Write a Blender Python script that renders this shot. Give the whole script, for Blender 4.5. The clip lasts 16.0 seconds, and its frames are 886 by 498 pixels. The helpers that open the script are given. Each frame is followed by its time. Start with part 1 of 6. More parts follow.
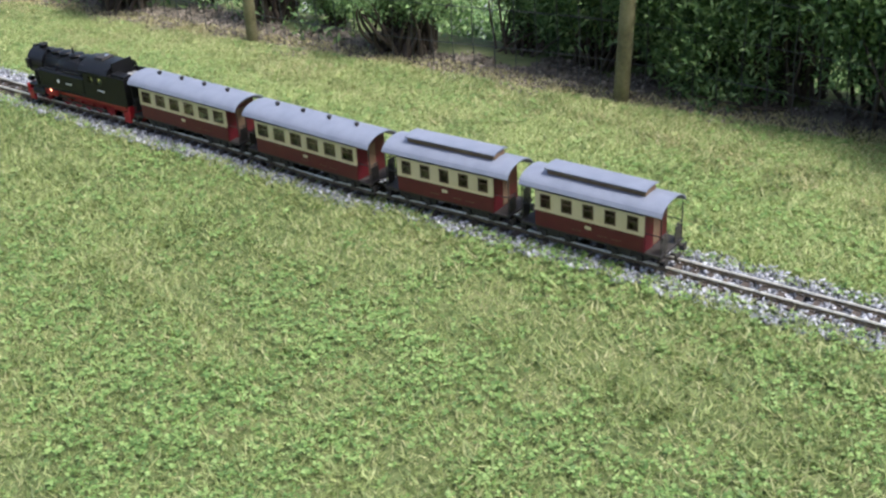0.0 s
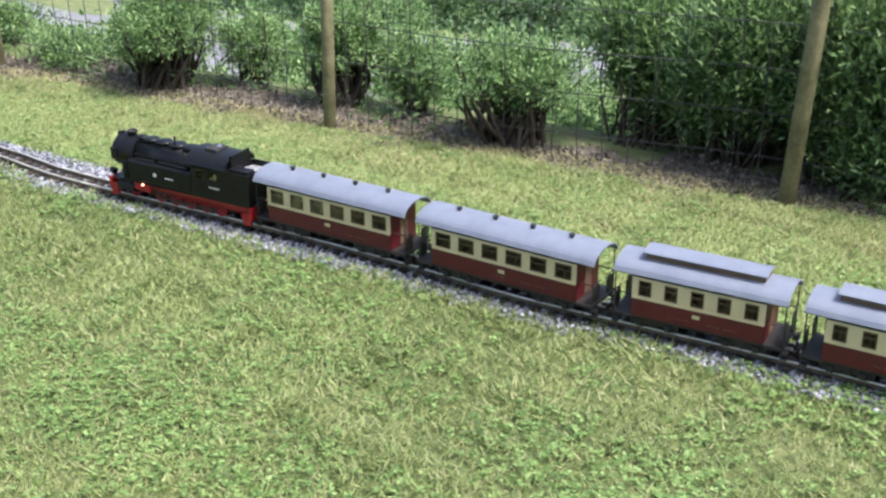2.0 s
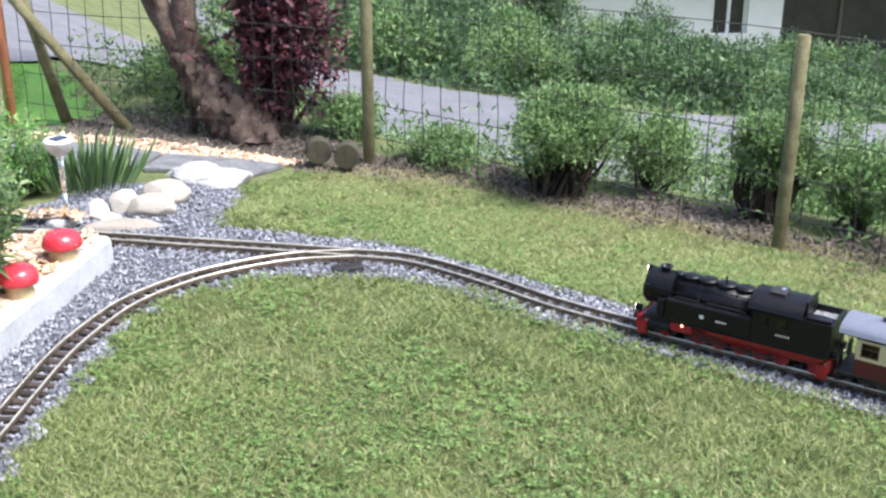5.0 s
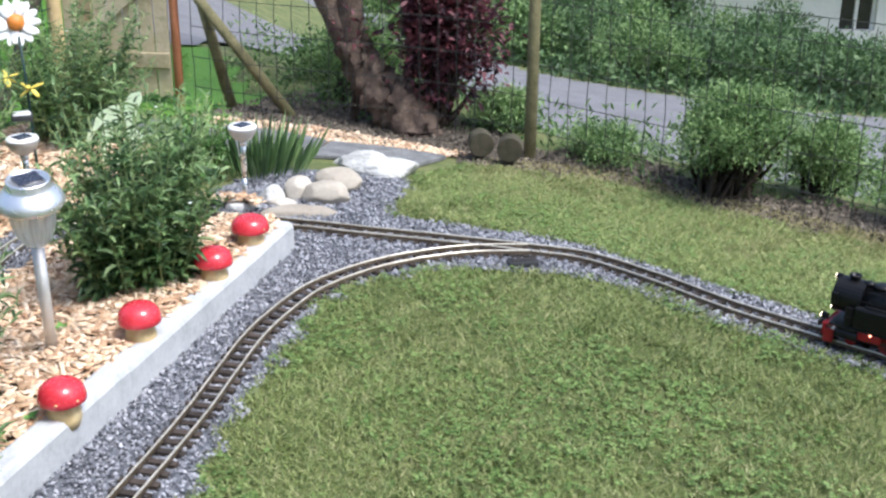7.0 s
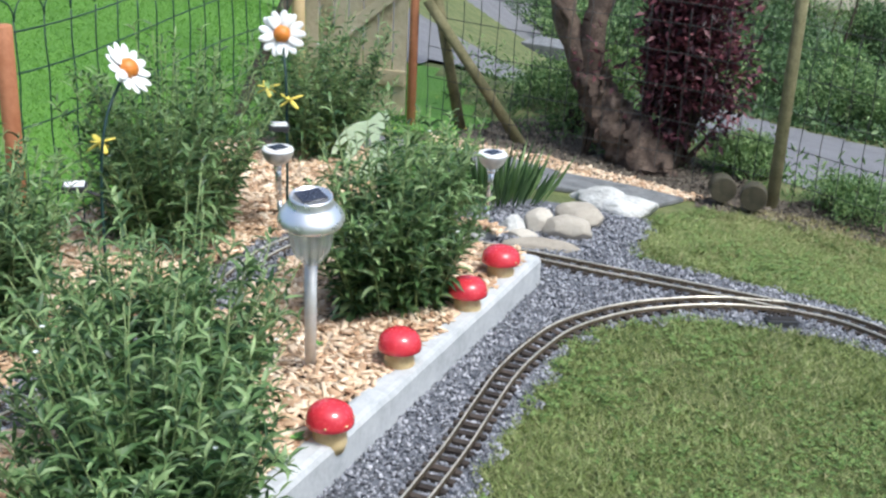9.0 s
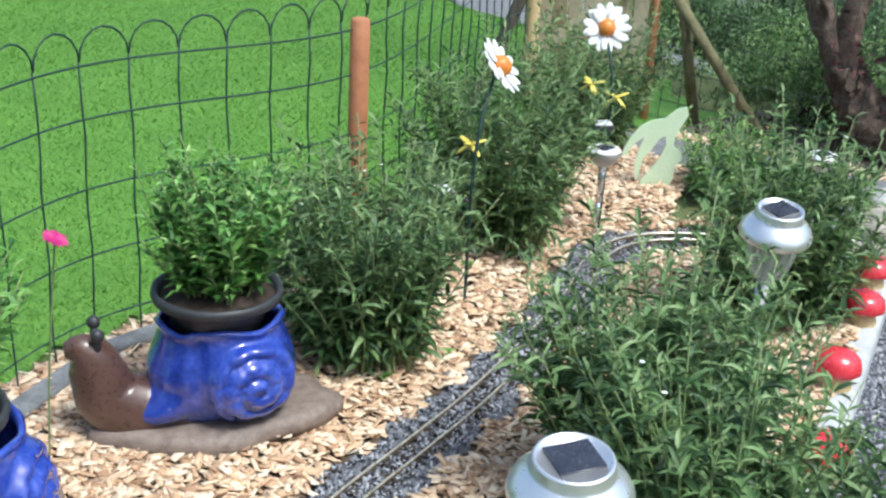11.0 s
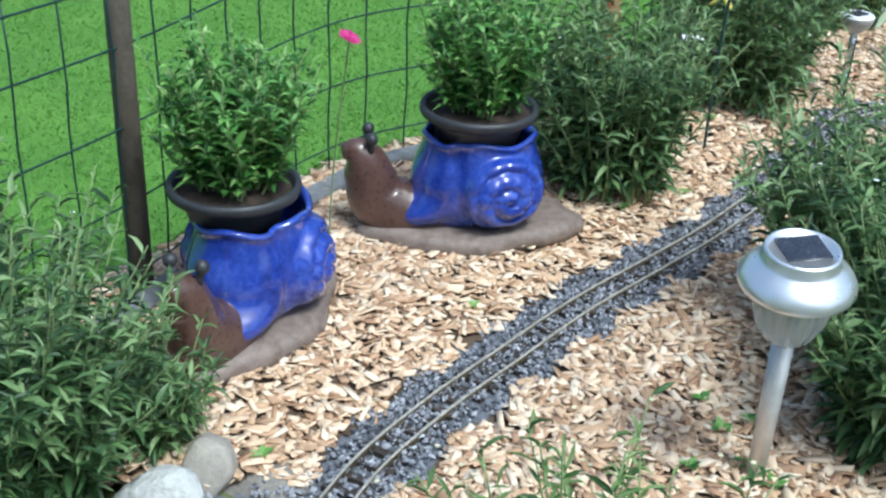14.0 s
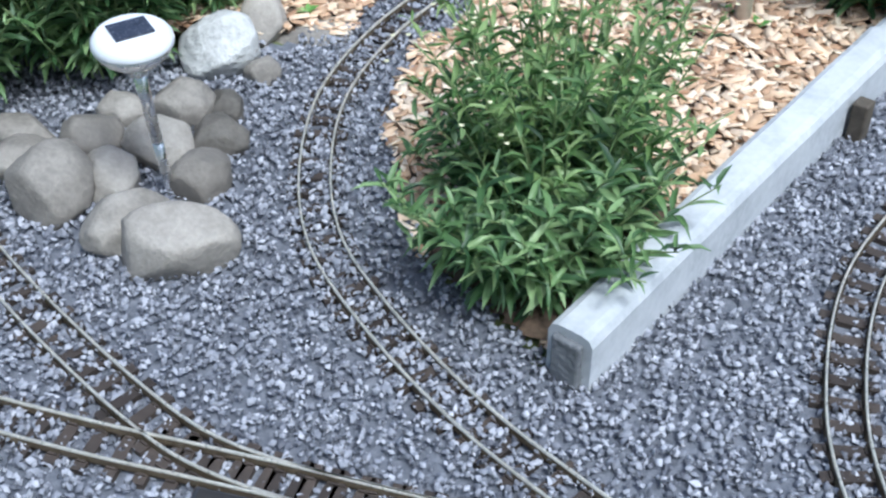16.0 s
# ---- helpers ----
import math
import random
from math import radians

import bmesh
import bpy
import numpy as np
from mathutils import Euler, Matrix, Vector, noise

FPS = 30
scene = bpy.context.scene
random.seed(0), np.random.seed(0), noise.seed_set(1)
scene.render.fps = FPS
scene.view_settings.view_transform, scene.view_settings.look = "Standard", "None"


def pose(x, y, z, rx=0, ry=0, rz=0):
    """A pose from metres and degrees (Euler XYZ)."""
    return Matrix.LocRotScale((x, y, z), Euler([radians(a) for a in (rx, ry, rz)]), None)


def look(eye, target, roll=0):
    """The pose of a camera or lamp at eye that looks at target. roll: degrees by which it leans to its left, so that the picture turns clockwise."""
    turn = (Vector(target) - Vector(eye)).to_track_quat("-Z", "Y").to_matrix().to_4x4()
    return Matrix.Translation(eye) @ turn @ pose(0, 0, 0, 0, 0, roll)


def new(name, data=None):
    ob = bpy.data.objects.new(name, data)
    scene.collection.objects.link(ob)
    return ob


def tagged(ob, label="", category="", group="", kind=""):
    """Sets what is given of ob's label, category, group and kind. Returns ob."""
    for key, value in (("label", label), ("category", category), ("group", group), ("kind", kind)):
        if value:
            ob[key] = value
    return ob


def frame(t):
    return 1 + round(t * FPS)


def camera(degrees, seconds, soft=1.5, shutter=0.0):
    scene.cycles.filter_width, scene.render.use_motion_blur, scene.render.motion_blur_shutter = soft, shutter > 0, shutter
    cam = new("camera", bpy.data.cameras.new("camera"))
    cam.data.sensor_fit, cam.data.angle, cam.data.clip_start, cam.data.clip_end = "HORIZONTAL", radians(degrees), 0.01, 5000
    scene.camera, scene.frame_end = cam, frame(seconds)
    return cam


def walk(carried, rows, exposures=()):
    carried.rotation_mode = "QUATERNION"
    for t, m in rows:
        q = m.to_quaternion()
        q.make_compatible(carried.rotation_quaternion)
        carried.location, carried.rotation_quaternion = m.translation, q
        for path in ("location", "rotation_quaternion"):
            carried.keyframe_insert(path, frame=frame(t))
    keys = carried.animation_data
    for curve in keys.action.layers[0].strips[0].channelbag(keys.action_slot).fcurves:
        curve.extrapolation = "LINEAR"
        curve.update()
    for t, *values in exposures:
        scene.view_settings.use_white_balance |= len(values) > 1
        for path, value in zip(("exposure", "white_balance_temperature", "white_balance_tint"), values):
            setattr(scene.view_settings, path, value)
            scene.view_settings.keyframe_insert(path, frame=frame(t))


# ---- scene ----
# ---- camera ----
cam = camera(40.0, 16.0, soft=2.4)
PATH = [
    (0.0, (-0.000, 0.000, 1.325), (-0.000, 1.775, 0.403), -3.4),
    (0.5, (-0.174, 0.093, 1.287), (-0.060, 1.901, 0.440), -1.7),
    (1.0, (-0.367, 0.245, 1.257), (-0.306, 2.058, 0.414), -0.8),
    (1.5, (-0.548, 0.429, 1.250), (-0.443, 2.231, 0.390), -0.6),
    (2.0, (-0.770, 0.548, 1.241), (-0.548, 2.359, 0.421), -0.3),
    (2.5, (-1.003, 0.654, 1.250), (-0.766, 2.468, 0.441), -1.2),
    (3.0, (-1.148, 0.804, 1.272), (-0.866, 2.620, 0.483), -2.9),
    (3.5, (-1.371, 0.824, 1.298), (-1.072, 2.655, 0.551), -0.8),
    (4.0, (-1.628, 0.850, 1.334), (-1.435, 2.701, 0.602), -0.2),
    (4.5, (-1.748, 0.955, 1.351), (-1.615, 2.816, 0.631), 1.0),
    (5.0, (-1.946, 0.993, 1.347), (-1.826, 2.848, 0.608), -0.0),
    (5.2, (-2.017, 0.978, 1.381), (-1.871, 2.824, 0.626), -0.0),
    (7.3, (-2.167, 0.965, 1.387), (-2.237, 2.813, 0.626), 0.1),
    (7.5, (-2.173, 0.965, 1.389), (-2.252, 2.812, 0.627), -0.1),
    (8.0, (-2.197, 0.975, 1.388), (-2.319, 2.822, 0.629), 0.6),
    (8.5, (-2.262, 1.003, 1.407), (-2.492, 2.848, 0.670), 0.8),
    (9.0, (-2.443, 1.046, 1.381), (-2.742, 2.883, 0.649), 2.7),
    (9.5, (-2.783, 1.080, 1.370), (-3.046, 2.932, 0.662), 2.4),
    (10.0, (-3.143, 1.138, 1.332), (-3.392, 2.979, 0.592), 2.4),
    (10.2, (-3.256, 1.130, 1.330), (-3.517, 2.968, 0.586), 3.4),
    (12.3, (-3.470, 0.959, 1.351), (-3.832, 2.743, 0.522), 1.7),
    (12.5, (-3.469, 0.949, 1.344), (-3.849, 2.723, 0.500), 2.0),
    (13.0, (-3.456, 0.925, 1.312), (-3.905, 2.660, 0.423), 2.2),
    (13.5, (-3.430, 0.873, 1.282), (-3.943, 2.567, 0.353), 2.9),
    (14.0, (-3.392, 0.805, 1.279), (-4.013, 2.463, 0.348), 2.9),
    (14.5, (-3.316, 0.726, 1.249), (-4.058, 2.300, 0.262), 4.1),
    (15.0, (-3.278, 0.667, 1.178), (-4.111, 2.141, 0.115), 3.7),
    (15.5, (-3.169, 0.558, 1.185), (-4.000, 1.935, -0.003), 1.8),
    (15.8, (-3.134, 0.507, 1.212), (-3.867, 1.860, -0.067), -0.4),
    (16.0, (-3.115, 0.469, 1.178), (-3.768, 1.847, -0.116), -0.7),
]
walk(cam, [(t, look(e, g, r)) for t, e, g, r in PATH], [(0, 1.12, 6000, 10), (1, 1.24, 6000, 11), (2.5, 1.36, 6000, 11), (5, 1.17, 5850, 12), (7.5, 0.64, 5800, 9), (9, 0.5, 5800, 6), (10, 0.56, 5780, 3), (12.5, 0.56, 5500, 2), (14.5, 0.32, 5250, -1), (15.5, 0.34, 5200, -1), (16, 0.48, 5250, 5)])

# ---- light: bright overcast day ----
world = bpy.data.worlds.new("world")
scene.world = world
world.use_nodes = True
sky = world.node_tree.nodes.new("ShaderNodeTexSky")
sky.sky_type, sky.sun_disc = "NISHITA", False
sky.sun_elevation, sky.sun_rotation = radians(62), radians(121)
sky.dust_density = 5.0
bg = world.node_tree.nodes["Background"]
bg.inputs[1].default_value = 0.13
world.node_tree.links.new(sky.outputs[0], bg.inputs[0])
sun = new("sun", bpy.data.lights.new("sun", "SUN"))
sun.data.energy, sun.data.angle, sun.data.color = 2.4, radians(14), (1.0, 0.95, 0.87)
sun.matrix_world = look((0, 0, 6), (-2.0, 1.2, 1.6))


# ---- materials ----
def material(name, colours, scale=20.0, rough=0.8, metal=0.0, bump=0.3, fine=6.0, island=0.0, spec=0.5, object_random=0.0, trans=0.0, contrast=(0.3, 0.7), coat=0.0):
    """Colours blend by noise at two scales; island and object_random vary the brightness piece by piece."""
    m = bpy.data.materials.new(name)
    m.use_nodes = True
    t = m.node_tree
    n, link = t.nodes, t.links.new
    b = n["Principled BSDF"]
    geo = n.new("ShaderNodeNewGeometry")
    ramp = n.new("ShaderNodeValToRGB")
    big = n.new("ShaderNodeTexNoise")
    big.inputs["Scale"].default_value, big.inputs["Detail"].default_value = scale, 5
    small = n.new("ShaderNodeTexNoise")
    small.inputs["Scale"].default_value, small.inputs["Detail"].default_value = scale * fine, 3
    coord = n.new("ShaderNodeTexCoord")
    source = geo.outputs["Position"] if island or object_random else coord.outputs["Object"]
    link(source, big.inputs["Vector"]), link(source, small.inputs["Vector"])
    mix = n.new("ShaderNodeMath")
    mix.operation = "MULTIPLY_ADD"
    mix.inputs[1].default_value = 0.35
    link(small.outputs[0], mix.inputs[0])
    scaled = n.new("ShaderNodeMath")
    scaled.operation = "MULTIPLY"
    scaled.inputs[1].default_value = 0.65
    link(big.outputs[0], scaled.inputs[0]), link(scaled.outputs[0], mix.inputs[2])
    value = mix.outputs[0]
    if island or object_random:
        rnd = geo.outputs["Random Per Island"] if island else n.new("ShaderNodeObjectInfo").outputs["Random"]
        amount = island or object_random
        keep = n.new("ShaderNodeMath")
        keep.operation = "MULTIPLY"
        keep.inputs[1].default_value = 1 - amount
        link(value, keep.inputs[0])
        add = n.new("ShaderNodeMath")
        add.operation = "MULTIPLY_ADD"
        add.inputs[1].default_value = amount
        link(rnd, add.inputs[0]), link(keep.outputs[0], add.inputs[2])
        value = add.outputs[0]
    link(value, ramp.inputs[0])
    e = ramp.color_ramp.elements
    lo, hi = contrast
    e[0].position, e[1].position = lo, hi
    e[0].color, e[1].color = (*colours[0], 1), (*colours[-1], 1)
    for i, c in enumerate(colours[1:-1]):
        e.new(lo + (hi - lo) * (i + 1) / (len(colours) - 1)).color = (*c, 1)
    link(ramp.outputs[0], b.inputs["Base Color"])
    b.inputs["Metallic"].default_value = metal
    b.inputs["Specular IOR Level"].default_value = spec
    b.inputs["Coat Weight"].default_value = coat
    span = n.new("ShaderNodeMapRange")
    span.inputs[3].default_value, span.inputs[4].default_value = max(0.02, rough - 0.1), min(1, rough + 0.1)
    link(small.outputs[0], span.inputs[0]), link(span.outputs[0], b.inputs["Roughness"])
    if bump:
        bp = n.new("ShaderNodeBump")
        bp.inputs["Strength"].default_value, bp.inputs["Distance"].default_value = bump, 0.3 / scale
        link(mix.outputs[0], bp.inputs["Height"]), link(bp.outputs[0], b.inputs["Normal"])
    if trans:
        out = n["Material Output"]
        tr = n.new("ShaderNodeBsdfTranslucent")
        ms = n.new("ShaderNodeMixShader")
        ms.inputs[0].default_value = trans
        link(ramp.outputs[0], tr.inputs[0])
        link(b.outputs[0], ms.inputs[1]), link(tr.outputs[0], ms.inputs[2]), link(ms.outputs[0], out.inputs[0])
    return m


def glow(name, c, power):
    m = bpy.data.materials.new(name)
    m.use_nodes = True
    b = m.node_tree.nodes["Principled BSDF"]
    b.inputs["Base Color"].default_value = (*c, 1)
    b.inputs["Emission Color"].default_value, b.inputs["Emission Strength"].default_value = (*c, 1), power
    return m


def glass(name, c=(0.9, 0.95, 0.95), rough=0.05, alpha=0.35):
    m = bpy.data.materials.new(name)
    m.use_nodes = True
    b = m.node_tree.nodes["Principled BSDF"]
    b.inputs["Base Color"].default_value = (*c, 1)
    b.inputs["Roughness"].default_value, b.inputs["Transmission Weight"].default_value, b.inputs["IOR"].default_value = rough, 1.0, 1.45
    b.inputs["Alpha"].default_value = alpha
    return m


M_SOIL = material("lawn_soil", [(0.06, 0.078, 0.026), (0.115, 0.14, 0.046), (0.2, 0.195, 0.088)], 6, 0.95, bump=0.5)
M_GRASS = material("grass_blade", [(0.075, 0.115, 0.03), (0.165, 0.225, 0.064), (0.28, 0.325, 0.115), (0.5, 0.46, 0.26)], 2.6, 0.6, bump=0, island=0.55, trans=0.3, contrast=(0.2, 0.85))
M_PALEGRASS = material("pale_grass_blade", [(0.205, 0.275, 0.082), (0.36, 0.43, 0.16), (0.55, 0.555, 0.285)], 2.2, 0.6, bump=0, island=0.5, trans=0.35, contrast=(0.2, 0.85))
M_STRAW = material("dry_grass_blade", [(0.2, 0.22, 0.08), (0.4, 0.36, 0.17), (0.56, 0.49, 0.29)], 3, 0.7, bump=0, island=0.7, trans=0.25, contrast=(0.15, 0.85))
M_CLOVER = material("clover_leaf", [(0.055, 0.115, 0.025), (0.15, 0.25, 0.06), (0.3, 0.41, 0.14)], 3, 0.55, bump=0, island=0.6, trans=0.25, contrast=(0.15, 0.85))
M_FARGRASS = material("neighbour_grass", [(0.085, 0.21, 0.02), (0.11, 0.255, 0.026), (0.14, 0.295, 0.036)], 3.5, 0.7, bump=0.6, fine=25, contrast=(0.3, 0.7))
M_FARBLADE = material("neighbour_blade", [(0.085, 0.205, 0.02), (0.115, 0.265, 0.03), (0.16, 0.32, 0.045)], 1.5, 0.6, bump=0, island=0.3, trans=0.3)
M_BALLAST = material("ballast_ground", [(0.07, 0.075, 0.09), (0.2, 0.21, 0.24)], 60, 0.9, bump=0.8)
M_STONELET = material("ballast_stone", [(0.09, 0.093, 0.11), (0.2, 0.207, 0.235), (0.3, 0.307, 0.34), (0.46, 0.465, 0.5)], 30, 0.75, bump=0, island=0.85, contrast=(0.1, 0.95))
M_BEDSOIL = material("bed_soil", [(0.045, 0.03, 0.02), (0.15, 0.1, 0.062)], 30, 0.95, bump=0.8)
M_CHIP = material("wood_chip", [(0.36, 0.21, 0.12), (0.6, 0.41, 0.255), (0.74, 0.56, 0.39), (0.84, 0.71, 0.54)], 40, 0.75, bump=0.2, island=0.8, contrast=(0.1, 0.9))
M_MULCH = material("bark_mulch", [(0.05, 0.042, 0.032), (0.115, 0.095, 0.072), (0.2, 0.175, 0.135)], 25, 0.95, bump=0.9, fine=5)
M_MULCHBIT = material("bark_bit", [(0.05, 0.042, 0.032), (0.13, 0.108, 0.085), (0.25, 0.215, 0.17)], 25, 0.95, bump=0, island=0.8, contrast=(0.1, 0.9))
M_KERB = material("kerb_concrete", [(0.36, 0.375, 0.385), (0.47, 0.485, 0.495), (0.55, 0.56, 0.565)], 14, 0.85, bump=0.15)
M_SLAB = material("paving_stone", [(0.09, 0.095, 0.1), (0.17, 0.175, 0.18), (0.25, 0.255, 0.26)], 18, 0.9, bump=0.6)
M_RIVER = material("river_stone", [(0.075, 0.067, 0.056), (0.19, 0.172, 0.148), (0.42, 0.385, 0.335)], 22, 0.75, bump=0.45, object_random=0.45, contrast=(0.22, 0.78))
M_PALESTONE = material("pale_river_stone", [(0.24, 0.21, 0.17), (0.4, 0.36, 0.3), (0.58, 0.54, 0.47)], 14, 0.75, bump=0.25, object_random=0.35, contrast=(0.2, 0.8))
M_WHITE_ROCK = material("pale_rock", [(0.3, 0.3, 0.285), (0.5, 0.5, 0.48), (0.68, 0.68, 0.66)], 14, 0.75, bump=0.8)
M_ROAD = material("asphalt_road", [(0.13, 0.13, 0.14), (0.2, 0.2, 0.21)], 3, 0.9, bump=0.3, fine=30)
M_RAIL = material("brass_rail", [(0.52, 0.48, 0.39), (0.8, 0.76, 0.65)], 30, 0.3, 0.55, bump=0.05)
M_RAILSIDE = material("weathered_rail_side", [(0.075, 0.055, 0.035), (0.19, 0.15, 0.1)], 40, 0.5, 0.5, bump=0.1)
M_SLEEPER = material("sleeper_plastic", [(0.025, 0.018, 0.014), (0.06, 0.045, 0.035)], 60, 0.7, bump=0.3, object_random=0.4)
M_BLACK = material("black_paint", [(0.0035, 0.0035, 0.004), (0.009, 0.009, 0.0105)], 60, 0.38, bump=0.04, spec=0.28)
M_DARK = material("dark_underframe", [(0.012, 0.011, 0.01), (0.035, 0.03, 0.027)], 60, 0.6, bump=0.1)
M_LOCORED = material("red_frame_paint", [(0.2, 0.004, 0.009), (0.36, 0.012, 0.018)], 60, 0.4, bump=0.03)
M_MAROON = material("maroon_paint", [(0.06, 0.0035, 0.007), (0.095, 0.007, 0.011)], 40, 0.5, bump=0.03)
M_CREAM = material("cream_paint", [(0.5, 0.42, 0.24), (0.58, 0.5, 0.31)], 40, 0.45, bump=0.03)
M_ROOF = material("grey_roof_paint", [(0.13, 0.145, 0.19), (0.17, 0.185, 0.235)], 30, 0.5, bump=0.03)
M_SEAT = material("brown_interior", [(0.1, 0.06, 0.035), (0.18, 0.12, 0.07)], 40, 0.7)
M_COAL = material("pale_ash", [(0.05, 0.052, 0.056), (0.36, 0.365, 0.37)], 120, 0.9, bump=0.6)
M_PLATE = material("white_plate", [(0.7, 0.7, 0.66), (0.8, 0.8, 0.78)], 40, 0.5, bump=0)
M_WINDOW = glass("dark_window", (0.3, 0.28, 0.24), 0.04, 0.45)
M_LAMPGLASS = glass("ribbed_lamp_glass", (0.84, 0.86, 0.83), 0.1, 0.55)
M_LAMPGLASS.node_tree.nodes["Principled BSDF"].inputs["Transmission Weight"].default_value = 0.35
M_STEEL = material("brushed_steel", [(0.88, 0.88, 0.88), (0.96, 0.96, 0.96)], 8, 0.27, 1.0, bump=0)
M_HAT = material("polished_lamp_hat", [(0.9, 0.9, 0.9), (0.97, 0.97, 0.97)], 8, 0.3, 0.85, bump=0)
M_STAKE = material("matt_steel_tube", [(0.56, 0.55, 0.53), (0.74, 0.73, 0.71)], 30, 0.42, 0.6, bump=0.02)
M_PANEL = material("solar_cell", [(0.02, 0.022, 0.035), (0.05, 0.055, 0.075)], 40, 0.25, bump=0)
M_WHITEPL = material("white_plastic", [(0.7, 0.71, 0.73), (0.8, 0.81, 0.82)], 30, 0.35, bump=0)
M_CAP = material("red_mushroom_glaze", [(0.5, 0.025, 0.04), (0.68, 0.05, 0.07)], 20, 0.25, bump=0.03, coat=0.5)
M_STALK = material("cream_mushroom_stalk", [(0.5, 0.36, 0.16), (0.72, 0.58, 0.33)], 25, 0.5, bump=0.05)
M_BLUE = material("cobalt_glaze", [(0.014, 0.028, 0.19), (0.03, 0.06, 0.37), (0.08, 0.135, 0.54)], 16, 0.12, bump=0.03, coat=1.0)
M_CLAY = material("brown_clay", [(0.055, 0.026, 0.02), (0.12, 0.068, 0.053)], 14, 0.3, bump=0.15, coat=0.35)
M_CLAYFOOT = material("pale_clay_foot", [(0.12, 0.085, 0.07), (0.2, 0.155, 0.13), (0.27, 0.22, 0.19)], 45, 0.6, bump=0.35)
M_POT = material("black_pot_plastic", [(0.02, 0.021, 0.025), (0.045, 0.047, 0.052)], 30, 0.5, bump=0.05)
M_EARTH = material("potting_earth", [(0.02, 0.013, 0.009), (0.07, 0.048, 0.033)], 60, 0.95, bump=0.9)
M_POSTGREEN = material("mossy_post_wood", [(0.08, 0.075, 0.035), (0.17, 0.155, 0.075), (0.25, 0.225, 0.12)], 14, 0.85, bump=0.4)
M_POSTBROWN = material("stained_post_wood", [(0.3, 0.11, 0.045), (0.46, 0.2, 0.1)], 14, 0.7, bump=0.3)
M_POSTDARK = material("dark_post_wood", [(0.05, 0.04, 0.028), (0.12, 0.1, 0.075)], 14, 0.8, bump=0.4)
M_BOARD = material("weathered_board", [(0.25, 0.2, 0.11), (0.42, 0.36, 0.23), (0.52, 0.46, 0.33)], 8, 0.85, bump=0.35, object_random=0.3)
M_NEWWOOD = material("pale_new_wood", [(0.55, 0.4, 0.2), (0.68, 0.53, 0.3)], 10, 0.7, bump=0.2)
M_WIRE = material("green_wire", [(0.008, 0.03, 0.028), (0.018, 0.055, 0.05)], 40, 0.5, bump=0)
M_GREYWIRE = material("weathered_wire", [(0.025, 0.028, 0.025), (0.07, 0.07, 0.065)], 40, 0.6, bump=0)
M_STEM = material("green_stem", [(0.14, 0.2, 0.07), (0.3, 0.38, 0.16)], 20, 0.6, bump=0)
M_LEAF = material("garden_leaf", [(0.017, 0.048, 0.017), (0.075, 0.148, 0.05), (0.185, 0.3, 0.11), (0.4, 0.52, 0.25)], 9, 0.45, bump=0, island=0.6, trans=0.28, contrast=(0.15, 0.9))
M_SPRAYLEAF = material("spray_leaf", [(0.03, 0.08, 0.02), (0.1, 0.19, 0.05), (0.21, 0.32, 0.1), (0.4, 0.5, 0.22)], 9, 0.5, bump=0, island=0.6, trans=0.35, contrast=(0.15, 0.9))
M_FARLEAF = material("far_shrub_leaf", [(0.02, 0.05, 0.02), (0.062, 0.125, 0.045), (0.13, 0.215, 0.085), (0.25, 0.34, 0.16)], 1.5, 0.6, bump=0, island=0.5, trans=0.3, contrast=(0.15, 0.9))
M_POTLEAF = material("bright_leaf", [(0.03, 0.1, 0.02), (0.09, 0.24, 0.045), (0.2, 0.4, 0.09), (0.42, 0.58, 0.22)], 12, 0.5, bump=0, island=0.65, trans=0.25, contrast=(0.15, 0.9))
M_SHRUBLEAF = material("shrub_leaf", [(0.036, 0.082, 0.024), (0.105, 0.195, 0.06), (0.21, 0.33, 0.115), (0.36, 0.47, 0.2)], 4, 0.55, bump=0, island=0.55, trans=0.3, contrast=(0.15, 0.85))
M_HEDGELEAF = material("hedge_leaf", [(0.03, 0.07, 0.023), (0.11, 0.2, 0.065), (0.24, 0.36, 0.135), (0.42, 0.53, 0.24)], 4, 0.55, bump=0, island=0.55, trans=0.4, contrast=(0.15, 0.9))
M_REDLEAF = material("purple_leaf", [(0.028, 0.009, 0.015), (0.085, 0.024, 0.036), (0.185, 0.058, 0.073)], 6, 0.5, bump=0, island=0.6, trans=0.3)
M_BARK = material("tree_bark", [(0.035, 0.024, 0.019), (0.1, 0.07, 0.053), (0.2, 0.15, 0.115)], 16, 0.9, bump=0.8)
M_TWIG = material("dark_twig", [(0.025, 0.018, 0.012), (0.08, 0.06, 0.042)], 20, 0.9, bump=0.3)
M_PETAL = material("white_petal", [(0.75, 0.77, 0.76), (0.85, 0.86, 0.85)], 20, 0.45, bump=0)
M_ORANGE = material("orange_disc", [(0.55, 0.16, 0.02), (0.72, 0.28, 0.05)], 40, 0.4, bump=0.3)
M_YELLOW = material("yellow_petal", [(0.6, 0.48, 0.04), (0.75, 0.65, 0.15)], 30, 0.5, bump=0)
M_BUD = material("cream_bud", [(0.5, 0.48, 0.27), (0.68, 0.64, 0.44)], 30, 0.6, bump=0)
M_PINK = material("magenta_petal", [(0.32, 0.006, 0.1), (0.48, 0.02, 0.18)], 30, 0.5, bump=0)
M_MINT = material("mint_painted_wood", [(0.6, 0.76, 0.5), (0.68, 0.82, 0.6)], 12, 0.7, bump=0.15)
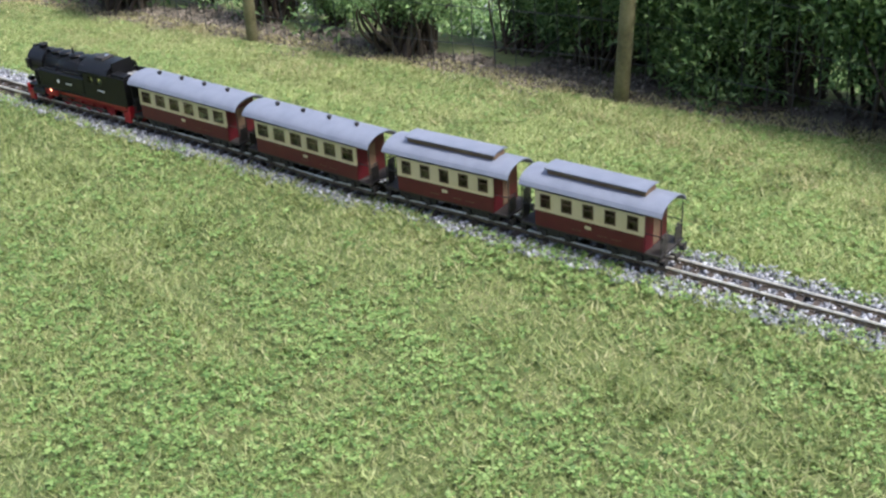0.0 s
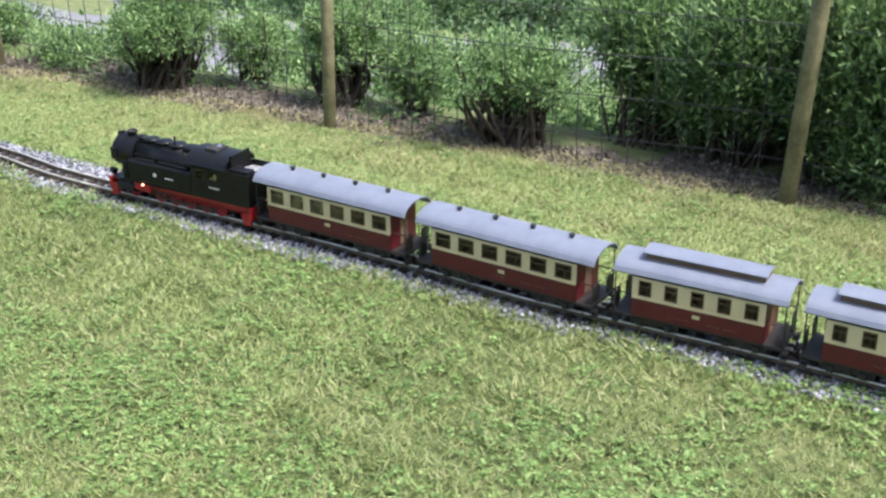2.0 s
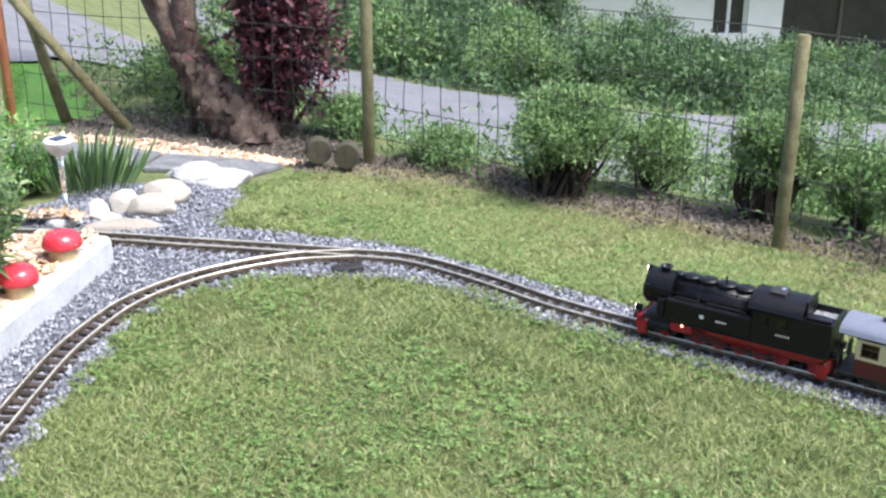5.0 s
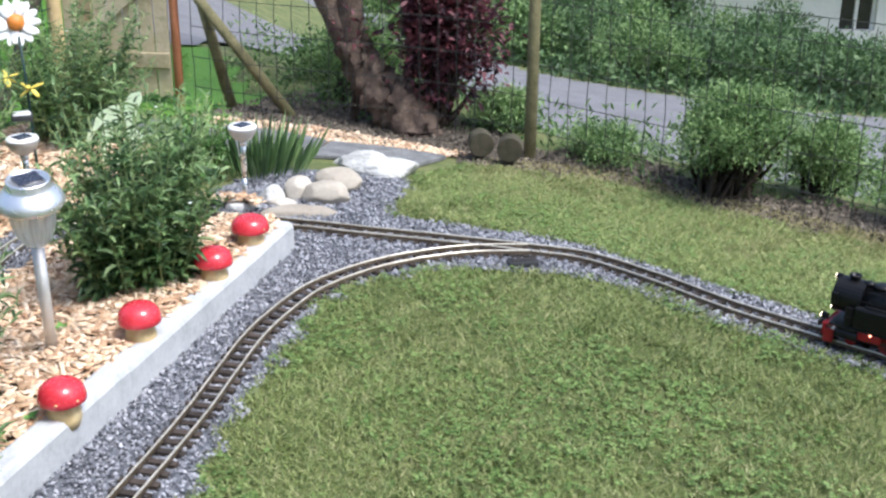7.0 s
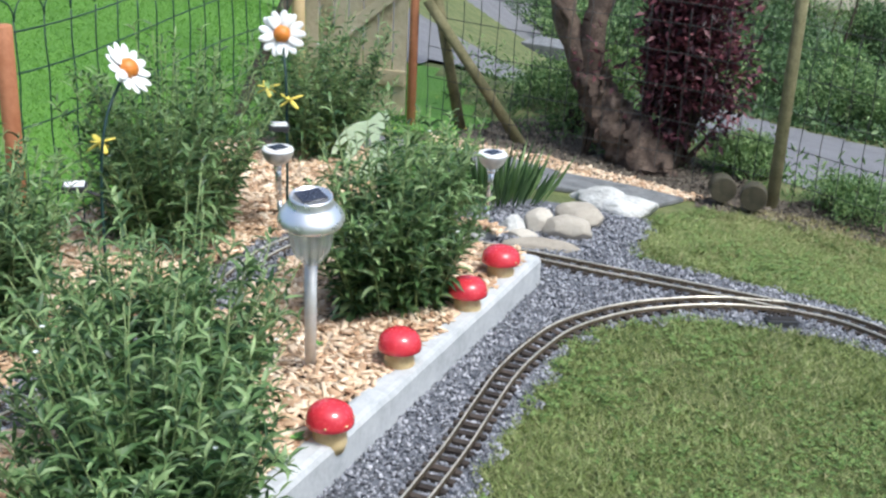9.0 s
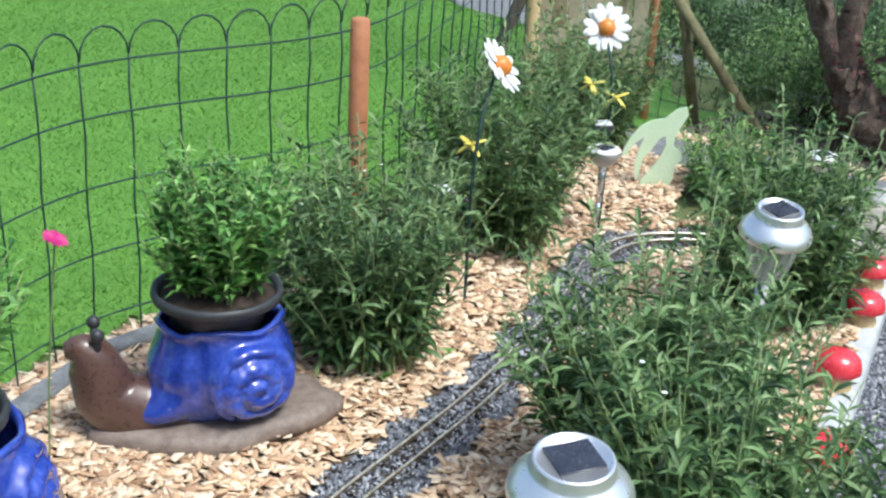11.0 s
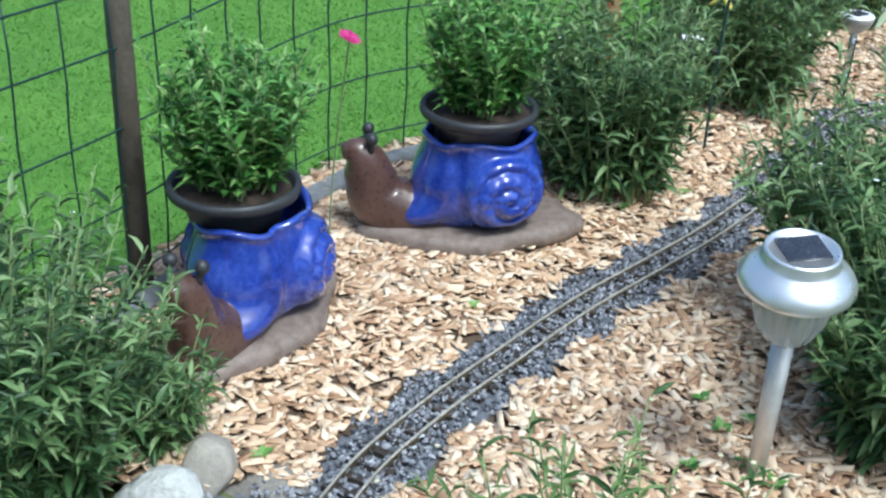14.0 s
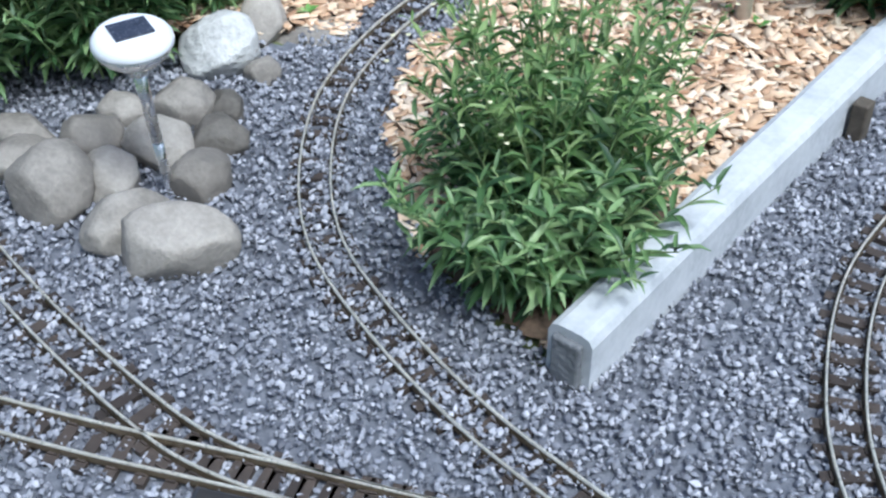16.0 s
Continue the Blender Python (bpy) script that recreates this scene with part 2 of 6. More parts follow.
M_BEIGE = material("beige_render", [(0.58, 0.52, 0.42), (0.68, 0.62, 0.52)], 2, 0.9, bump=0.1)
M_WALL = material("white_render", [(0.72, 0.73, 0.73), (0.82, 0.82, 0.82)], 2, 0.9, bump=0.1)
M_DARKGLASS = material("dark_window_pane", [(0.015, 0.016, 0.018), (0.04, 0.04, 0.045)], 2, 0.15, bump=0)
M_LOG = material("log_end", [(0.035, 0.035, 0.02), (0.1, 0.085, 0.055)], 30, 0.9, bump=0.4)
M_HEADLAMP = glow("lit_headlamp", (1.0, 0.72, 0.55), 9.0)
M_SPARK = glow("lit_marker", (1.0, 0.35, 0.2), 4.0)


# ---- building tools ----
rng = np.random.default_rng(7)


def link_mesh(name, me, mat, parent=None, label=""):
    me.materials.append(mat)
    ob = new(name, me)
    ob.parent = parent
    return tagged(ob, label)


def part(name, bm, mat, parent=None, label="", smooth=False):
    """One bmesh as one mesh object under a thing or a part."""
    me = bpy.data.meshes.new(name)
    bm.normal_update()
    bm.to_mesh(me)
    bm.free()
    if smooth:
        me.shade_smooth()
    return link_mesh(name, me, mat, parent, label)


def array_mesh(name, verts, tris, mat, parent=None, label="", smooth=False):
    me = bpy.data.meshes.new(name)
    me.vertices.add(len(verts))
    me.vertices.foreach_set("co", np.asarray(verts, np.float32).ravel())
    tris = np.asarray(tris, np.int32)
    me.loops.add(tris.size)
    me.loops.foreach_set("vertex_index", tris.ravel())
    me.polygons.add(len(tris))
    me.polygons.foreach_set("loop_start", np.arange(0, tris.size, tris.shape[1], dtype=np.int32))
    me.update(calc_edges=True)
    if smooth:
        me.shade_smooth()
    return link_mesh(name, me, mat, parent, label)


def thing(name, label, category, at=(0, 0, 0), rz=0.0, group="", kind=""):
    ob = new(name)
    ob.matrix_basis = pose(*at, 0, 0, rz)
    return tagged(ob, label, category, group, kind)


def inside(x, y, ring):
    """Which points lie in the polygon."""
    ring = np.asarray(ring)
    hit = np.zeros(len(x), bool)
    for (x1, y1), (x2, y2) in zip(ring, np.roll(ring, -1, 0)):
        cross = (y1 > y) != (y2 > y)
        hit ^= cross & (x < (x2 - x1) * (y - y1) / (y2 - y1 + 1e-12) + x1)
    return hit


def away(x, y, line):
    """Distance from a polyline."""
    best = np.full(len(x), 1e9)
    for (x1, y1), (x2, y2) in zip(line[:-1], line[1:]):
        dx, dy = x2 - x1, y2 - y1
        s = np.clip(((x - x1) * dx + (y - y1) * dy) / (dx * dx + dy * dy), 0, 1)
        best = np.minimum(best, np.hypot(x - x1 - s * dx, y - y1 - s * dy))
    return best


def smooth_line(pts, step=0.02):
    """A Catmull-Rom curve through the points, in even steps."""
    p = np.asarray(pts, float)
    p = np.vstack([2 * p[0] - p[1], p, 2 * p[-1] - p[-2]])
    out = []
    for a, b, c, d in zip(p[:-3], p[1:-2], p[2:-1], p[3:]):
        u = np.linspace(0, 1, 30, endpoint=False)[:, None]
        out.append(0.5 * (2 * b + (c - a) * u + (2 * a - 5 * b + 4 * c - d) * u ** 2 + (3 * b - a - 3 * c + d) * u ** 3))
    q = np.vstack(out + [p[-2:-1]])
    s = np.concatenate([[0], np.cumsum(np.linalg.norm(np.diff(q, axis=0), axis=1))])
    k = np.linspace(0, s[-1], max(2, int(s[-1] / step)))
    return np.stack([np.interp(k, s, q[:, i]) for i in range(q.shape[1])], -1)


def step01(v, lo, hi):
    u = np.clip((v - lo) / (hi - lo), 0, 1)
    return u * u * (3 - 2 * u)


def scatter(verts, tris, at, ax, up, scale):
    """Copies of a small shape: its x axis along ax, its z near up."""
    verts, tris = np.asarray(verts, float), np.asarray(tris)
    ax = ax / np.linalg.norm(ax, axis=1)[:, None]
    side = np.cross(up, ax)
    side /= np.linalg.norm(side, axis=1)[:, None] + 1e-9
    top = np.cross(ax, side)
    v = verts[None] * scale[:, None, :]
    w = at[:, None] + v[..., :1] * ax[:, None] + v[..., 1:2] * side[:, None] + v[..., 2:] * top[:, None]
    f = tris[None] + (np.arange(len(at)) * len(verts))[:, None, None]
    return w.reshape(-1, 3), f.reshape(-1, tris.shape[1])


def tubes(lines, radii, sides=5):
    """Tapered tubes along polylines, as arrays."""
    vs, fs, base = [], [], 0
    for line, rad in zip(lines, radii):
        line = np.asarray(line, float)
        rad = np.broadcast_to(np.asarray(rad, float), (len(line),))
        d = np.gradient(line, axis=0)
        d /= np.linalg.norm(d, axis=1)[:, None] + 1e-9
        ref = np.where(np.abs(d[:, 2:]) > 0.9, np.array([[1.0, 0, 0]]), np.array([[0, 0, 1.0]]))
        u = np.cross(d, ref)
        u /= np.linalg.norm(u, axis=1)[:, None]
        w = np.cross(d, u)
        a = np.arange(sides) * 2 * np.pi / sides
        ring = line[:, None] + rad[:, None, None] * (np.cos(a)[None, :, None] * u[:, None] + np.sin(a)[None, :, None] * w[:, None])
        vs.append(ring.reshape(-1, 3))
        n = len(line)
        i, j = np.meshgrid(np.arange(n - 1), np.arange(sides), indexing="ij")
        q = np.stack([i * sides + j, i * sides + (j + 1) % sides, (i + 1) * sides + (j + 1) % sides, (i + 1) * sides + j], -1).reshape(-1, 4)
        fs.append(np.vstack([q[:, [0, 1, 2]], q[:, [0, 2, 3]]]) + base)
        cap = np.stack([np.zeros(sides - 2, int), np.arange(1, sides - 1), np.arange(2, sides)], -1)
        fs.append(cap + base + (n - 1) * sides)
        base += n * sides
    return np.vstack(vs), np.vstack(fs)


LEAF_V = [(0, 0, 0), (0.45, -0.5, 0.05), (0.5, 0, -0.05), (0.45, 0.5, 0.05), (1, 0, -0.12)]
LEAF_F = [(0, 1, 2), (0, 2, 3), (1, 4, 2), (2, 4, 3)]
CURL_V = [(0, 0, 0), (0.3, -0.42, 0.1), (0.34, 0, 0.02), (0.3, 0.42, 0.1), (0.68, -0.38, 0.04), (0.7, 0, -0.05), (0.68, 0.38, 0.04), (1, 0, -0.22)]
CURL_F = [(0, 1, 2), (0, 2, 3), (1, 4, 5), (1, 5, 2), (2, 5, 6), (2, 6, 3), (4, 7, 5), (5, 7, 6)]
SMALL_V = [(0, 0, 0), (0.45, -0.5, 0.08), (1, 0, -0.1), (0.45, 0.5, 0.08)]
SMALL_F = [(0, 1, 2), (0, 2, 3)]


def cube(bm, x0, x1, y0, y1, z0, z1, bevel=0.0):
    r = bmesh.ops.create_cube(bm, size=1, matrix=Matrix.Translation(((x0 + x1) / 2, (y0 + y1) / 2, (z0 + z1) / 2)) @ Matrix.Diagonal((x1 - x0, y1 - y0, z1 - z0, 1)))
    if bevel:
        edges = {e for v in r["verts"] for e in v.link_edges}
        bmesh.ops.bevel(bm, geom=list(edges), offset=bevel, segments=2, affect="EDGES", profile=0.5)
    return bm


def block(x0, x1, y0, y1, z0, z1, bevel=0.0):
    return cube(bmesh.new(), x0, x1, y0, y1, z0, z1, bevel)


def rod(bm, a, b, r0, r1=None, seg=12):
    a, b = Vector(a), Vector(b)
    m = Matrix.Translation((a + b) / 2) @ (b - a).to_track_quat("Z", "Y").to_matrix().to_4x4()
    bmesh.ops.create_cone(bm, cap_ends=True, segments=seg, radius1=r0, radius2=r0 if r1 is None else r1, depth=(b - a).length, matrix=m)
    return bm


def lathe(profile, seg=24):
    """A turned shape from (radius, height) pairs, from the bottom up."""
    bm = bmesh.new()
    rings = []
    for r, z in profile:
        if r < 1e-6:
            rings.append([bm.verts.new((0, 0, z))] * seg)
        else:
            rings.append([bm.verts.new((r * math.cos(a * 2 * math.pi / seg), r * math.sin(a * 2 * math.pi / seg), z)) for a in range(seg)])
    for lo, hi in zip(rings, rings[1:]):
        for i in range(seg):
            q = [lo[i], lo[(i + 1) % seg], hi[(i + 1) % seg], hi[i]]
            q = [v for k, v in enumerate(q) if v not in q[:k]]
            if len(q) > 2:
                bm.faces.new(q)
    return bm


def pebble(name, at, size, mat, rz=0.0, seed=0, rough=0.18, label="", category="stone", group="", tilt=0.0):
    bm = bmesh.new()
    bmesh.ops.create_icosphere(bm, subdivisions=4, radius=0.5)
    for v in bm.verts:
        d = 1 + rough * noise.noise(v.co * 1.7 + Vector((seed * 3.1, 0, 0))) + 0.4 * rough * noise.noise(v.co * 4 + Vector((0, seed * 1.7, 0))) + 0.22 * rough * noise.noise(v.co * 11)
        v.co *= d
    pick = random.Random(seed * 7 + 1)
    for _ in range(13):
        n = Vector((pick.gauss(0, 1), pick.gauss(0, 1), pick.gauss(0, 0.8))).normalized()
        cut = pick.uniform(0.35, 0.45)
        for v in bm.verts:
            k = v.co.dot(n) - cut
            if k > 0:
                v.co -= n * k * 0.85
    for v in bm.verts:
        v.co = Vector((v.co.x * size[0], v.co.y * size[1], v.co.z * size[2]))
    ob = part(name, bm, mat, None, smooth=True)
    ob.matrix_basis = pose(at[0], at[1], at[2] + size[2] * 0.36, tilt, 0, rz)
    return tagged(ob, label, category, group)


# ---- the plan ----
MAIN = smooth_line([(1.6, 1.53), (0.95, 2.03), (0.34, 2.5), (0.11, 2.68), (-0.26, 2.95), (-0.51, 3.17), (-0.8, 3.41), (-1.11, 3.645), (-1.44, 3.9), (-1.64, 4.1), (-1.82, 4.25), (-1.99, 4.305), (-2.24, 4.37), (-2.5, 4.43), (-2.68, 4.475),
                    (-2.95, 4.53), (-3.2, 4.54), (-3.4, 4.46), (-3.5, 4.29), (-3.54, 4.02), (-3.61, 3.73), (-3.7, 3.42), (-3.79, 3.18), (-3.88, 2.95), (-3.955, 2.7), (-4.02, 2.47), (-4.06, 2.25), (-4.05, 2.02), (-3.98, 1.82), (-3.87, 1.65), (-3.72, 1.53), (-3.53, 1.42), (-3.33, 1.34), (-3.0, 1.22)])
CURVE = smooth_line([(-1.99, 4.303), (-2.15, 4.29), (-2.3, 4.24), (-2.45, 4.15), (-2.58, 4.01), (-2.65, 3.86), (-2.7, 3.7), (-2.735, 3.5), (-2.765, 3.31), (-2.82, 3.05), (-2.9, 2.72), (-3.0, 2.36), (-3.09, 2.06), (-3.125, 1.88), (-3.115, 1.7), (-3.07, 1.53), (-2.97, 1.38), (-2.8, 1.25)])
SIDING = smooth_line([(-4.5, 1.53), (-4.38, 1.45), (-4.25, 1.385), (-4.085, 1.316), (-3.92, 1.257), (-3.8, 1.23), (-3.65, 1.235), (-3.4, 1.27)])
FRONT = smooth_line([(-4.35, 1.16), (-4.2, 1.16), (-4.076, 1.172), (-3.935, 1.19), (-3.8, 1.212), (-3.65, 1.235), (-3.4, 1.27)])
TRACKS = (MAIN, CURVE, SIDING, FRONT)
LAWN_EDGE = [(-2.2, 5.3), (-1.8, 5.22), (-1.33, 4.88), (-0.77, 4.49), (-0.33, 4.21), (0.07, 3.94), (0.46, 3.65), (0.8, 3.45), (1.28, 3.1), (2.3, 2.35)]
GRAVEL = [(1.7, 1.36), (0.9, 1.98), (0.31, 2.42), (-0.12, 2.75), (-0.45, 3.0), (-0.7, 3.2), (-0.97, 3.4), (-1.22, 3.62), (-1.52, 3.89), (-1.66, 4.03), (-1.88, 4.14), (-2.12, 4.17), (-2.28, 4.165), (-2.46, 4.06), (-2.57, 3.91), (-2.6, 3.69), (-2.65, 3.48), (-2.69, 3.27), (-2.7, 3.03),
          (-2.78, 2.7), (-2.88, 2.3), (-2.96, 1.95), (-2.95, 1.6), (-2.85, 1.4), (-2.6, 1.0), (-3.2, 0.75), (-5.2, 0.9), (-5.0, 1.95), (-4.4, 2.0), (-4.25, 2.1), (-4.15, 2.2), (-4.06, 2.27), (-3.9, 1.95), (-3.74, 1.7), (-3.47, 1.55), (-2.7, 4.3), (-2.95, 4.44),
          (-3.3, 4.46), (-3.3, 4.65), (-3.1, 4.68), (-2.98, 4.9), (-2.8, 5.12), (-2.5, 5.12), (-2.36, 4.98), (-2.42, 4.6), (-2.04, 4.47), (-1.79, 4.38), (-1.69, 4.27), (-1.32, 3.97), (-0.98, 3.66), (-0.8, 3.5), (-0.2, 3.04), (0.4, 2.58), (1.0, 2.12), (1.7, 1.6)]
BED = [(-3.48, 1.57), (-2.72, 4.31), (-2.86, 4.66), (-3.3, 4.68), (-3.25, 5.1), (-3.7, 5.6), (-3.98, 5.3), (-4.2, 4.1), (-4.64, 3.3), (-4.8, 2.5), (-4.8, 1.97), (-4.42, 2.02), (-4.27, 2.12), (-4.16, 2.2), (-3.95, 2.0), (-3.74, 1.69)]
COARSE = MAIN[::6]
BED_TRACK = COARSE[(COARSE[:, 0] < -3.25)]


def bank(x, s):
    """How far the slope to the road has fallen; steepest behind the shrubs."""
    k = step01(x, -2.6, -1.7)
    fall = 0.3 + 0.17 * k
    return np.minimum(fall * np.clip(s - 0.8 + 0.3 * k, 0, None) * step01(s, 0.4, 1.6 - 0.5 * k), 1.86)


def ground_z(x, y):
    """Lawn level; it falls away behind the back fence towards the road."""
    s = (x + 0.75) * 0.567 + (y - 4.28) * 0.823
    z = -0.07 * step01(s, -0.7, 0.3) - bank(x, s) - 0.18 * np.clip(s - 7, 0, 19)
    return z * step01(x, -9.0, -3.0)


def bed_z(x, y):
    """The bed dips to the track and is filled up against the edging."""
    d = away(x, y, BED_TRACK)
    side = ((x + 3.45) * 2.775 - (y - 1.54) * 0.728) / 2.869
    return 0.01 + 0.028 * step01(d, 0.1, 0.28) + 0.045 * step01(side, -0.36, -0.1) * step01(d, 0.15, 0.4) * step01(y, 2.45, 3.0) * step01(-y, -4.6, -4.2)


# ---- ground, lawn, gravel, beds ----
def sheet(name, xs, ys, zf, mat, label, keep=None, category="ground"):
    gx, gy = np.meshgrid(xs, ys, indexing="ij")
    n, m = gx.shape
    v = np.stack([gx.ravel(), gy.ravel(), zf(gx.ravel(), gy.ravel())], -1)
    i, j = np.meshgrid(np.arange(n - 1), np.arange(m - 1), indexing="ij")
    q = np.stack([i * m + j, (i + 1) * m + j, (i + 1) * m + j + 1, i * m + j + 1], -1).reshape(-1, 4)
    if keep is not None:
        c = v[q].mean(1)
        q = q[keep(c[:, 0], c[:, 1])]
    return tagged(array_mesh(name, v, q, mat, smooth=True), label, category, kind="structure")


xs = np.concatenate([np.linspace(-60, -8, 14), np.linspace(-7.5, 4, 116), np.linspace(5, 60, 12)])
ys = np.concatenate([np.linspace(-40, 0, 10), np.linspace(0.3, 13, 128), np.linspace(14, 90, 16)])
sheet("ground", xs, ys, ground_z, M_SOIL, "short mown lawn ground with worn yellow patches")


def edge_dist(x, y):
    return away(x, y, np.asarray(LAWN_EDGE))


def past_lawn(x, y):
    return (x + 0.75) * 0.567 + (y - 4.28) * 0.823


def is_mulch(x, y):
    w = 0.05 * np.sin(x * 9) + 0.04 * np.sin(x * 23 + 1)
    ring = LAWN_EDGE + [(2.6, 2.4), (0.8, 3.7), (-0.55, 4.7), (-1.75, 5.52), (-2.9, 6.4), (-3.3, 6.0), (-3.3, 5.64), (-2.93, 5.6), (-2.4, 5.4)]
    return inside(x + w * 0.5, y + w, ring)


fx, fy = np.arange(-3.5, 3, 0.04), np.arange(2.0, 6.7, 0.04)
sheet("mulch_strip", fx, fy, lambda x, y: ground_z(x, y) + 0.006, M_MULCH, "brown bark mulch under the fence shrubs", is_mulch)
fx, fy = np.arange(-5.3, 1.8, 0.025), np.arange(0.7, 5.1, 0.025)
sheet("gravel_bed", fx, fy, lambda x, y: ground_z(x, y) + 0.005, M_BALLAST, "grey crushed stone ballast under the tracks", lambda x, y: inside(x, y, GRAVEL) | (away(x, y, COARSE) < 0.1))
fx, fy = np.arange(-4.9, -2.6, 0.0125), np.arange(1.5, 5.7, 0.0125)
sheet("planting_bed", fx, fy, bed_z, M_BEDSOIL, "raised planting bed of soil and wood chips", lambda x, y: inside(x, y, BED) & (away(x, y, COARSE) > 0.085))
LEFT_LAWN = [(-4.86, 1.0), (-4.86, 2.5), (-4.7, 3.3), (-4.24, 4.1), (-3.98, 5.7), (-3.4, 5.85), (-3.1, 6.2), (-3.5, 7.1), (-4.1, 7.9), (-4.7, 9.6), (-5.4, 10.9), (-8, 16.5), (-30, 20), (-30, -8)]
fx = np.concatenate([np.linspace(-30, -9, 22), np.arange(-8.5, -2.9, 0.1)])
fy = np.concatenate([np.arange(-8, 0, 0.8), np.arange(0, 13, 0.1), np.arange(13, 20, 0.7)])
sheet("neighbour_lawn", fx, fy, lambda x, y: ground_z(x, y) + 0.008, M_FARGRASS, "smooth bright green lawn beyond the wire fence", lambda x, y: inside(x, y, LEFT_LAWN))

# road that runs past behind the shrubs, and a drive at its far end
ROAD = [(-20, 27), (-8, 16.2), (-5.4, 10.8), (-4.75, 9.6), (-4.2, 8.0), (-3.75, 7.2), (-3.3, 7.6), (-3.0, 8.6), (-2.2, 9.1), (0.4, 9.1), (2.1, 11.0), (3, 11.5), (10, 12.5), (10, 16.5), (4, 15.2), (1, 14.2), (-1, 15.1), (-2.4, 16.7), (-2.8, 19.5), (-5, 25), (-14, 31)]
fx, fy = np.arange(-20, 10.2, 0.2), np.arange(7, 31, 0.2)
sheet("road", fx, fy, lambda x, y: ground_z(x, y) + 0.02, M_ROAD, "pale grey asphalt road and drive below the garden", lambda x, y: inside(x, y, ROAD), "road")


def blades(name, n, ring, mat, h, w, label, avoid=None, patch=None, over=2.2):
    """Grass: one narrow leaning triangle a blade."""
    ring = np.asarray(ring)
    lo, hi = ring.min(0), ring.max(0)
    p = rng.uniform(lo, hi, (int(n * over), 2))
    ok = inside(p[:, 0], p[:, 1], ring)
    if avoid is not None:
        ok &= ~avoid(p[:, 0], p[:, 1])
    if patch is not None:
        ok &= patch(p[:, 0], p[:, 1])
    p = p[ok][:n]
    k = len(p)
    a = rng.uniform(0, 2 * np.pi, k)
    hh = h * rng.uniform(0.45, 1.25, k)
    lean = rng.uniform(0.4, 2.1, k)
    b = rng.uniform(0, 2 * np.pi, k)
    z = ground_z(p[:, 0], p[:, 1]) + 0.006
    base = np.stack([p[:, 0], p[:, 1], z], -1)
    side = np.stack([np.cos(a), np.sin(a), np.zeros(k)], -1) * w * rng.uniform(0.6, 1.4, k)[:, None]
    tip = base + np.stack([np.cos(b) * lean * hh, np.sin(b) * lean * hh, hh], -1)
    v = np.stack([base - side, base + side, tip], 1).reshape(-1, 3)
    return tagged(array_mesh(name, v, np.arange(len(v)).reshape(-1, 3), mat), label, "grass", kind="stuff")


def wave(x, y, s, o=0.0):
    return np.sin(x * s + o) * np.cos(y * s * 1.13 + 2 * o) + 0.6 * np.sin(x * s * 2.3 + y * s * 1.7 + o) + 0.4 * np.cos(x * s * 4.1 - y * s * 3.7)


LAWN = [(1.9, 0.9), (1.9, 2.32)] + LAWN_EDGE[::-1][1:] + [(-2.4, 5.0), (-2.6, 4.5), (-2.9, 2.6), (-3.0, 1.6), (-2.8, 0.9)]


def not_lawn(x, y):
    edge = away(x, y, np.asarray(GRAVEL + GRAVEL[:1]))
    return inside(x, y, GRAVEL) & (edge > 0.012 + 0.012 * np.sin(x * 60) * np.sin(y * 47) + 0.022 * step01(x, -1.7, -1.0)) | (away(x, y, COARSE) < 0.045)


blades("lawn_grass", 440000, LAWN, M_GRASS, 0.0135, 0.0018, "short trodden lawn grass, green with straw patches", not_lawn)


blades("lawn_tufts", 55000, LAWN, M_GRASS, 0.019, 0.0026, "darker tufts of longer grass on the lawn", not_lawn, lambda x, y: wave(x, y, 13, 0.4) + 0.7 * wave(x, y, 31, 2.0) + 0.5 * wave(x, y, 3.1) > 1.0, 16)


def clover(name, n, ring, label):
    ring = np.asarray(ring)
    p = rng.uniform(ring.min(0), ring.max(0), (n * 4, 2))
    w = wave(p[:, 0], p[:, 1], 4.2) + 0.5 * wave(p[:, 0], p[:, 1], 13, 1.0)
    ok = inside(p[:, 0], p[:, 1], ring) & ~not_lawn(p[:, 0], p[:, 1]) & (w + 0.5 * step01(-p[:, 1], -3.4, -1.8) > rng.uniform(-0.7, 2.2, len(p)))
    p = p[ok][:n]
    k = len(p)
    at = np.stack([p[:, 0], p[:, 1], ground_z(p[:, 0], p[:, 1]) + rng.uniform(0.008, 0.02, k)], -1)
    a = rng.uniform(0, 2 * np.pi, k)
    v, f = [], []
    for i in range(3):
        ax = np.stack([np.cos(a + i * 2.09), np.sin(a + i * 2.09), rng.uniform(-0.2, 0.5, k)], -1)
        sc = rng.uniform(0.005, 0.011, k)
        vv, ff = scatter([(0, 0, 0), (0.8, -0.5, 0.1), (1, 0, 0), (0.8, 0.5, 0.1)], [(0, 1, 2), (0, 2, 3)], at, ax, np.tile([0.0, 0, 1], (k, 1)), np.stack([sc, sc, sc], -1))
        f.append(ff + len(v) * 4 * k), v.append(vv)
    tagged(array_mesh(name, np.vstack(v), np.vstack(f), M_CLOVER), label, "clover", kind="stuff")


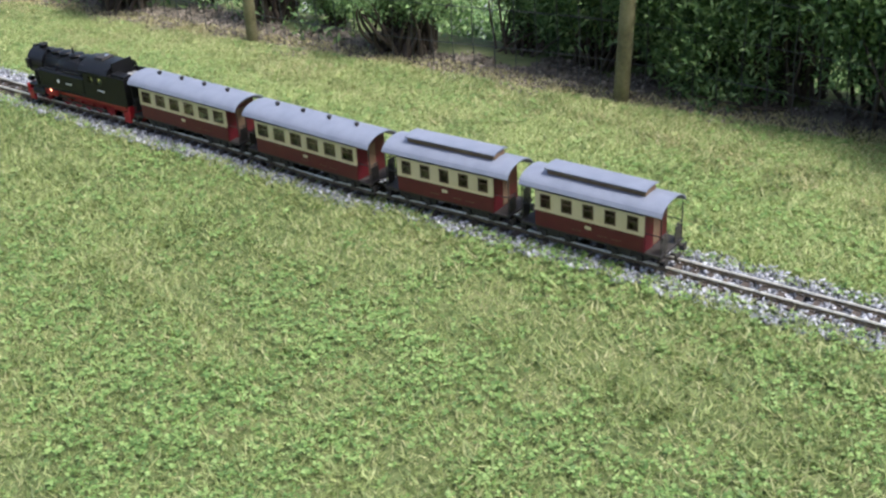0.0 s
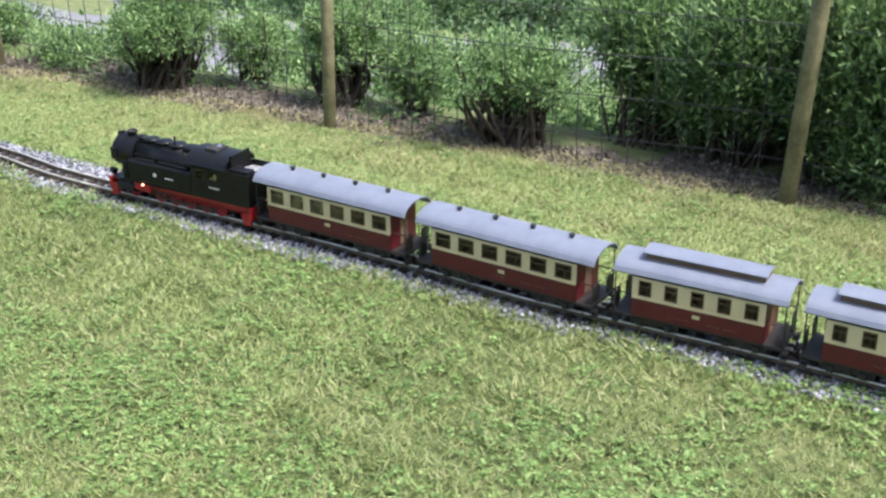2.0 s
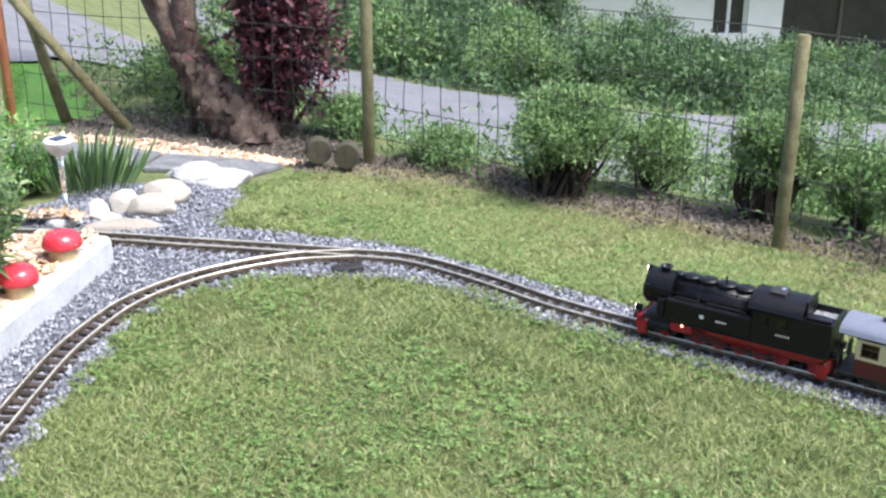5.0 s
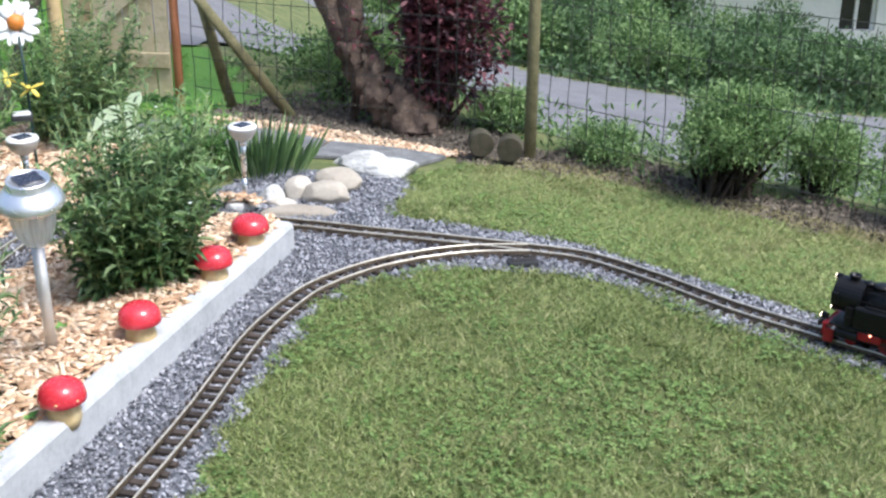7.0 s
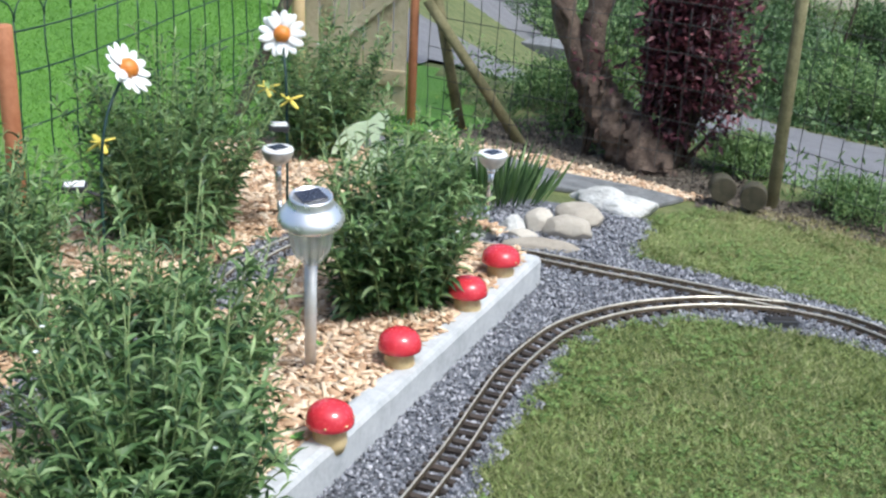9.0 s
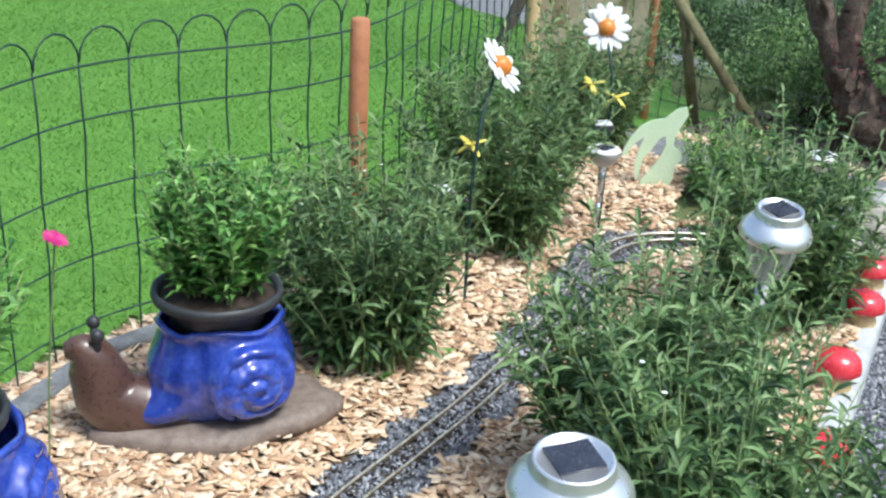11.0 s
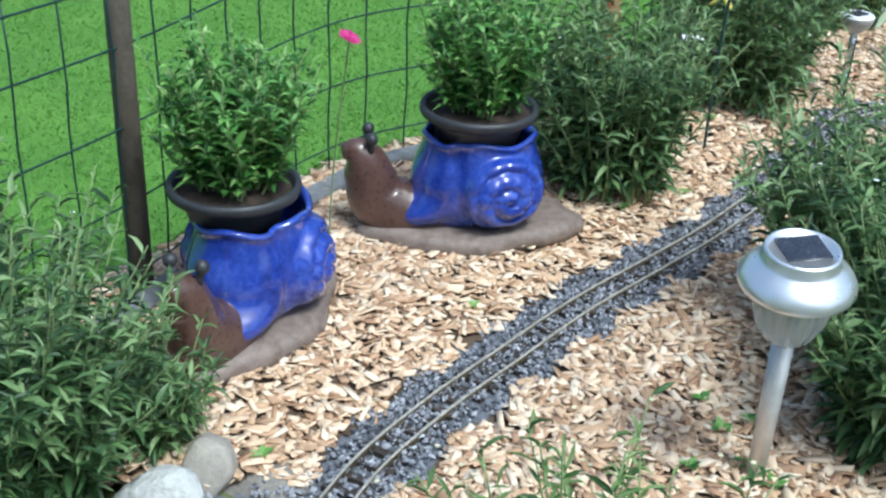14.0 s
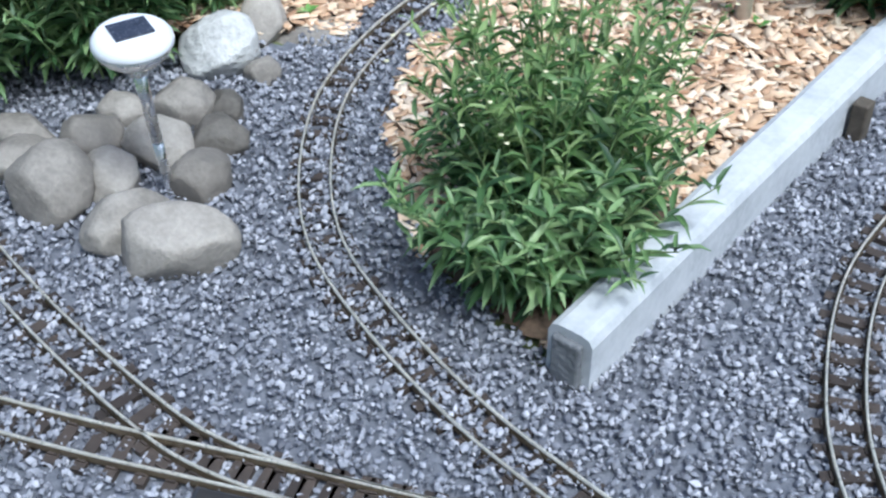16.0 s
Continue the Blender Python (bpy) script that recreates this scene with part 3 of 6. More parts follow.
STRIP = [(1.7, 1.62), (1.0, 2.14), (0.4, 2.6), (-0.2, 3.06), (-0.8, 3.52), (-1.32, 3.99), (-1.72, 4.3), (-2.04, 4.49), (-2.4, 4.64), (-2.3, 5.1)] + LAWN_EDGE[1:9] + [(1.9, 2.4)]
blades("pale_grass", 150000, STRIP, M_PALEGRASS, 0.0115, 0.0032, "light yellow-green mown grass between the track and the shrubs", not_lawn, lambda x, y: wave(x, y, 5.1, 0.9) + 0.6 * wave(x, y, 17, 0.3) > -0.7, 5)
# Worn patches; extra pale blades at far left paint in its brighter light.
blades("pale_patches", 60000, LAWN, M_PALEGRASS, 0.014, 0.002, "light worn patches, thickened where the far lawn looks brighter lit", not_lawn, lambda x, y: wave(x, y, 2.3, 1.7) + 0.7 * wave(x, y, 7.7, 0.6) + 0.4 * wave(x, y, 23) > 0.75 - 0.7 * step01(y, 2.0, 3.2) * step01(-x, -0.4, 0.6), 16)
clover("lawn_clover", 38000, LAWN, "small clover leaves in patches on the lawn")
blades("neighbour_grass", 170000, [(-4.86, 1.4), (-4.86, 2.5), (-4.68, 3.3), (-4.2, 4.1), (-3.9, 5.7), (-3.4, 5.9), (-3.6, 7.0), (-4.8, 9.6), (-8, 9.6), (-7.6, 5), (-6.4, 2.2)], M_FARBLADE, 0.015, 0.0026, "lush bright green grass beyond the wire fence")


def stones(name, n, where, size, mat, z, label, flat=0.7, category="gravel"):
    lo, hi = where[0]
    p = rng.uniform(lo, hi, (n * 6, 2))
    p = p[where[1](p[:, 0], p[:, 1])][:n]
    k = len(p)
    at = np.stack([p[:, 0], p[:, 1], z(p[:, 0], p[:, 1])], -1)
    v = np.array([(1, 0, 0.1), (0.2, 0.95, -0.1), (-0.9, 0.2, 0.15), (-0.1, -1, -0.05), (0.1, 0.05, 0.9), (0, 0, -0.7)])
    f = [(0, 1, 4), (1, 2, 4), (2, 3, 4), (3, 0, 4), (1, 0, 5), (3, 2, 5)]
    ax = rng.normal(size=(k, 3))
    up = np.tile([0.0, 0, 1], (k, 1)) + rng.normal(size=(k, 3)) * 0.5
    s = size * rng.uniform(0.45, 1.3, k)[:, None] * np.stack([rng.uniform(0.8, 1.3, k), rng.uniform(0.6, 1, k), rng.uniform(0.5, 1, k) * flat], -1)
    vv, ff = scatter(v, f, at, ax, up, s)
    return tagged(array_mesh(name, vv, ff, mat), label, category, kind="stuff")


def gravel_here(x, y):
    soft = 0.03 * np.sin(x * 37) * np.sin(y * 41)
    return inside(x + soft, y - soft, GRAVEL) | (away(x, y, COARSE) < 0.095 + soft)


stones("ballast_stones", 86000, (((-4.9, 1.0), (1.6, 5.0)), gravel_here), 0.0062, M_STONELET, lambda x, y: ground_z(x, y) + 0.008 + rng.uniform(0, 0.006, len(x)) + 0.005 * step01(-y, -2.6, -1.7) * step01(-x, 3.15, 3.3) - 0.006 * step01(x, -4.05, -3.95) * (np.minimum(away(x, y, FRONT[::6]), away(x, y, SIDING[::6])) < 0.044) + 0.004 * step01(-x, 3.3, 3.5) * step01(y, 1.8, 2.6) - 0.005 * step01(y, 2.4, 2.8) * (x > -3.3) * (np.minimum(away(x, y, COARSE), away(x, y, CURVE[::6])) < 0.046), "loose grey crushed stone ballast between and beside the rails")
stones("mulch_bits", 15000, (((-3.2, 2.2), (2.0, 6.3)), is_mulch), 0.0085, M_MULCHBIT, lambda x, y: ground_z(x, y) + 0.012, "loose brown bark bits on the mulch", 0.5, "mulch")


def chips(name, n, ring, zf, clear, label):
    ring = np.asarray(ring)
    p = rng.uniform(ring.min(0), ring.max(0), (n * 4, 2))
    ok = inside(p[:, 0], p[:, 1], ring)
    if clear is not None:
        ok &= clear(p[:, 0], p[:, 1])
    p = p[ok][:n]
    k = len(p)
    a = rng.uniform(0, 2 * np.pi, k)
    at = np.stack([p[:, 0], p[:, 1], zf(p[:, 0], p[:, 1]) + rng.uniform(0.002, 0.014, k)], -1)
    ax = np.stack([np.cos(a), np.sin(a), rng.normal(size=k) * 0.22], -1)
    up = np.tile([0.0, 0, 1], (k, 1)) + rng.normal(size=(k, 3)) * 0.26
    v = [(-1, -0.55, -1), (0.8, -1, -1), (1, 0.5, -1), (-0.8, 1, -1), (-1, -0.5, 1), (0.78, -0.95, 1), (1, 0.45, 1), (-0.82, 0.95, 1)]
    f = [(0, 2, 1), (0, 3, 2), (4, 5, 6), (4, 6, 7), (0, 1, 5), (0, 5, 4), (1, 2, 6), (1, 6, 5), (2, 3, 7), (2, 7, 6), (3, 0, 4), (3, 4, 7)]
    s = np.stack([rng.uniform(0.008, 0.021, k) + 0.014 * rng.uniform(0, 1, k) ** 3, rng.uniform(0.004, 0.0115, k), rng.uniform(0.0005, 0.0013, k)], -1)
    vv, ff = scatter(v, f, at, ax, up, s)
    tagged(array_mesh(name, vv, ff, M_CHIP), label, "wood chips", kind="stuff")


chips("wood_chips", 30000, BED, bed_z, lambda x, y: (away(x, y, COARSE) > 0.088 + 0.02 * np.sin(x * 40 + y * 23)) & ~((x < -4.16) & (y < 1.98)) & (np.hypot(x + 3.55, y - 1.74) > 0.2 + 0.03 * np.sin(x * 31)), "fresh pale wood chips strewn over the planting bed")
chips("path_chips", 2600, [(-3.3, 5.82), (-2.83, 5.76), (-2.59, 5.65), (-2.18, 5.44), (-2.3, 5.38), (-2.47, 5.44), (-2.7, 5.5), (-2.95, 5.6), (-3.3, 5.64)], ground_z, None, "pale wood chips along the paved path")


# dead grass along the lawn's back edge, thinning out towards the track
def dry_here(x, y):
    d = edge_dist(x, y)
    w = 0.5 + 0.25 * wave(x, y, 5.5, 0.7)
    return rng.uniform(0, 1, len(x)) < np.clip(1.15 - d / (0.32 + 0.35 * np.clip(w, 0, 1.2)), 0, 1) * np.clip(0.35 + w * 0.8, 0.15, 1)


blades("dry_grass", 52000, [(a - 0.08, b - 0.95) for a, b in LAWN_EDGE] + [(a + 0.06, b + 0.11) for a, b in LAWN_EDGE[::-1]], M_STRAW, 0.013, 0.0022, "dry straw-coloured grass along the shrub strip", not_lawn, dry_here, 22)


# ---- railway ----
GAUGE = 0.05
sleeper_me = None


def track(line, label, spacing=0.04, start=0.0):
    """Two brass rails on dark sleepers."""
    global sleeper_me
    ob = thing("railway_track", label, "track")
    d = np.gradient(line, axis=0)
    d /= np.linalg.norm(d, axis=1)[:, None]
    nrm = np.stack([-d[:, 1], d[:, 0]], -1)
    gz = ground_z(line[:, 0], line[:, 1])
    for sgn in (-1, 1):
        c = line + nrm * sgn * GAUGE / 2
        prof = [(-0.0042, 0.014), (-0.001, 0.0165), (-0.0016, 0.0225), (-0.0016, 0.0265), (0.0016, 0.0265), (0.0016, 0.0225), (0.001, 0.0165), (0.0042, 0.014)]
        n, k = len(c), len(prof)
        v = np.stack([np.concatenate([c + nrm * a, (gz + b)[:, None]], 1) for a, b in prof], 1).reshape(-1, 3)
        i, j = np.meshgrid(np.arange(n - 1), np.arange(k), indexing="ij")
        q = np.stack([i * k + j, (i + 1) * k + j, (i + 1) * k + (j + 1) % k, i * k + (j + 1) % k], -1).reshape(-1, 4)
        rail = array_mesh("rail", v, q, M_RAILSIDE, ob)
        rail.data.materials.append(M_RAIL)
        rail.data.polygons.foreach_set("material_index", np.tile([0, 0, 1, 1, 1, 0, 0, 0], n - 1).astype(np.int32))
    s = np.concatenate([[0], np.cumsum(np.linalg.norm(np.diff(line, axis=0), axis=1))])
    for t in np.arange(0.01 + start, s[-1], spacing):
        x, y = np.interp(t, s, line[:, 0]), np.interp(t, s, line[:, 1])
        h = math.atan2(np.interp(t, s, d[:, 1]), np.interp(t, s, d[:, 0]))
        if sleeper_me is None:
            bm = block(-0.0085, 0.0085, -0.044, 0.044, 0.001, 0.0145)
            for sy in (-1, 1):
                for e in (-1, 1):
                    cube(bm, -0.006, 0.006, sy * GAUGE / 2 + e * 0.0055 - 0.0015, sy * GAUGE / 2 + e * 0.0055 + 0.0015, 0.0145, 0.0175)
            sleeper = part("sleeper", bm, M_SLEEPER, ob)
            sleeper_me = sleeper.data
        else:
            sleeper = new("sleeper", sleeper_me)
            sleeper.parent = ob
        sleeper.matrix_basis = pose(x, y, float(ground_z(np.array([x]), np.array([y]))[0]), 0, 0, math.degrees(h))
    return ob


kerb_d = np.array([-2.722 + 3.45, 4.315 - 1.54])
KLEN = float(np.linalg.norm(kerb_d))
KANG = math.degrees(math.atan2(kerb_d[1], kerb_d[0]))


def kerb_unit(length, at, rz, label):
    """A concrete edging slab with a rounded top and a tongue at its end."""
    ob = thing("kerb_edging", label, "kerb", at, rz, group="concrete edging slabs")
    bm = bmesh.new()
    prof = [(-0.04, -0.06), (-0.04, 0.086), (-0.034, 0.097), (-0.022, 0.1), (0.014, 0.1), (0.024, 0.095), (0.028, 0.084), (0.028, -0.06)]
    n = 12
    rows = [[bm.verts.new((length * i / n, y + 0.0012 * noise.noise(Vector((i, z * 9, at[0]))), z + 0.0015 * noise.noise(Vector((i * 0.7, y * 40, at[1]))))) for y, z in prof] for i in range(n + 1)]
    for a, b in zip(rows, rows[1:]):
        for j in range(len(prof) - 1):
            bm.faces.new((a[j], b[j], b[j + 1], a[j + 1]))
    bm.faces.new(rows[0])
    bm.faces.new(rows[-1][::-1])
    part("slab", bm, M_KERB, ob)
    return ob


u = kerb_d / KLEN
for i in range(3):
    ln = KLEN / 3
    k = kerb_unit(ln - 0.003, (-3.45 + u[0] * ln * i, 1.54 + u[1] * ln * i, -0.004 * i + (0.002 if i == 1 else 0)), KANG + (0.25, -0.2, 0.1)[i], "pale grey concrete edging slab along the planting bed")
    if i == 0:
        # Darker stone colour puts the end face's shade and dirt into the tongue.
        part("tongue", block(-0.012, 0.0, -0.028, 0.016, -0.05, 0.088, 0.004), M_SLAB, k, "rounded concrete tongue, coloured dark for the end's shade and dirt")
clampbm = block(-0.016, 0.016, -0.07, -0.042, -0.02, 0.075, 0.004)
cl = tagged(part("edging_peg", clampbm, M_POSTDARK), "dark weathered wooden peg holding the edging slab", "peg")
cl.matrix_basis = pose(-3.45 + u[0] * 0.76, 1.54 + u[1] * 0.76, 0, 0, 0, KANG)

# low slabs laid end to end along the foot of the wire fence
EDGE = smooth_line([(-4.7, 1.98), (-4.66, 2.5), (-4.62, 2.8), (-4.55, 3.3), (-4.36, 3.62)], 0.01)
step = len(EDGE) // 5
for i in range(5):
    a, b = EDGE[i * step], EDGE[min((i + 1) * step - 1, len(EDGE) - 1)]
    ln = float(np.hypot(*(b - a)))
    bm = block(0.003, ln - 0.003, -0.03, 0.03, -0.03, 0.05, 0.006)
    bmesh.ops.subdivide_edges(bm, edges=bm.edges[:], cuts=2, use_grid_fill=True)
    for v in bm.verts:
        v.co += 0.003 * noise.noise_vector(v.co * 18 + Vector((i * 5, 0, 0)))
    ob = tagged(part("edging_stone", bm, M_SLAB), "low grey edging stone along the wire fence", "edging", "edging stones along the fence")
    ob.matrix_basis = pose(a[0], a[1], 0.012, 0, 0, math.degrees(math.atan2(b[1] - a[1], b[0] - a[0])))

# paving stones of the path
for i, ring in enumerate([[(-3.5, 5.66), (-3.5, 5.2), (-2.97, 5.15), (-2.78, 5.22), (-2.73, 5.5), (-2.93, 5.61)], [(-2.76, 5.24), (-2.62, 5.25), (-2.4, 5.15), (-2.26, 5.37), (-2.47, 5.45), (-2.71, 5.49)]]):
    bm = bmesh.new()
    f = bm.faces.new([bm.verts.new((x, y, 0.0)) for x, y in ring])
    ext = bmesh.ops.extrude_face_region(bm, geom=[f])
    bmesh.ops.translate(bm, verts=[v for v in ext["geom"] if isinstance(v, bmesh.types.BMVert)], vec=(0, 0, 0.02))
    bmesh.ops.bevel(bm, geom=bm.edges[:], offset=0.004, segments=1, affect="EDGES")
    bmesh.ops.recalc_face_normals(bm, faces=bm.faces[:])
    ob = tagged(part("paving_slab", bm, M_SLAB), "rough grey natural stone slab of the garden path", "paving", "path slabs", "structure")
    for v in ob.data.vertices:
        v.co.z += float(ground_z(np.array([v.co.x]), np.array([v.co.y]))[0])

# stones by the gravel, and round the lamp
for i, (x, y, sx, sy, sz, rz, m) in enumerate([(-2.9, 4.64, 0.11, 0.08, 0.075, 10, 1), (-2.82, 4.735, 0.09, 0.085, 0.08, 30, 1), (-2.775, 4.68, 0.11, 0.07, 0.05, -20, 0), (-2.735, 4.77, 0.12, 0.1, 0.1, 15, 0),
                                              (-2.645, 4.735, 0.18, 0.12, 0.105, -20, 0), (-2.61, 4.86, 0.18, 0.12, 0.1, -15, 0), (-2.71, 4.6, 0.25, 0.09, 0.06, 5, 0)]):
    pebble("boulder", (x, y, -0.015), (sx, sy, sz), M_WHITE_ROCK if m else M_PALESTONE, rz, i + 3, label="smooth pale river boulder beside the gravel", group="boulders by the path")
pebble("flat_rock", (-2.52, 5.13, -0.06), (0.33, 0.2, 0.13), M_WHITE_ROCK, -28, 40, 0.55, "rough pale flat rock at the lawn's corner", "rock")
FRONT_STONES = [(-4.054, 1.535, 0.17, 0.12, 0.115, 25, 2), (-4.145, 1.55, 0.15, 0.1, 0.1, 60, 0), (-4.304, 1.57, 0.14, 0.12, 0.12, 110, 0), (-4.407, 1.615, 0.13, 0.09, 0.08, 20, 0), (-4.335, 1.705, 0.1, 0.085, 0.09, 60, 0), (-4.245, 1.64, 0.085, 0.095, 0.09, 30, 1), (-4.114, 1.695, 0.1, 0.085, 0.09, 70, 2),
                (-4.222, 1.74, 0.125, 0.09, 0.09, 10, 0), (-4.151, 1.8, 0.09, 0.08, 0.075, 20, 0), (-4.346, 1.8, 0.09, 0.075, 0.065, 0, 2), (-4.258, 1.855, 0.11, 0.09, 0.085, 20, 2), (-4.195, 1.885, 0.075, 0.065, 0.06, 0, 0), (-4.284, 2.02, 0.13, 0.11, 0.12, 30, 3), (-4.285, 2.15, 0.085, 0.09, 0.1, 0, 0), (-4.196, 2.015, 0.065, 0.06, 0.06, 0, 0), (-4.465, 1.68, 0.12, 0.08, 0.06, 10, 0)]
for i, (x, y, sx, sy, sz, rz, m) in enumerate(FRONT_STONES):
    pebble("boulder", (x, y, -0.008), (sx * 1.16, sy * 1.18, sz * 1.14), M_WHITE_ROCK if m in (3,) else M_RIVER, rz, i + 11, label="white quartz boulder beside the ballast" if m == 3 else "rounded grey river boulder heaped round the lamp", group="boulders round the lamp", rough=0.22)
pebble("stepping_stone", (-4.19, 2.2, -0.02), (0.2, 0.13, 0.05), M_RIVER, 30, 77, 0.2, "flat grey stone beside the bed track", "stone")


# unseen plain wall added behind the walk, to dim the sky's light
for name, d in (("unseen_shade_wall", (-7.0, 4.6, -2.75, -2.5, -0.1, 3.4)),):
    tagged(part(name, block(*d), M_WALL), "unseen plain white wall added to dim the lawn", "wall", kind="structure")


# ---- planting ----
def stem_plant(label, x, y, z, r, h, stems, leaf, mat=M_LEAF, lean=0.5, per=26, base=0.45, name="flowering_shrub", droop=0.35, width=0.25, flowers=0, bloom=M_PETAL):
    """A clump of upright stems set all round with narrow leaves."""
    rng = np.random.default_rng(int(abs(x) * 1000 + abs(y) * 7919 + stems))
    ob = thing(name, label, "plant", (x, y, z))
    a, q = rng.uniform(0, 2 * np.pi, stems), np.sqrt(rng.uniform(0, 1, stems))
    foot = np.stack([np.cos(a) * q * r * base, np.sin(a) * q * r * base, np.zeros(stems)], -1)
    hh = h * (rng.uniform(0.5, 1.0, stems) + 0.25 * rng.uniform(0, 1, stems) ** 4) * (1 - 0.2 * q ** 2)
    a2 = a + rng.normal(size=stems) * 0.4
    head = foot + np.stack([np.cos(a2) * q * r * (1 - base) * 2 * lean, np.sin(a2) * q * r * (1 - base) * 2 * lean, hh], -1)
    u = np.linspace(0, 1, 6)
    lines, at, ax, size = [], [], [], []
    for i in range(stems):
        bend = rng.normal(size=3) * 0.012
        line = foot[i] + (head[i] - foot[i]) * u[:, None] ** np.array([1.5, 1.5, 0.95]) + bend * (np.sin(u * np.pi))[:, None]
        lines.append(line)
        k = np.sort(rng.uniform(0.1, 1.0, per))
        p = np.stack([np.interp(k, u, line[:, j]) for j in range(3)], -1)
        g = np.arange(per) * 2.4 + rng.uniform(0, 6)
        up = rng.uniform(0.1, 1.0, per) * (0.4 + 1.1 * k) - droop * (1 - k)
        at.append(p), ax.append(np.stack([np.cos(g), np.sin(g), up], -1))
        size.append(leaf * rng.uniform(0.6, 1.15, per) * (1.05 - 0.5 * k))
    v, f = tubes(lines, [np.linspace(0.0028, 0.0011, 6)] * stems, 4)
    tagged(array_mesh("stem", v, f, M_STEM, ob), kind="stuff")
    at, ax, size = np.vstack(at), np.vstack(ax), np.concatenate(size)
    up = np.tile([0.0, 0, 1], (len(at), 1)) + rng.normal(size=(len(at), 3)) * 0.25
    v, f = scatter(CURL_V, CURL_F, at, ax, up, np.stack([size, size * width * rng.uniform(0.75, 1.2, len(size)), size * rng.uniform(0.3, 1.7, len(size))], -1))
    tagged(array_mesh("foliage", v, f, mat, ob), kind="stuff")
    if flowers:
        i = rng.integers(0, stems, flowers)
        tips = head[i] + rng.normal(size=(flowers, 3)) * (0.03 if flowers > 50 else 0.012)
        v, f = scatter(LEAF_V, LEAF_F, np.repeat(tips, 5, 0), np.stack([np.cos(np.arange(flowers * 5) * 1.257), np.sin(np.arange(flowers * 5) * 1.257), np.full(flowers * 5, 0.3)], -1), np.tile([0.0, 0, 1], (flowers * 5, 1)), np.full((flowers * 5, 3), 0.0042 if flowers > 50 else 0.0055))
        array_mesh("blossoms", v, f, bloom, ob, "tiny pale blossoms")
    return ob


def shrub(label, x, y, r, h, twigs, leaf, mat, name="garden_shrub", bare=0.3, stems=14, per=11, squash=1.0, spread=0.35, category="shrub", z=None, lift=0.0, rise=0.25, width=0.42, stout=1.0):
    """Dark woody stems that fan out into an uneven crown of leaf sprays."""
    rng = np.random.default_rng(int(abs(x) * 1000 + abs(y) * 7919))
    gz = float(ground_z(np.array([x]), np.array([y]))[0]) if z is None else z
    ob = thing(name, label, category, (x, y, gz))
    h *= 0.8
    lobes = [(rng.normal(size=3) * np.array([0.3 * r, 0.3 * r * squash, 0.11 * h]), rng.uniform(0.45, 0.75)) for _ in range(7)]
    pick = rng.integers(0, 7, twigs)
    d = rng.normal(size=(twigs, 3))
    d /= np.linalg.norm(d, axis=1)[:, None]
    rad = rng.uniform(0.35, 1.05, twigs) ** 0.6
    c = np.array([l[0] for l in lobes])[pick]
    s = np.array([l[1] for l in lobes])[pick]
    p = c + d * (rad * s)[:, None] * np.array([r, r * squash, h * 0.5 * (1 - bare) + 0.05 * h])
    p[:, 2] += h * (bare + (1 - bare) * 0.5) + lift
    p[:, 2] = np.maximum(p[:, 2], 0.04)
    lines, radii = [], []
    for i in range(stems):
        a = rng.uniform(0, 2 * np.pi)
        e = p[rng.integers(0, twigs)]
        b = np.array([math.cos(a), math.sin(a), 0]) * r * spread * rng.uniform(0.1, 0.8)
        mid = b * 1.3 + (e - b) * 0.45 + rng.normal(size=3) * 0.03 * h
        lines.append(smooth_line([b, mid, e], 0.05 * max(h, 0.3)))
        radii.append(np.linspace(0.015 * h + 0.003, 0.0015 + 0.002 * h, len(lines[-1])) * stout)
    v, f = tubes(lines, radii, 5)
    tagged(array_mesh("woody_frame", v, f, M_TWIG, ob, "dark bare woody stems"), kind="stuff")
    at = np.repeat(p, per, 0) + rng.normal(size=(twigs * per, 3)) * leaf * 0.9
    out = np.repeat(d, per, 0) * 0.7 + rng.normal(size=(twigs * per, 3)) * 0.6 + np.array([0, 0, rise])
    size = leaf * rng.uniform(0.6, 1.3, len(at))
    up = np.tile([0.0, 0, 1], (len(at), 1)) + rng.normal(size=(len(at), 3)) * 0.5
    v, f = scatter(SMALL_V, SMALL_F, at, out, up, np.stack([size, size * width, size], -1))
    tagged(array_mesh("crown", v, f, mat, ob), kind="stuff")
    return ob


BUSHY = "leafy green perennial clump in wood chips"
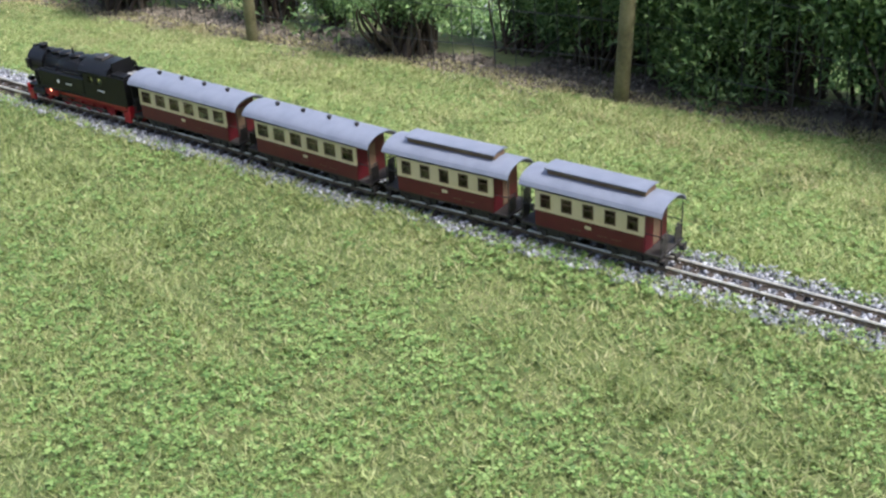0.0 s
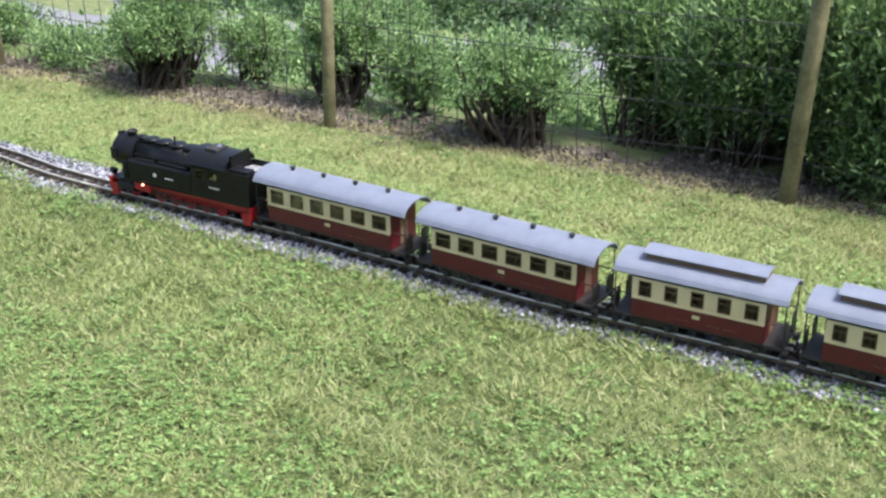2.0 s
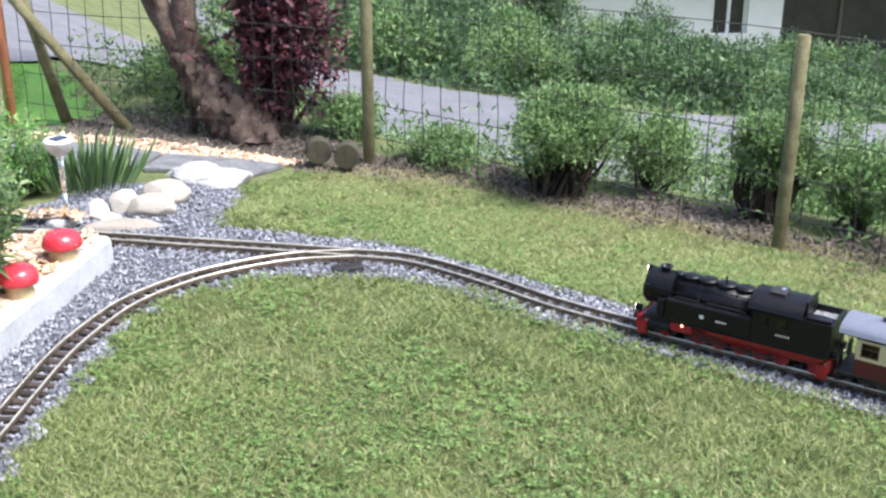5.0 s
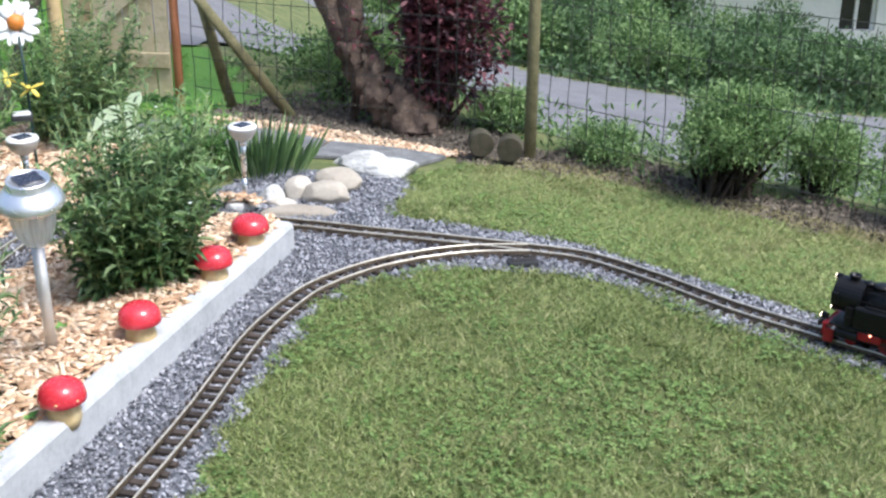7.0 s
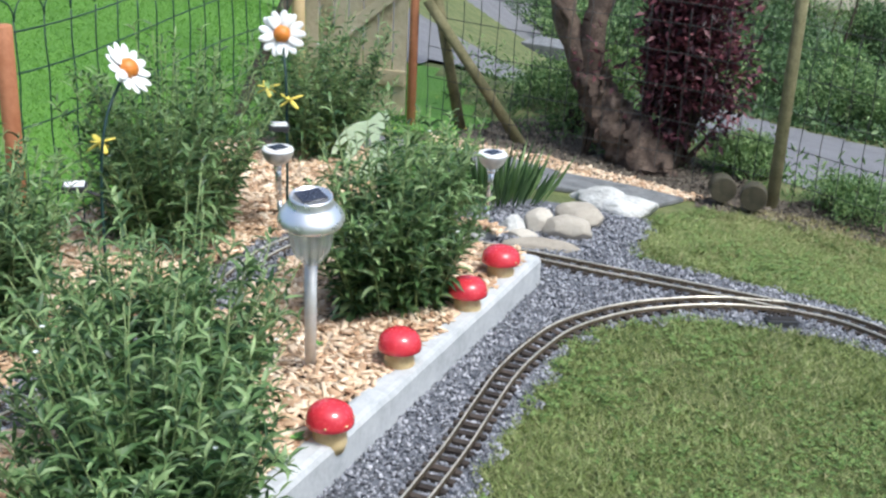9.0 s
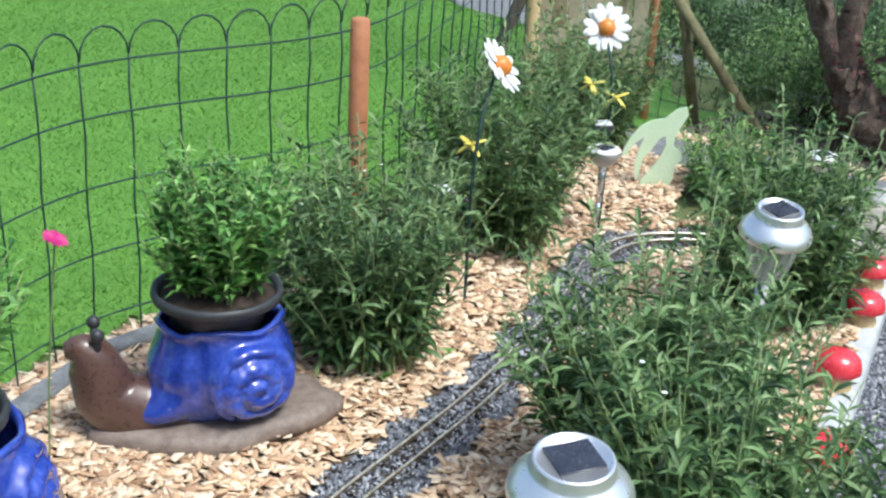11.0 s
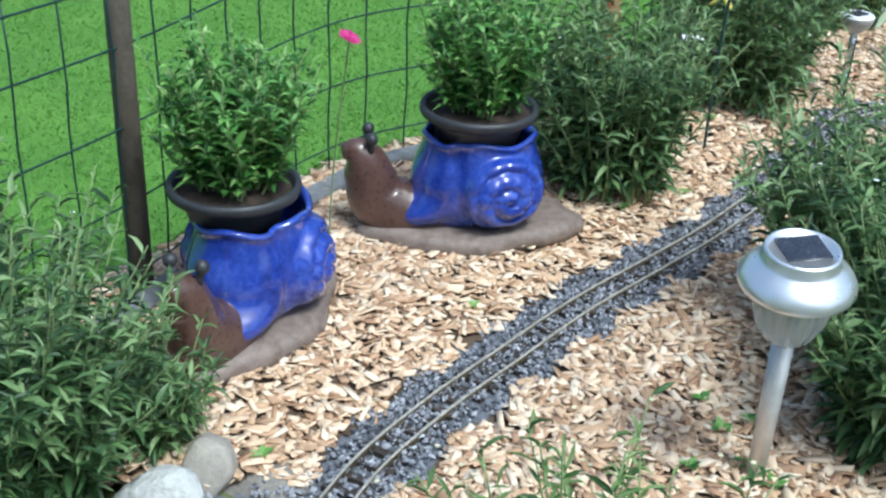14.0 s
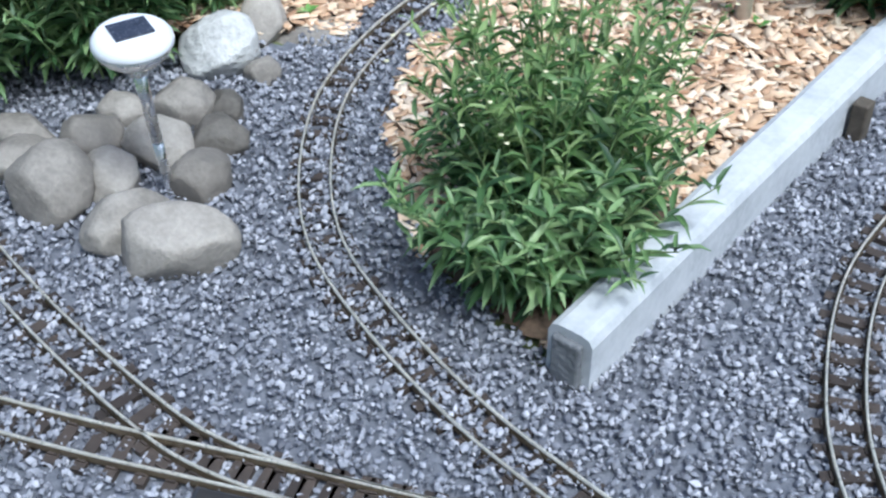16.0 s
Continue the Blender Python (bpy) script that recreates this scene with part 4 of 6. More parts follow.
for x, y, r, h, n, leaf, per, lab in [(-3.04, 3.92, 0.27, 0.54, 150, 0.07, 32, BUSHY + " behind the red mushrooms"), (-3.335, 3.06, 0.31, 0.55, 180, 0.072, 32, BUSHY + " beside solar lamps"), (-3.21, 2.72, 0.28, 0.5, 155, 0.074, 28, BUSHY + " along the kerb"),
                                      (-3.985, 3.53, 0.3, 0.55, 150, 0.064, 34, BUSHY + " beside a snail planter"), (-3.8, 4.3, 0.34, 0.58, 160, 0.064, 32, BUSHY + " under a daisy ornament"),
                                      (-3.62, 5.25, 0.32, 0.56, 110, 0.06, 30, BUSHY + " before the gate"), (-4.82, 2.1, 0.24, 0.5, 125, 0.07, 28, BUSHY + " by the fence post"), (-4.52, 1.96, 0.29, 0.48, 165, 0.066, 30, BUSHY + " behind the boulders"), (-4.68, 1.74, 0.24, 0.36, 80, 0.064, 26, BUSHY + " beside the boulders"), (-4.4, 2.16, 0.13, 0.22, 45, 0.055, 22, BUSHY + " near a white boulder"),
                                      (-4.33, 3.92, 0.16, 0.3, 40, 0.055, 20, BUSHY + " along the wire fence")]:
    stem_plant(lab, x, y, 0.03, r, h, n, leaf, per=per, lean=0.5, flowers=5 if r > 0.21 else 0)

# front corner: low broad leaves with tall thin flowering sprays above them
stem_plant("dense leafy green clump overhanging the bed's front corner", -3.56, 1.745, 0.02, 0.21, 0.26, 78, 0.075, per=22, lean=0.7, base=0.5, droop=0.75, width=0.24)
stem_plant("tall thin stems with cream buds at the bed's front corner", -3.585, 1.87, 0.03, 0.24, 0.44, 75, 0.062, M_SPRAYLEAF, per=24, lean=0.55, droop=0.1, width=0.22, flowers=110, bloom=M_BUD)

stem_plant("loose yellow-green clump beside the rabbit figure", -3.14, 4.96, 0.02, 0.2, 0.28, 70, 0.05, M_POTLEAF, per=20, lean=0.5, flowers=12, bloom=M_YELLOW)

# long-bladed clump beside the path lamp
ob = thing("iris_clump", "upright dark green sword-leaved clump beside the path", "plant", (-2.92, 5.0, 0.0))
k = 170
a = rng.uniform(0, 2 * np.pi, k)
q = np.sqrt(rng.uniform(0, 1, k))
at = np.stack([np.cos(a) * q * 0.17, np.sin(a) * q * 0.08, np.zeros(k)], -1)
ax = np.stack([np.cos(a) * q * 0.6, np.sin(a) * q * 0.6, np.ones(k)], -1)
sz = rng.uniform(0.1, 0.23, k)
v, f = scatter(LEAF_V, LEAF_F, at, ax, rng.normal(size=(k, 3)), np.stack([sz, np.full(k, 0.016), sz * 0.3], -1))
tagged(array_mesh("foliage", v, f, M_LEAF, ob), kind="stuff")

# little weeds in the bed and along the kerb
wx = rng.uniform(-4.4, -3.0, 60)
wy = rng.uniform(1.8, 4.4, 60)
ok = inside(wx, wy, BED) & (away(wx, wy, COARSE) > 0.12)
wx, wy = wx[ok], wy[ok]
k = len(wx)
at = np.repeat(np.stack([wx, wy, bed_z(wx, wy) + 0.012], -1), 6, 0)
g = np.arange(6 * k) * 1.05 + rng.uniform(0, 1, 6 * k)
v, f = scatter(LEAF_V, LEAF_F, at, np.stack([np.cos(g), np.sin(g), np.full(6 * k, 0.5)], -1), np.tile([0.0, 0, 1], (6 * k, 1)), np.stack([rng.uniform(0.015, 0.03, 6 * k)] * 3, -1) * np.array([1, 0.6, 1]))
tagged(array_mesh("bed_weeds", v, f, M_POTLEAF), "small green seedlings sprouting among the wood chips", "weeds", kind="stuff")

FENCE_SHRUB = "rounded green shrub with dark stems behind the fence"
for x, y, r, h, tw, lab in [(-1.27, 5.07, 0.25, 0.46, 620, FENCE_SHRUB), (-0.61, 4.78, 0.21, 0.42, 480, FENCE_SHRUB + " by a post"), (-0.08, 4.25, 0.23, 0.44, 520, FENCE_SHRUB), (-0.38, 4.62, 0.14, 0.36, 240, "slim green shrub behind the wire fence"),
                            (-0.93, 5.08, 0.13, 0.36, 220, "slim green shrub behind the wire fence"), (-1.62, 5.45, 0.2, 0.13, 150, "low sprawling green shrub behind the wire fence"), (-2.0, 5.85, 0.2, 0.2, 200, "low sprawling green shrub behind the wire fence")]:
    shrub(lab, x, y, r, h, int(tw * 1.7), 0.0165, M_SHRUBLEAF, bare=0.4 if r > 0.2 and h > 0.3 else 0.12, stems=70 if h >= 0.4 else 16, per=20, spread=0.55, stout=1.2)
for x, y, r, h in [(0.34, 4.24, 0.25, 0.58), (0.58, 4.02, 0.26, 0.76), (0.86, 3.82, 0.28, 0.9), (1.1, 3.6, 0.3, 1.0), (1.38, 3.33, 0.33, 1.02), (1.7, 3.0, 0.36, 1.05), (0.72, 4.32, 0.34, 0.82), (1.15, 3.95, 0.4, 1.02)]:
    shrub("tall dense dark green hedge shrub behind the fence", x, y, r, h, 1900, 0.029, M_HEDGELEAF, "hedge_shrub", bare=0.0, stems=60, per=16, rise=0.7, width=0.3, spread=0.6, stout=0.55)

# rough growth on the slope, and shrubs beyond the road
k = 56000
px, py = rng.uniform(-3.4, 4.5, k), rng.uniform(4.3, 9.4, k)
s = past_lawn(px, py)
ok = (s > 0.3 + 0.08 * np.sin(px * 5)) & (s < 4.3) & ~inside(px, py, ROAD)
px, py = px[ok], py[ok]
k = len(px)
at = np.stack([px, py, ground_z(px, py) + rng.uniform(0, 1, k) ** 2 * 0.13 * np.clip(1 + 0.6 * wave(px, py, 3), 0.2, 2)], -1)
g = rng.uniform(0, 2 * np.pi, k)
sz = rng.uniform(0.02, 0.05, k)
v, f = scatter(SMALL_V, SMALL_F, at, np.stack([np.cos(g), np.sin(g), rng.uniform(0.0, 1.8, k)], -1), rng.normal(size=(k, 3)) + np.array([0, 0, 1.0]), np.stack([sz, sz * 0.28, sz], -1))
tagged(array_mesh("bank_growth", v, f, M_SHRUBLEAF), "rough green undergrowth on the bank above the road", "undergrowth", kind="stuff")
for x, y, r, h, tw in [(-2.75, 6.75, 0.26, 0.26, 280), (-0.75, 5.65, 0.26, 0.5, 240), (-0.3, 5.75, 0.24, 0.56, 240), (0.1, 5.45, 0.26, 0.55, 240), (0.4, 6.0, 0.3, 0.7, 260), (-0.2, 5.25, 0.2, 0.36, 200), (0.45, 5.0, 0.24, 0.42, 220), (1.1, 5.2, 0.35, 0.5, 260), (1.9, 5.6, 0.4, 0.6, 260)]:
    shrub("loose green shrub on the bank above the road", x, y, r, h, tw, 0.026, M_SHRUBLEAF, bare=0.05, stems=12, per=18)
for i in range(66):
    x = -4.0 + (i % 22) * 0.62 + rng.uniform(-0.3, 0.3)
    y = 15.5 + 0.1 * abs(x) + rng.uniform(0, 1.0) + (i // 22) * 3.2 + max(0, -x) * 0.9
    tall = x < 0.4
    shrub("full green shrub beyond the road", x, y, rng.uniform(0.6, 0.95), (rng.uniform(0.8, 1.6) if tall else rng.uniform(0.55, 1.15) if x < 3.4 else rng.uniform(0.3, 0.65)) * (1.0 if i < 44 else 2.3 if x < 1.7 else 1.4), 200, 0.085 if i % 3 else 0.065, (M_FARLEAF, M_HEDGELEAF, M_FARLEAF, M_FARLEAF, M_SHRUBLEAF)[i % 5], "roadside_shrub", bare=0.03, stems=9, per=16)

# low growth on the far verge of the road
k = 26000
px, py = rng.uniform(-3.2, 9.5, k), rng.uniform(14.0, 20.5, k)
ok = ~inside(px, py, ROAD) & (wave(px, py, 1.3, 0.5) > -0.9)
px, py = px[ok], py[ok]
k = len(px)
at = np.stack([px, py, ground_z(px, py) + rng.uniform(0, 1, k) ** 2 * 0.22], -1)
g = rng.uniform(0, 2 * np.pi, k)
sz = rng.uniform(0.06, 0.14, k)
v, f = scatter(SMALL_V, SMALL_F, at, np.stack([np.cos(g), np.sin(g), rng.uniform(0.0, 1.6, k)], -1), rng.normal(size=(k, 3)) + np.array([0, 0, 1.0]), np.stack([sz, sz * 0.4, sz], -1))
tagged(array_mesh("verge_growth", v, f, M_FARLEAF), "low rough green growth on the road's far verge", "undergrowth", kind="stuff")

# leaning many-stemmed tree and the purple shrub beside it
tz = -0.07


def rough_bark(v, depth):
    """Ridged and knotted surface of old bark."""
    return np.array([p + depth * np.array(noise.noise_vector(Vector((p[0] * 26, p[1] * 26, p[2] * 9)))) + 0.8 * depth * np.array(noise.noise_vector(Vector(p) * 55)) for p in v])


tree = thing("leaning_tree", "leaning many-stemmed tree with rough brown bark", "tree", (-2.47, 5.86, tz))
trunk = [np.array(l) for l in ([(0.1, -0.1, -0.08), (0.05, -0.06, 0.04), (-0.05, 0.0, 0.13), (-0.14, 0.05, 0.22), (-0.2, 0.08, 0.32)],)]
limbs = [[(-0.19, 0.08, 0.3), (-0.3, 0.1, 0.5), (-0.37, 0.15, 0.8), (-0.5, 0.2, 1.5), (-0.65, 0.25, 2.3)], [(-0.2, 0.08, 0.3), (-0.2, 0.08, 0.5), (-0.15, 0.12, 0.8), (-0.1, 0.2, 1.5), (0.05, 0.3, 2.4)], [(0.02, 0.02, 0.06), (0.05, 0.08, 0.3), (0.03, 0.1, 0.7), (0.1, 0.15, 1.4), (0.3, 0.2, 2.2)], [(-0.28, 0.1, 0.45), (-0.33, 0.02, 0.6), (-0.45, -0.05, 0.72)]]
v, f = tubes([smooth_line(trunk[0], 0.015)], [np.linspace(0.125, 0.07, len(smooth_line(trunk[0], 0.015)))], 28)
v = rough_bark(v, 0.036)
array_mesh("trunk", v, f, M_BARK, tree, smooth=True)
for l, r0, r1 in zip(limbs, (0.055, 0.055, 0.026, 0.018), (0.02, 0.02, 0.012, 0.006)):
    c = smooth_line(l, 0.04)
    v, f = tubes([c], [np.linspace(r0, r1, len(c))], 14)
    v = rough_bark(v, 0.013)
    array_mesh("limb", v, f, M_BARK, tree, smooth=True)
k = 2600
c = np.array([[-0.6, 0.2, 2.5], [0.05, 0.3, 2.6], [0.35, 0.2, 2.4], [-0.2, 0.5, 2.9]])[rng.integers(0, 4, k)]
at = c + rng.normal(size=(k, 3)) * 0.3
v, f = scatter(LEAF_V, LEAF_F, at, rng.normal(size=(k, 3)), rng.normal(size=(k, 3)), np.stack([rng.uniform(0.05, 0.09, k)] * 3, -1) * np.array([1, 0.5, 1]))
array_mesh("crown", v, f, M_SHRUBLEAF, tree)
shrub("deep purple-red leafy shrub beside the leaning tree", -2.3, 5.86, 0.19, 1.2, 480, 0.042, M_REDLEAF, "purple_shrub", bare=0.04, stems=18, per=13)
shrub("loose light green shrub with small pale leaves beyond the path", -2.72, 6.25, 0.28, 0.5, 260, 0.026, M_SPRAYLEAF, "path_shrub", bare=0.1, stems=16, per=14)
shrub("few dark purple leaves on a thin shoot beside the trunk", -2.66, 5.88, 0.06, 0.62, 14, 0.04, M_REDLEAF, "purple_shoot", bare=0.6, stems=3, per=6)


# ---- fences and gate ----
def wire_panel(name, line, z0, height, gap, rows, mat, parent, radius=0.0014, arches=False):
    line = smooth_line(line, 0.02)
    s = np.concatenate([[0], np.cumsum(np.linalg.norm(np.diff(line, axis=0), axis=1))])
    at = lambda t: np.array([np.interp(t, s, line[:, 0]), np.interp(t, s, line[:, 1])])
    gz = lambda p: float(ground_z(np.array([p[0]]), np.array([p[1]]))[0]) + z0
    lines, radii = [], []
    posts = np.arange(0.02, s[-1], gap)
    for t in posts:
        p = at(t)
        sag = 0.012 * math.sin(t * 3)
        lines.append(np.array([(*p, gz(p) + z) for z in np.linspace(0.01, height - (gap * 0.5 if arches else 0), 9)]) + np.array([0, 0, sag]))
        lines[-1][:, 0] += 0.003 * np.sin(np.arange(9) * 1.9 + t * 7)
        radii.append(radius)
    for z in rows:
        c = np.array([(*p, float(ground_z(p[:1], p[1:])[0]) + z0 + z + 0.01 * math.sin(i * 0.21)) for i, p in enumerate(line[::3])])
        lines.append(c), radii.append(radius)
    if arches:
        for t in posts[:-1]:
            a = np.linspace(0, np.pi, 9)
            arc = []
            for q in a:
                p = at(t + gap * (0.5 - 0.5 * math.cos(q)) * 1.0)
                arc.append((*p, gz(p) + height - gap * 0.5 + gap * 0.55 * math.sin(q)))
            lines.append(np.array(arc)), radii.append(radius)
    v, f = tubes(lines, [np.full(len(l), r) for l, r in zip(lines, radii)], 4)
    return array_mesh(name, v, f, mat, parent)


def round_post(parent, x, y, h, r, mat, label="", lean=(0, 0), z=None, name="post"):
    gz = float(ground_z(np.array([x]), np.array([y]))[0]) if z is None else z
    bm = bmesh.new()
    rod(bm, (x, y, gz - 0.05), (x + lean[0], y + lean[1], gz + h), r * 1.03, r * 0.95, 14)
    bmesh.ops.bevel(bm, geom=[e for e in bm.edges if all(len(f.verts) > 4 for f in e.link_faces) or any(len(f.verts) > 4 for f in e.link_faces)], offset=r * 0.18, segments=1, affect="EDGES")
    return part(name, bm, mat, parent, label, smooth=True)


back = thing("wire_fence", "dark square-meshed wire fence on mossy round wooden posts", "fence")
round_post(back, 0.585, 3.61, 1.3, 0.0245, M_POSTGREEN, lean=(0.075, 0.0))
round_post(back, -0.672, 4.46, 0.68, 0.021, M_POSTGREEN, lean=(0.015, 0.01))
round_post(back, -1.94, 5.44, 0.95, 0.023, M_POSTGREEN)
round_post(back, -3.415, 6.0, 0.95, 0.019, M_POSTBROWN, "brown stained gate post")
FB = [(2.4, 2.15), (0.6, 3.66), (-0.672, 4.46), (-1.94, 5.44), (-3.36, 6.0)]
wire_panel("wire_mesh", [(a, b + 0.03) for a, b in FB], 0.0, 0.68, 0.08, (0.1, 0.23, 0.36, 0.49, 0.6, 0.68), M_GREYWIRE, back, 0.0016)
for a, b in (((-3.36, 5.98, 0.5), (-2.92, 5.95, -0.08)), ((-3.34, 6.0, 0.6), (-3.2, 6.05, -0.08))):
    bm = bmesh.new()
    rod(bm, a, b, 0.021, 0.024, 12)
    part("brace", bm, M_POSTGREEN, back, "slanting mossy round brace", smooth=True)

left = thing("bow_top_fence", "low green bow-topped wire fence on round posts", "fence")
FL = [(-4.78, 1.2), (-4.74, 2.0), (-4.69, 2.55), (-4.6, 3.3), (-4.14, 4.05), (-3.97, 5.5), (-3.9, 5.95)]
round_post(left, -4.14, 4.02, 0.7, 0.026, M_POSTBROWN, "reddish brown stained post", name="post")
round_post(left, -4.69, 2.57, 0.85, 0.024, M_POSTDARK, "dark weathered post", lean=(-0.01, 0.0))
round_post(left, -3.9, 5.95, 0.75, 0.03, M_NEWWOOD, "pale new gate post")
wire_panel("wire_mesh", FL, 0.02, 0.74, 0.12, (0.08, 0.235, 0.39, 0.545, 0.66), M_WIRE, left, 0.0025, True)
bm = bmesh.new()
rod(bm, (-3.9, 5.9, 0.55), (-4.1, 5.75, 0.0), 0.024, 0.026, 12)
part("brace", bm, M_POSTDARK, left, "slanting dark brace")

gate = thing("garden_gate", "closed weathered board gate with a diagonal brace", "gate", (-3.44, 6.0, -0.03), 176)
for i in range(7):
    b = part("board", block(i * 0.065 + 0.002, i * 0.065 + 0.061, -0.008, 0.008, 0.03 + 0.01 * (i % 2), 0.82 + 0.015 * math.sin(i * 2.1), 0.003), M_BOARD, gate)
for z in (0.16, 0.58):
    part("rail", block(0.0, 0.46, 0.008, 0.026, z, z + 0.065, 0.003), M_BOARD, gate)
bm = block(0, 0.55, 0.0085, 0.024, -0.025, 0.025, 0.003)
bmesh.ops.transform(bm, matrix=pose(0.03, 0.001, 0.57, 0, 40, 0), verts=bm.verts[:])
part("brace", bm, M_BOARD, gate)

# sawn logs by the post
for x, y in ((-2.13, 5.38), (-2.02, 5.32)):
    bm = bmesh.new()
    z = float(ground_z(np.array([x]), np.array([y]))[0])
    rod(bm, (0, 0.035, 0), (0, -0.035, 0), 0.046, 0.048, 22)
    bmesh.ops.bevel(bm, geom=bm.edges[:], offset=0.003, segments=1, affect="EDGES")
    rod(bm, (0, 0, -0.09), (0, 0, -0.035), 0.014, 0.014, 10)
    ob = tagged(part("log_round", bm, M_LOG), "sawn log round on a short stub beside the post", "log", "log rounds")
    ob.matrix_basis = pose(x, y, z + 0.075, 0, 0, 8 if x < -2.1 else -4)

# low concrete retaining box at the roadside
box = tagged(part("concrete_planter", block(-0.33, 0.33, -0.26, 0.26, -0.1, 0.24, 0.015), M_SLAB), "low grey concrete box at the roadside", "planter")
box.matrix_basis = pose(-3.75, 17.3, float(ground_z(np.array([-3.75]), np.array([17.3]))[0]), 0, 0, -20)

# house beyond the road
house = thing("white_house", "white rendered house with dark windows beyond the road", "house", (0, 30, -6.6))


def wall_with_holes(x0, x1, z0, z1, holes, thick):
    xs = sorted({x0, x1, *[h[0] for h in holes], *[h[1] for h in holes]})
    zs = sorted({z0, z1, *[h[2] for h in holes], *[h[3] for h in holes]})
    bm = bmesh.new()
    for a, b in zip(xs, xs[1:]):
        for c, d in zip(zs, zs[1:]):
            mx, mz = (a + b) / 2, (c + d) / 2
            if not any(h[0] < mx < h[1] and h[2] < mz < h[3] for h in holes):
                cube(bm, a, b, 0, thick, c, d)
    bmesh.ops.remove_doubles(bm, verts=bm.verts[:], dist=1e-4)
    return bm


HOLES = [(2.1, 2.95, 2.2, 3.3), (6.45, 7.35, 1.85, 3.0), (8.2, 11.2, 0.0, 3.1), (13.3, 15.2, 1.9, 3.2)]
part("wall", wall_with_holes(-1.5, 17, 0, 5.2, HOLES, 0.3), M_WALL, house)
for x0, x1, z0, z1 in HOLES:
    w = part("window", block(x0, x1, 0.18, 0.24, z0, z1, 0.0), M_DARKGLASS, house, "dark window opening")
    bm = bmesh.new()
    for a, b, c, d in ((x0, x0 + 0.08, z0, z1), (x1 - 0.08, x1, z0, z1), (x0 + 0.08, x1 - 0.08, z1 - 0.08, z1), ((x0 + x1) / 2 - 0.04, (x0 + x1) / 2 + 0.04, z0, z1 - 0.08)):
        cube(bm, a, b, 0.12, 0.178, c, d)
    part("frame", bm, M_WHITEPL if x1 - x0 < 2.5 else M_POSTDARK, w)
part("side_wall", block(-1.5, -1.2, 0.3, 8, 0, 5.2), M_WALL, house)
part("side_wall", block(16.7, 17, 0.3, 8, 0, 5.2), M_WALL, house)
bm = bmesh.new()
vs = [bm.verts.new(p) for p in ((-2, -0.6, 5.1), (17.5, -0.6, 5.1), (17.5, 4, 7.6), (-2, 4, 7.6), (-2, 8.6, 5.1), (17.5, 8.6, 5.1))]
bm.faces.new((vs[0], vs[1], vs[2], vs[3])), bm.faces.new((vs[3], vs[2], vs[5], vs[4]))
bmesh.ops.solidify(bm, geom=bm.faces[:], thickness=0.2)
part("roof", bm, M_SLAB, house, "dark tiled roof")
part("balcony", block(-1.5, 17, -0.7, -0.002, 3.4, 4.5, 0.02), M_BEIGE, house, "beige balcony front above the windows")


# ---- ornaments ----
def mushroom(x, y, top, r, group="red mushrooms", tilt=0.0):
    z = float(bed_z(np.array([x]), np.array([y]))[0])
    h = top - z
    ob = thing("mushroom_ornament", "glossy red toadstool ornament with a cream stalk in wood chips", "ornament", (x, y, z), rng.uniform(0, 360), group)
    part("stalk", lathe([(0, -0.02), (r * 0.6, -0.015), (r * 0.72, h * 0.05), (r * 0.68, h * 0.25), (r * 0.52, h * 0.45), (r * 0.5, h * 0.6), (0, h * 0.62)]), M_STALK, ob, smooth=True)
    cap = part("cap", lathe([(r * 0.4, h * 0.52), (r * 0.9, h * 0.47), (r, h * 0.51), (r * 0.99, h * 0.6), (r * 0.89, h * 0.8), (r * 0.68, h * 0.91), (r * 0.38, h * 0.98), (0, h)], 32), M_CAP, ob, smooth=True)
    for i in range(7):
        a, e = i * 2.4, (0.25, 0.75, 1.15)[i % 3]
        p = Vector((math.cos(a) * math.cos(e) * r, math.sin(a) * math.cos(e) * r, h * 0.5 + math.sin(e) * h * 0.49))
        bm = bmesh.new()
        bmesh.ops.create_uvsphere(bm, u_segments=8, v_segments=5, radius=0.0035, matrix=Matrix.Translation(p) @ Matrix.Diagonal((1, 1, 0.6, 1)))
        part("spot", bm, M_STALK, cap, "pale raised spot", smooth=True)
    return ob


for x, y, t, r in ((-2.785, 4.15, 0.172, 0.055), (-2.838, 3.9, 0.175, 0.052), (-2.94, 3.54, 0.18, 0.052), (-3.005, 3.165, 0.178, 0.051)):
    mushroom(x, y, t, r)


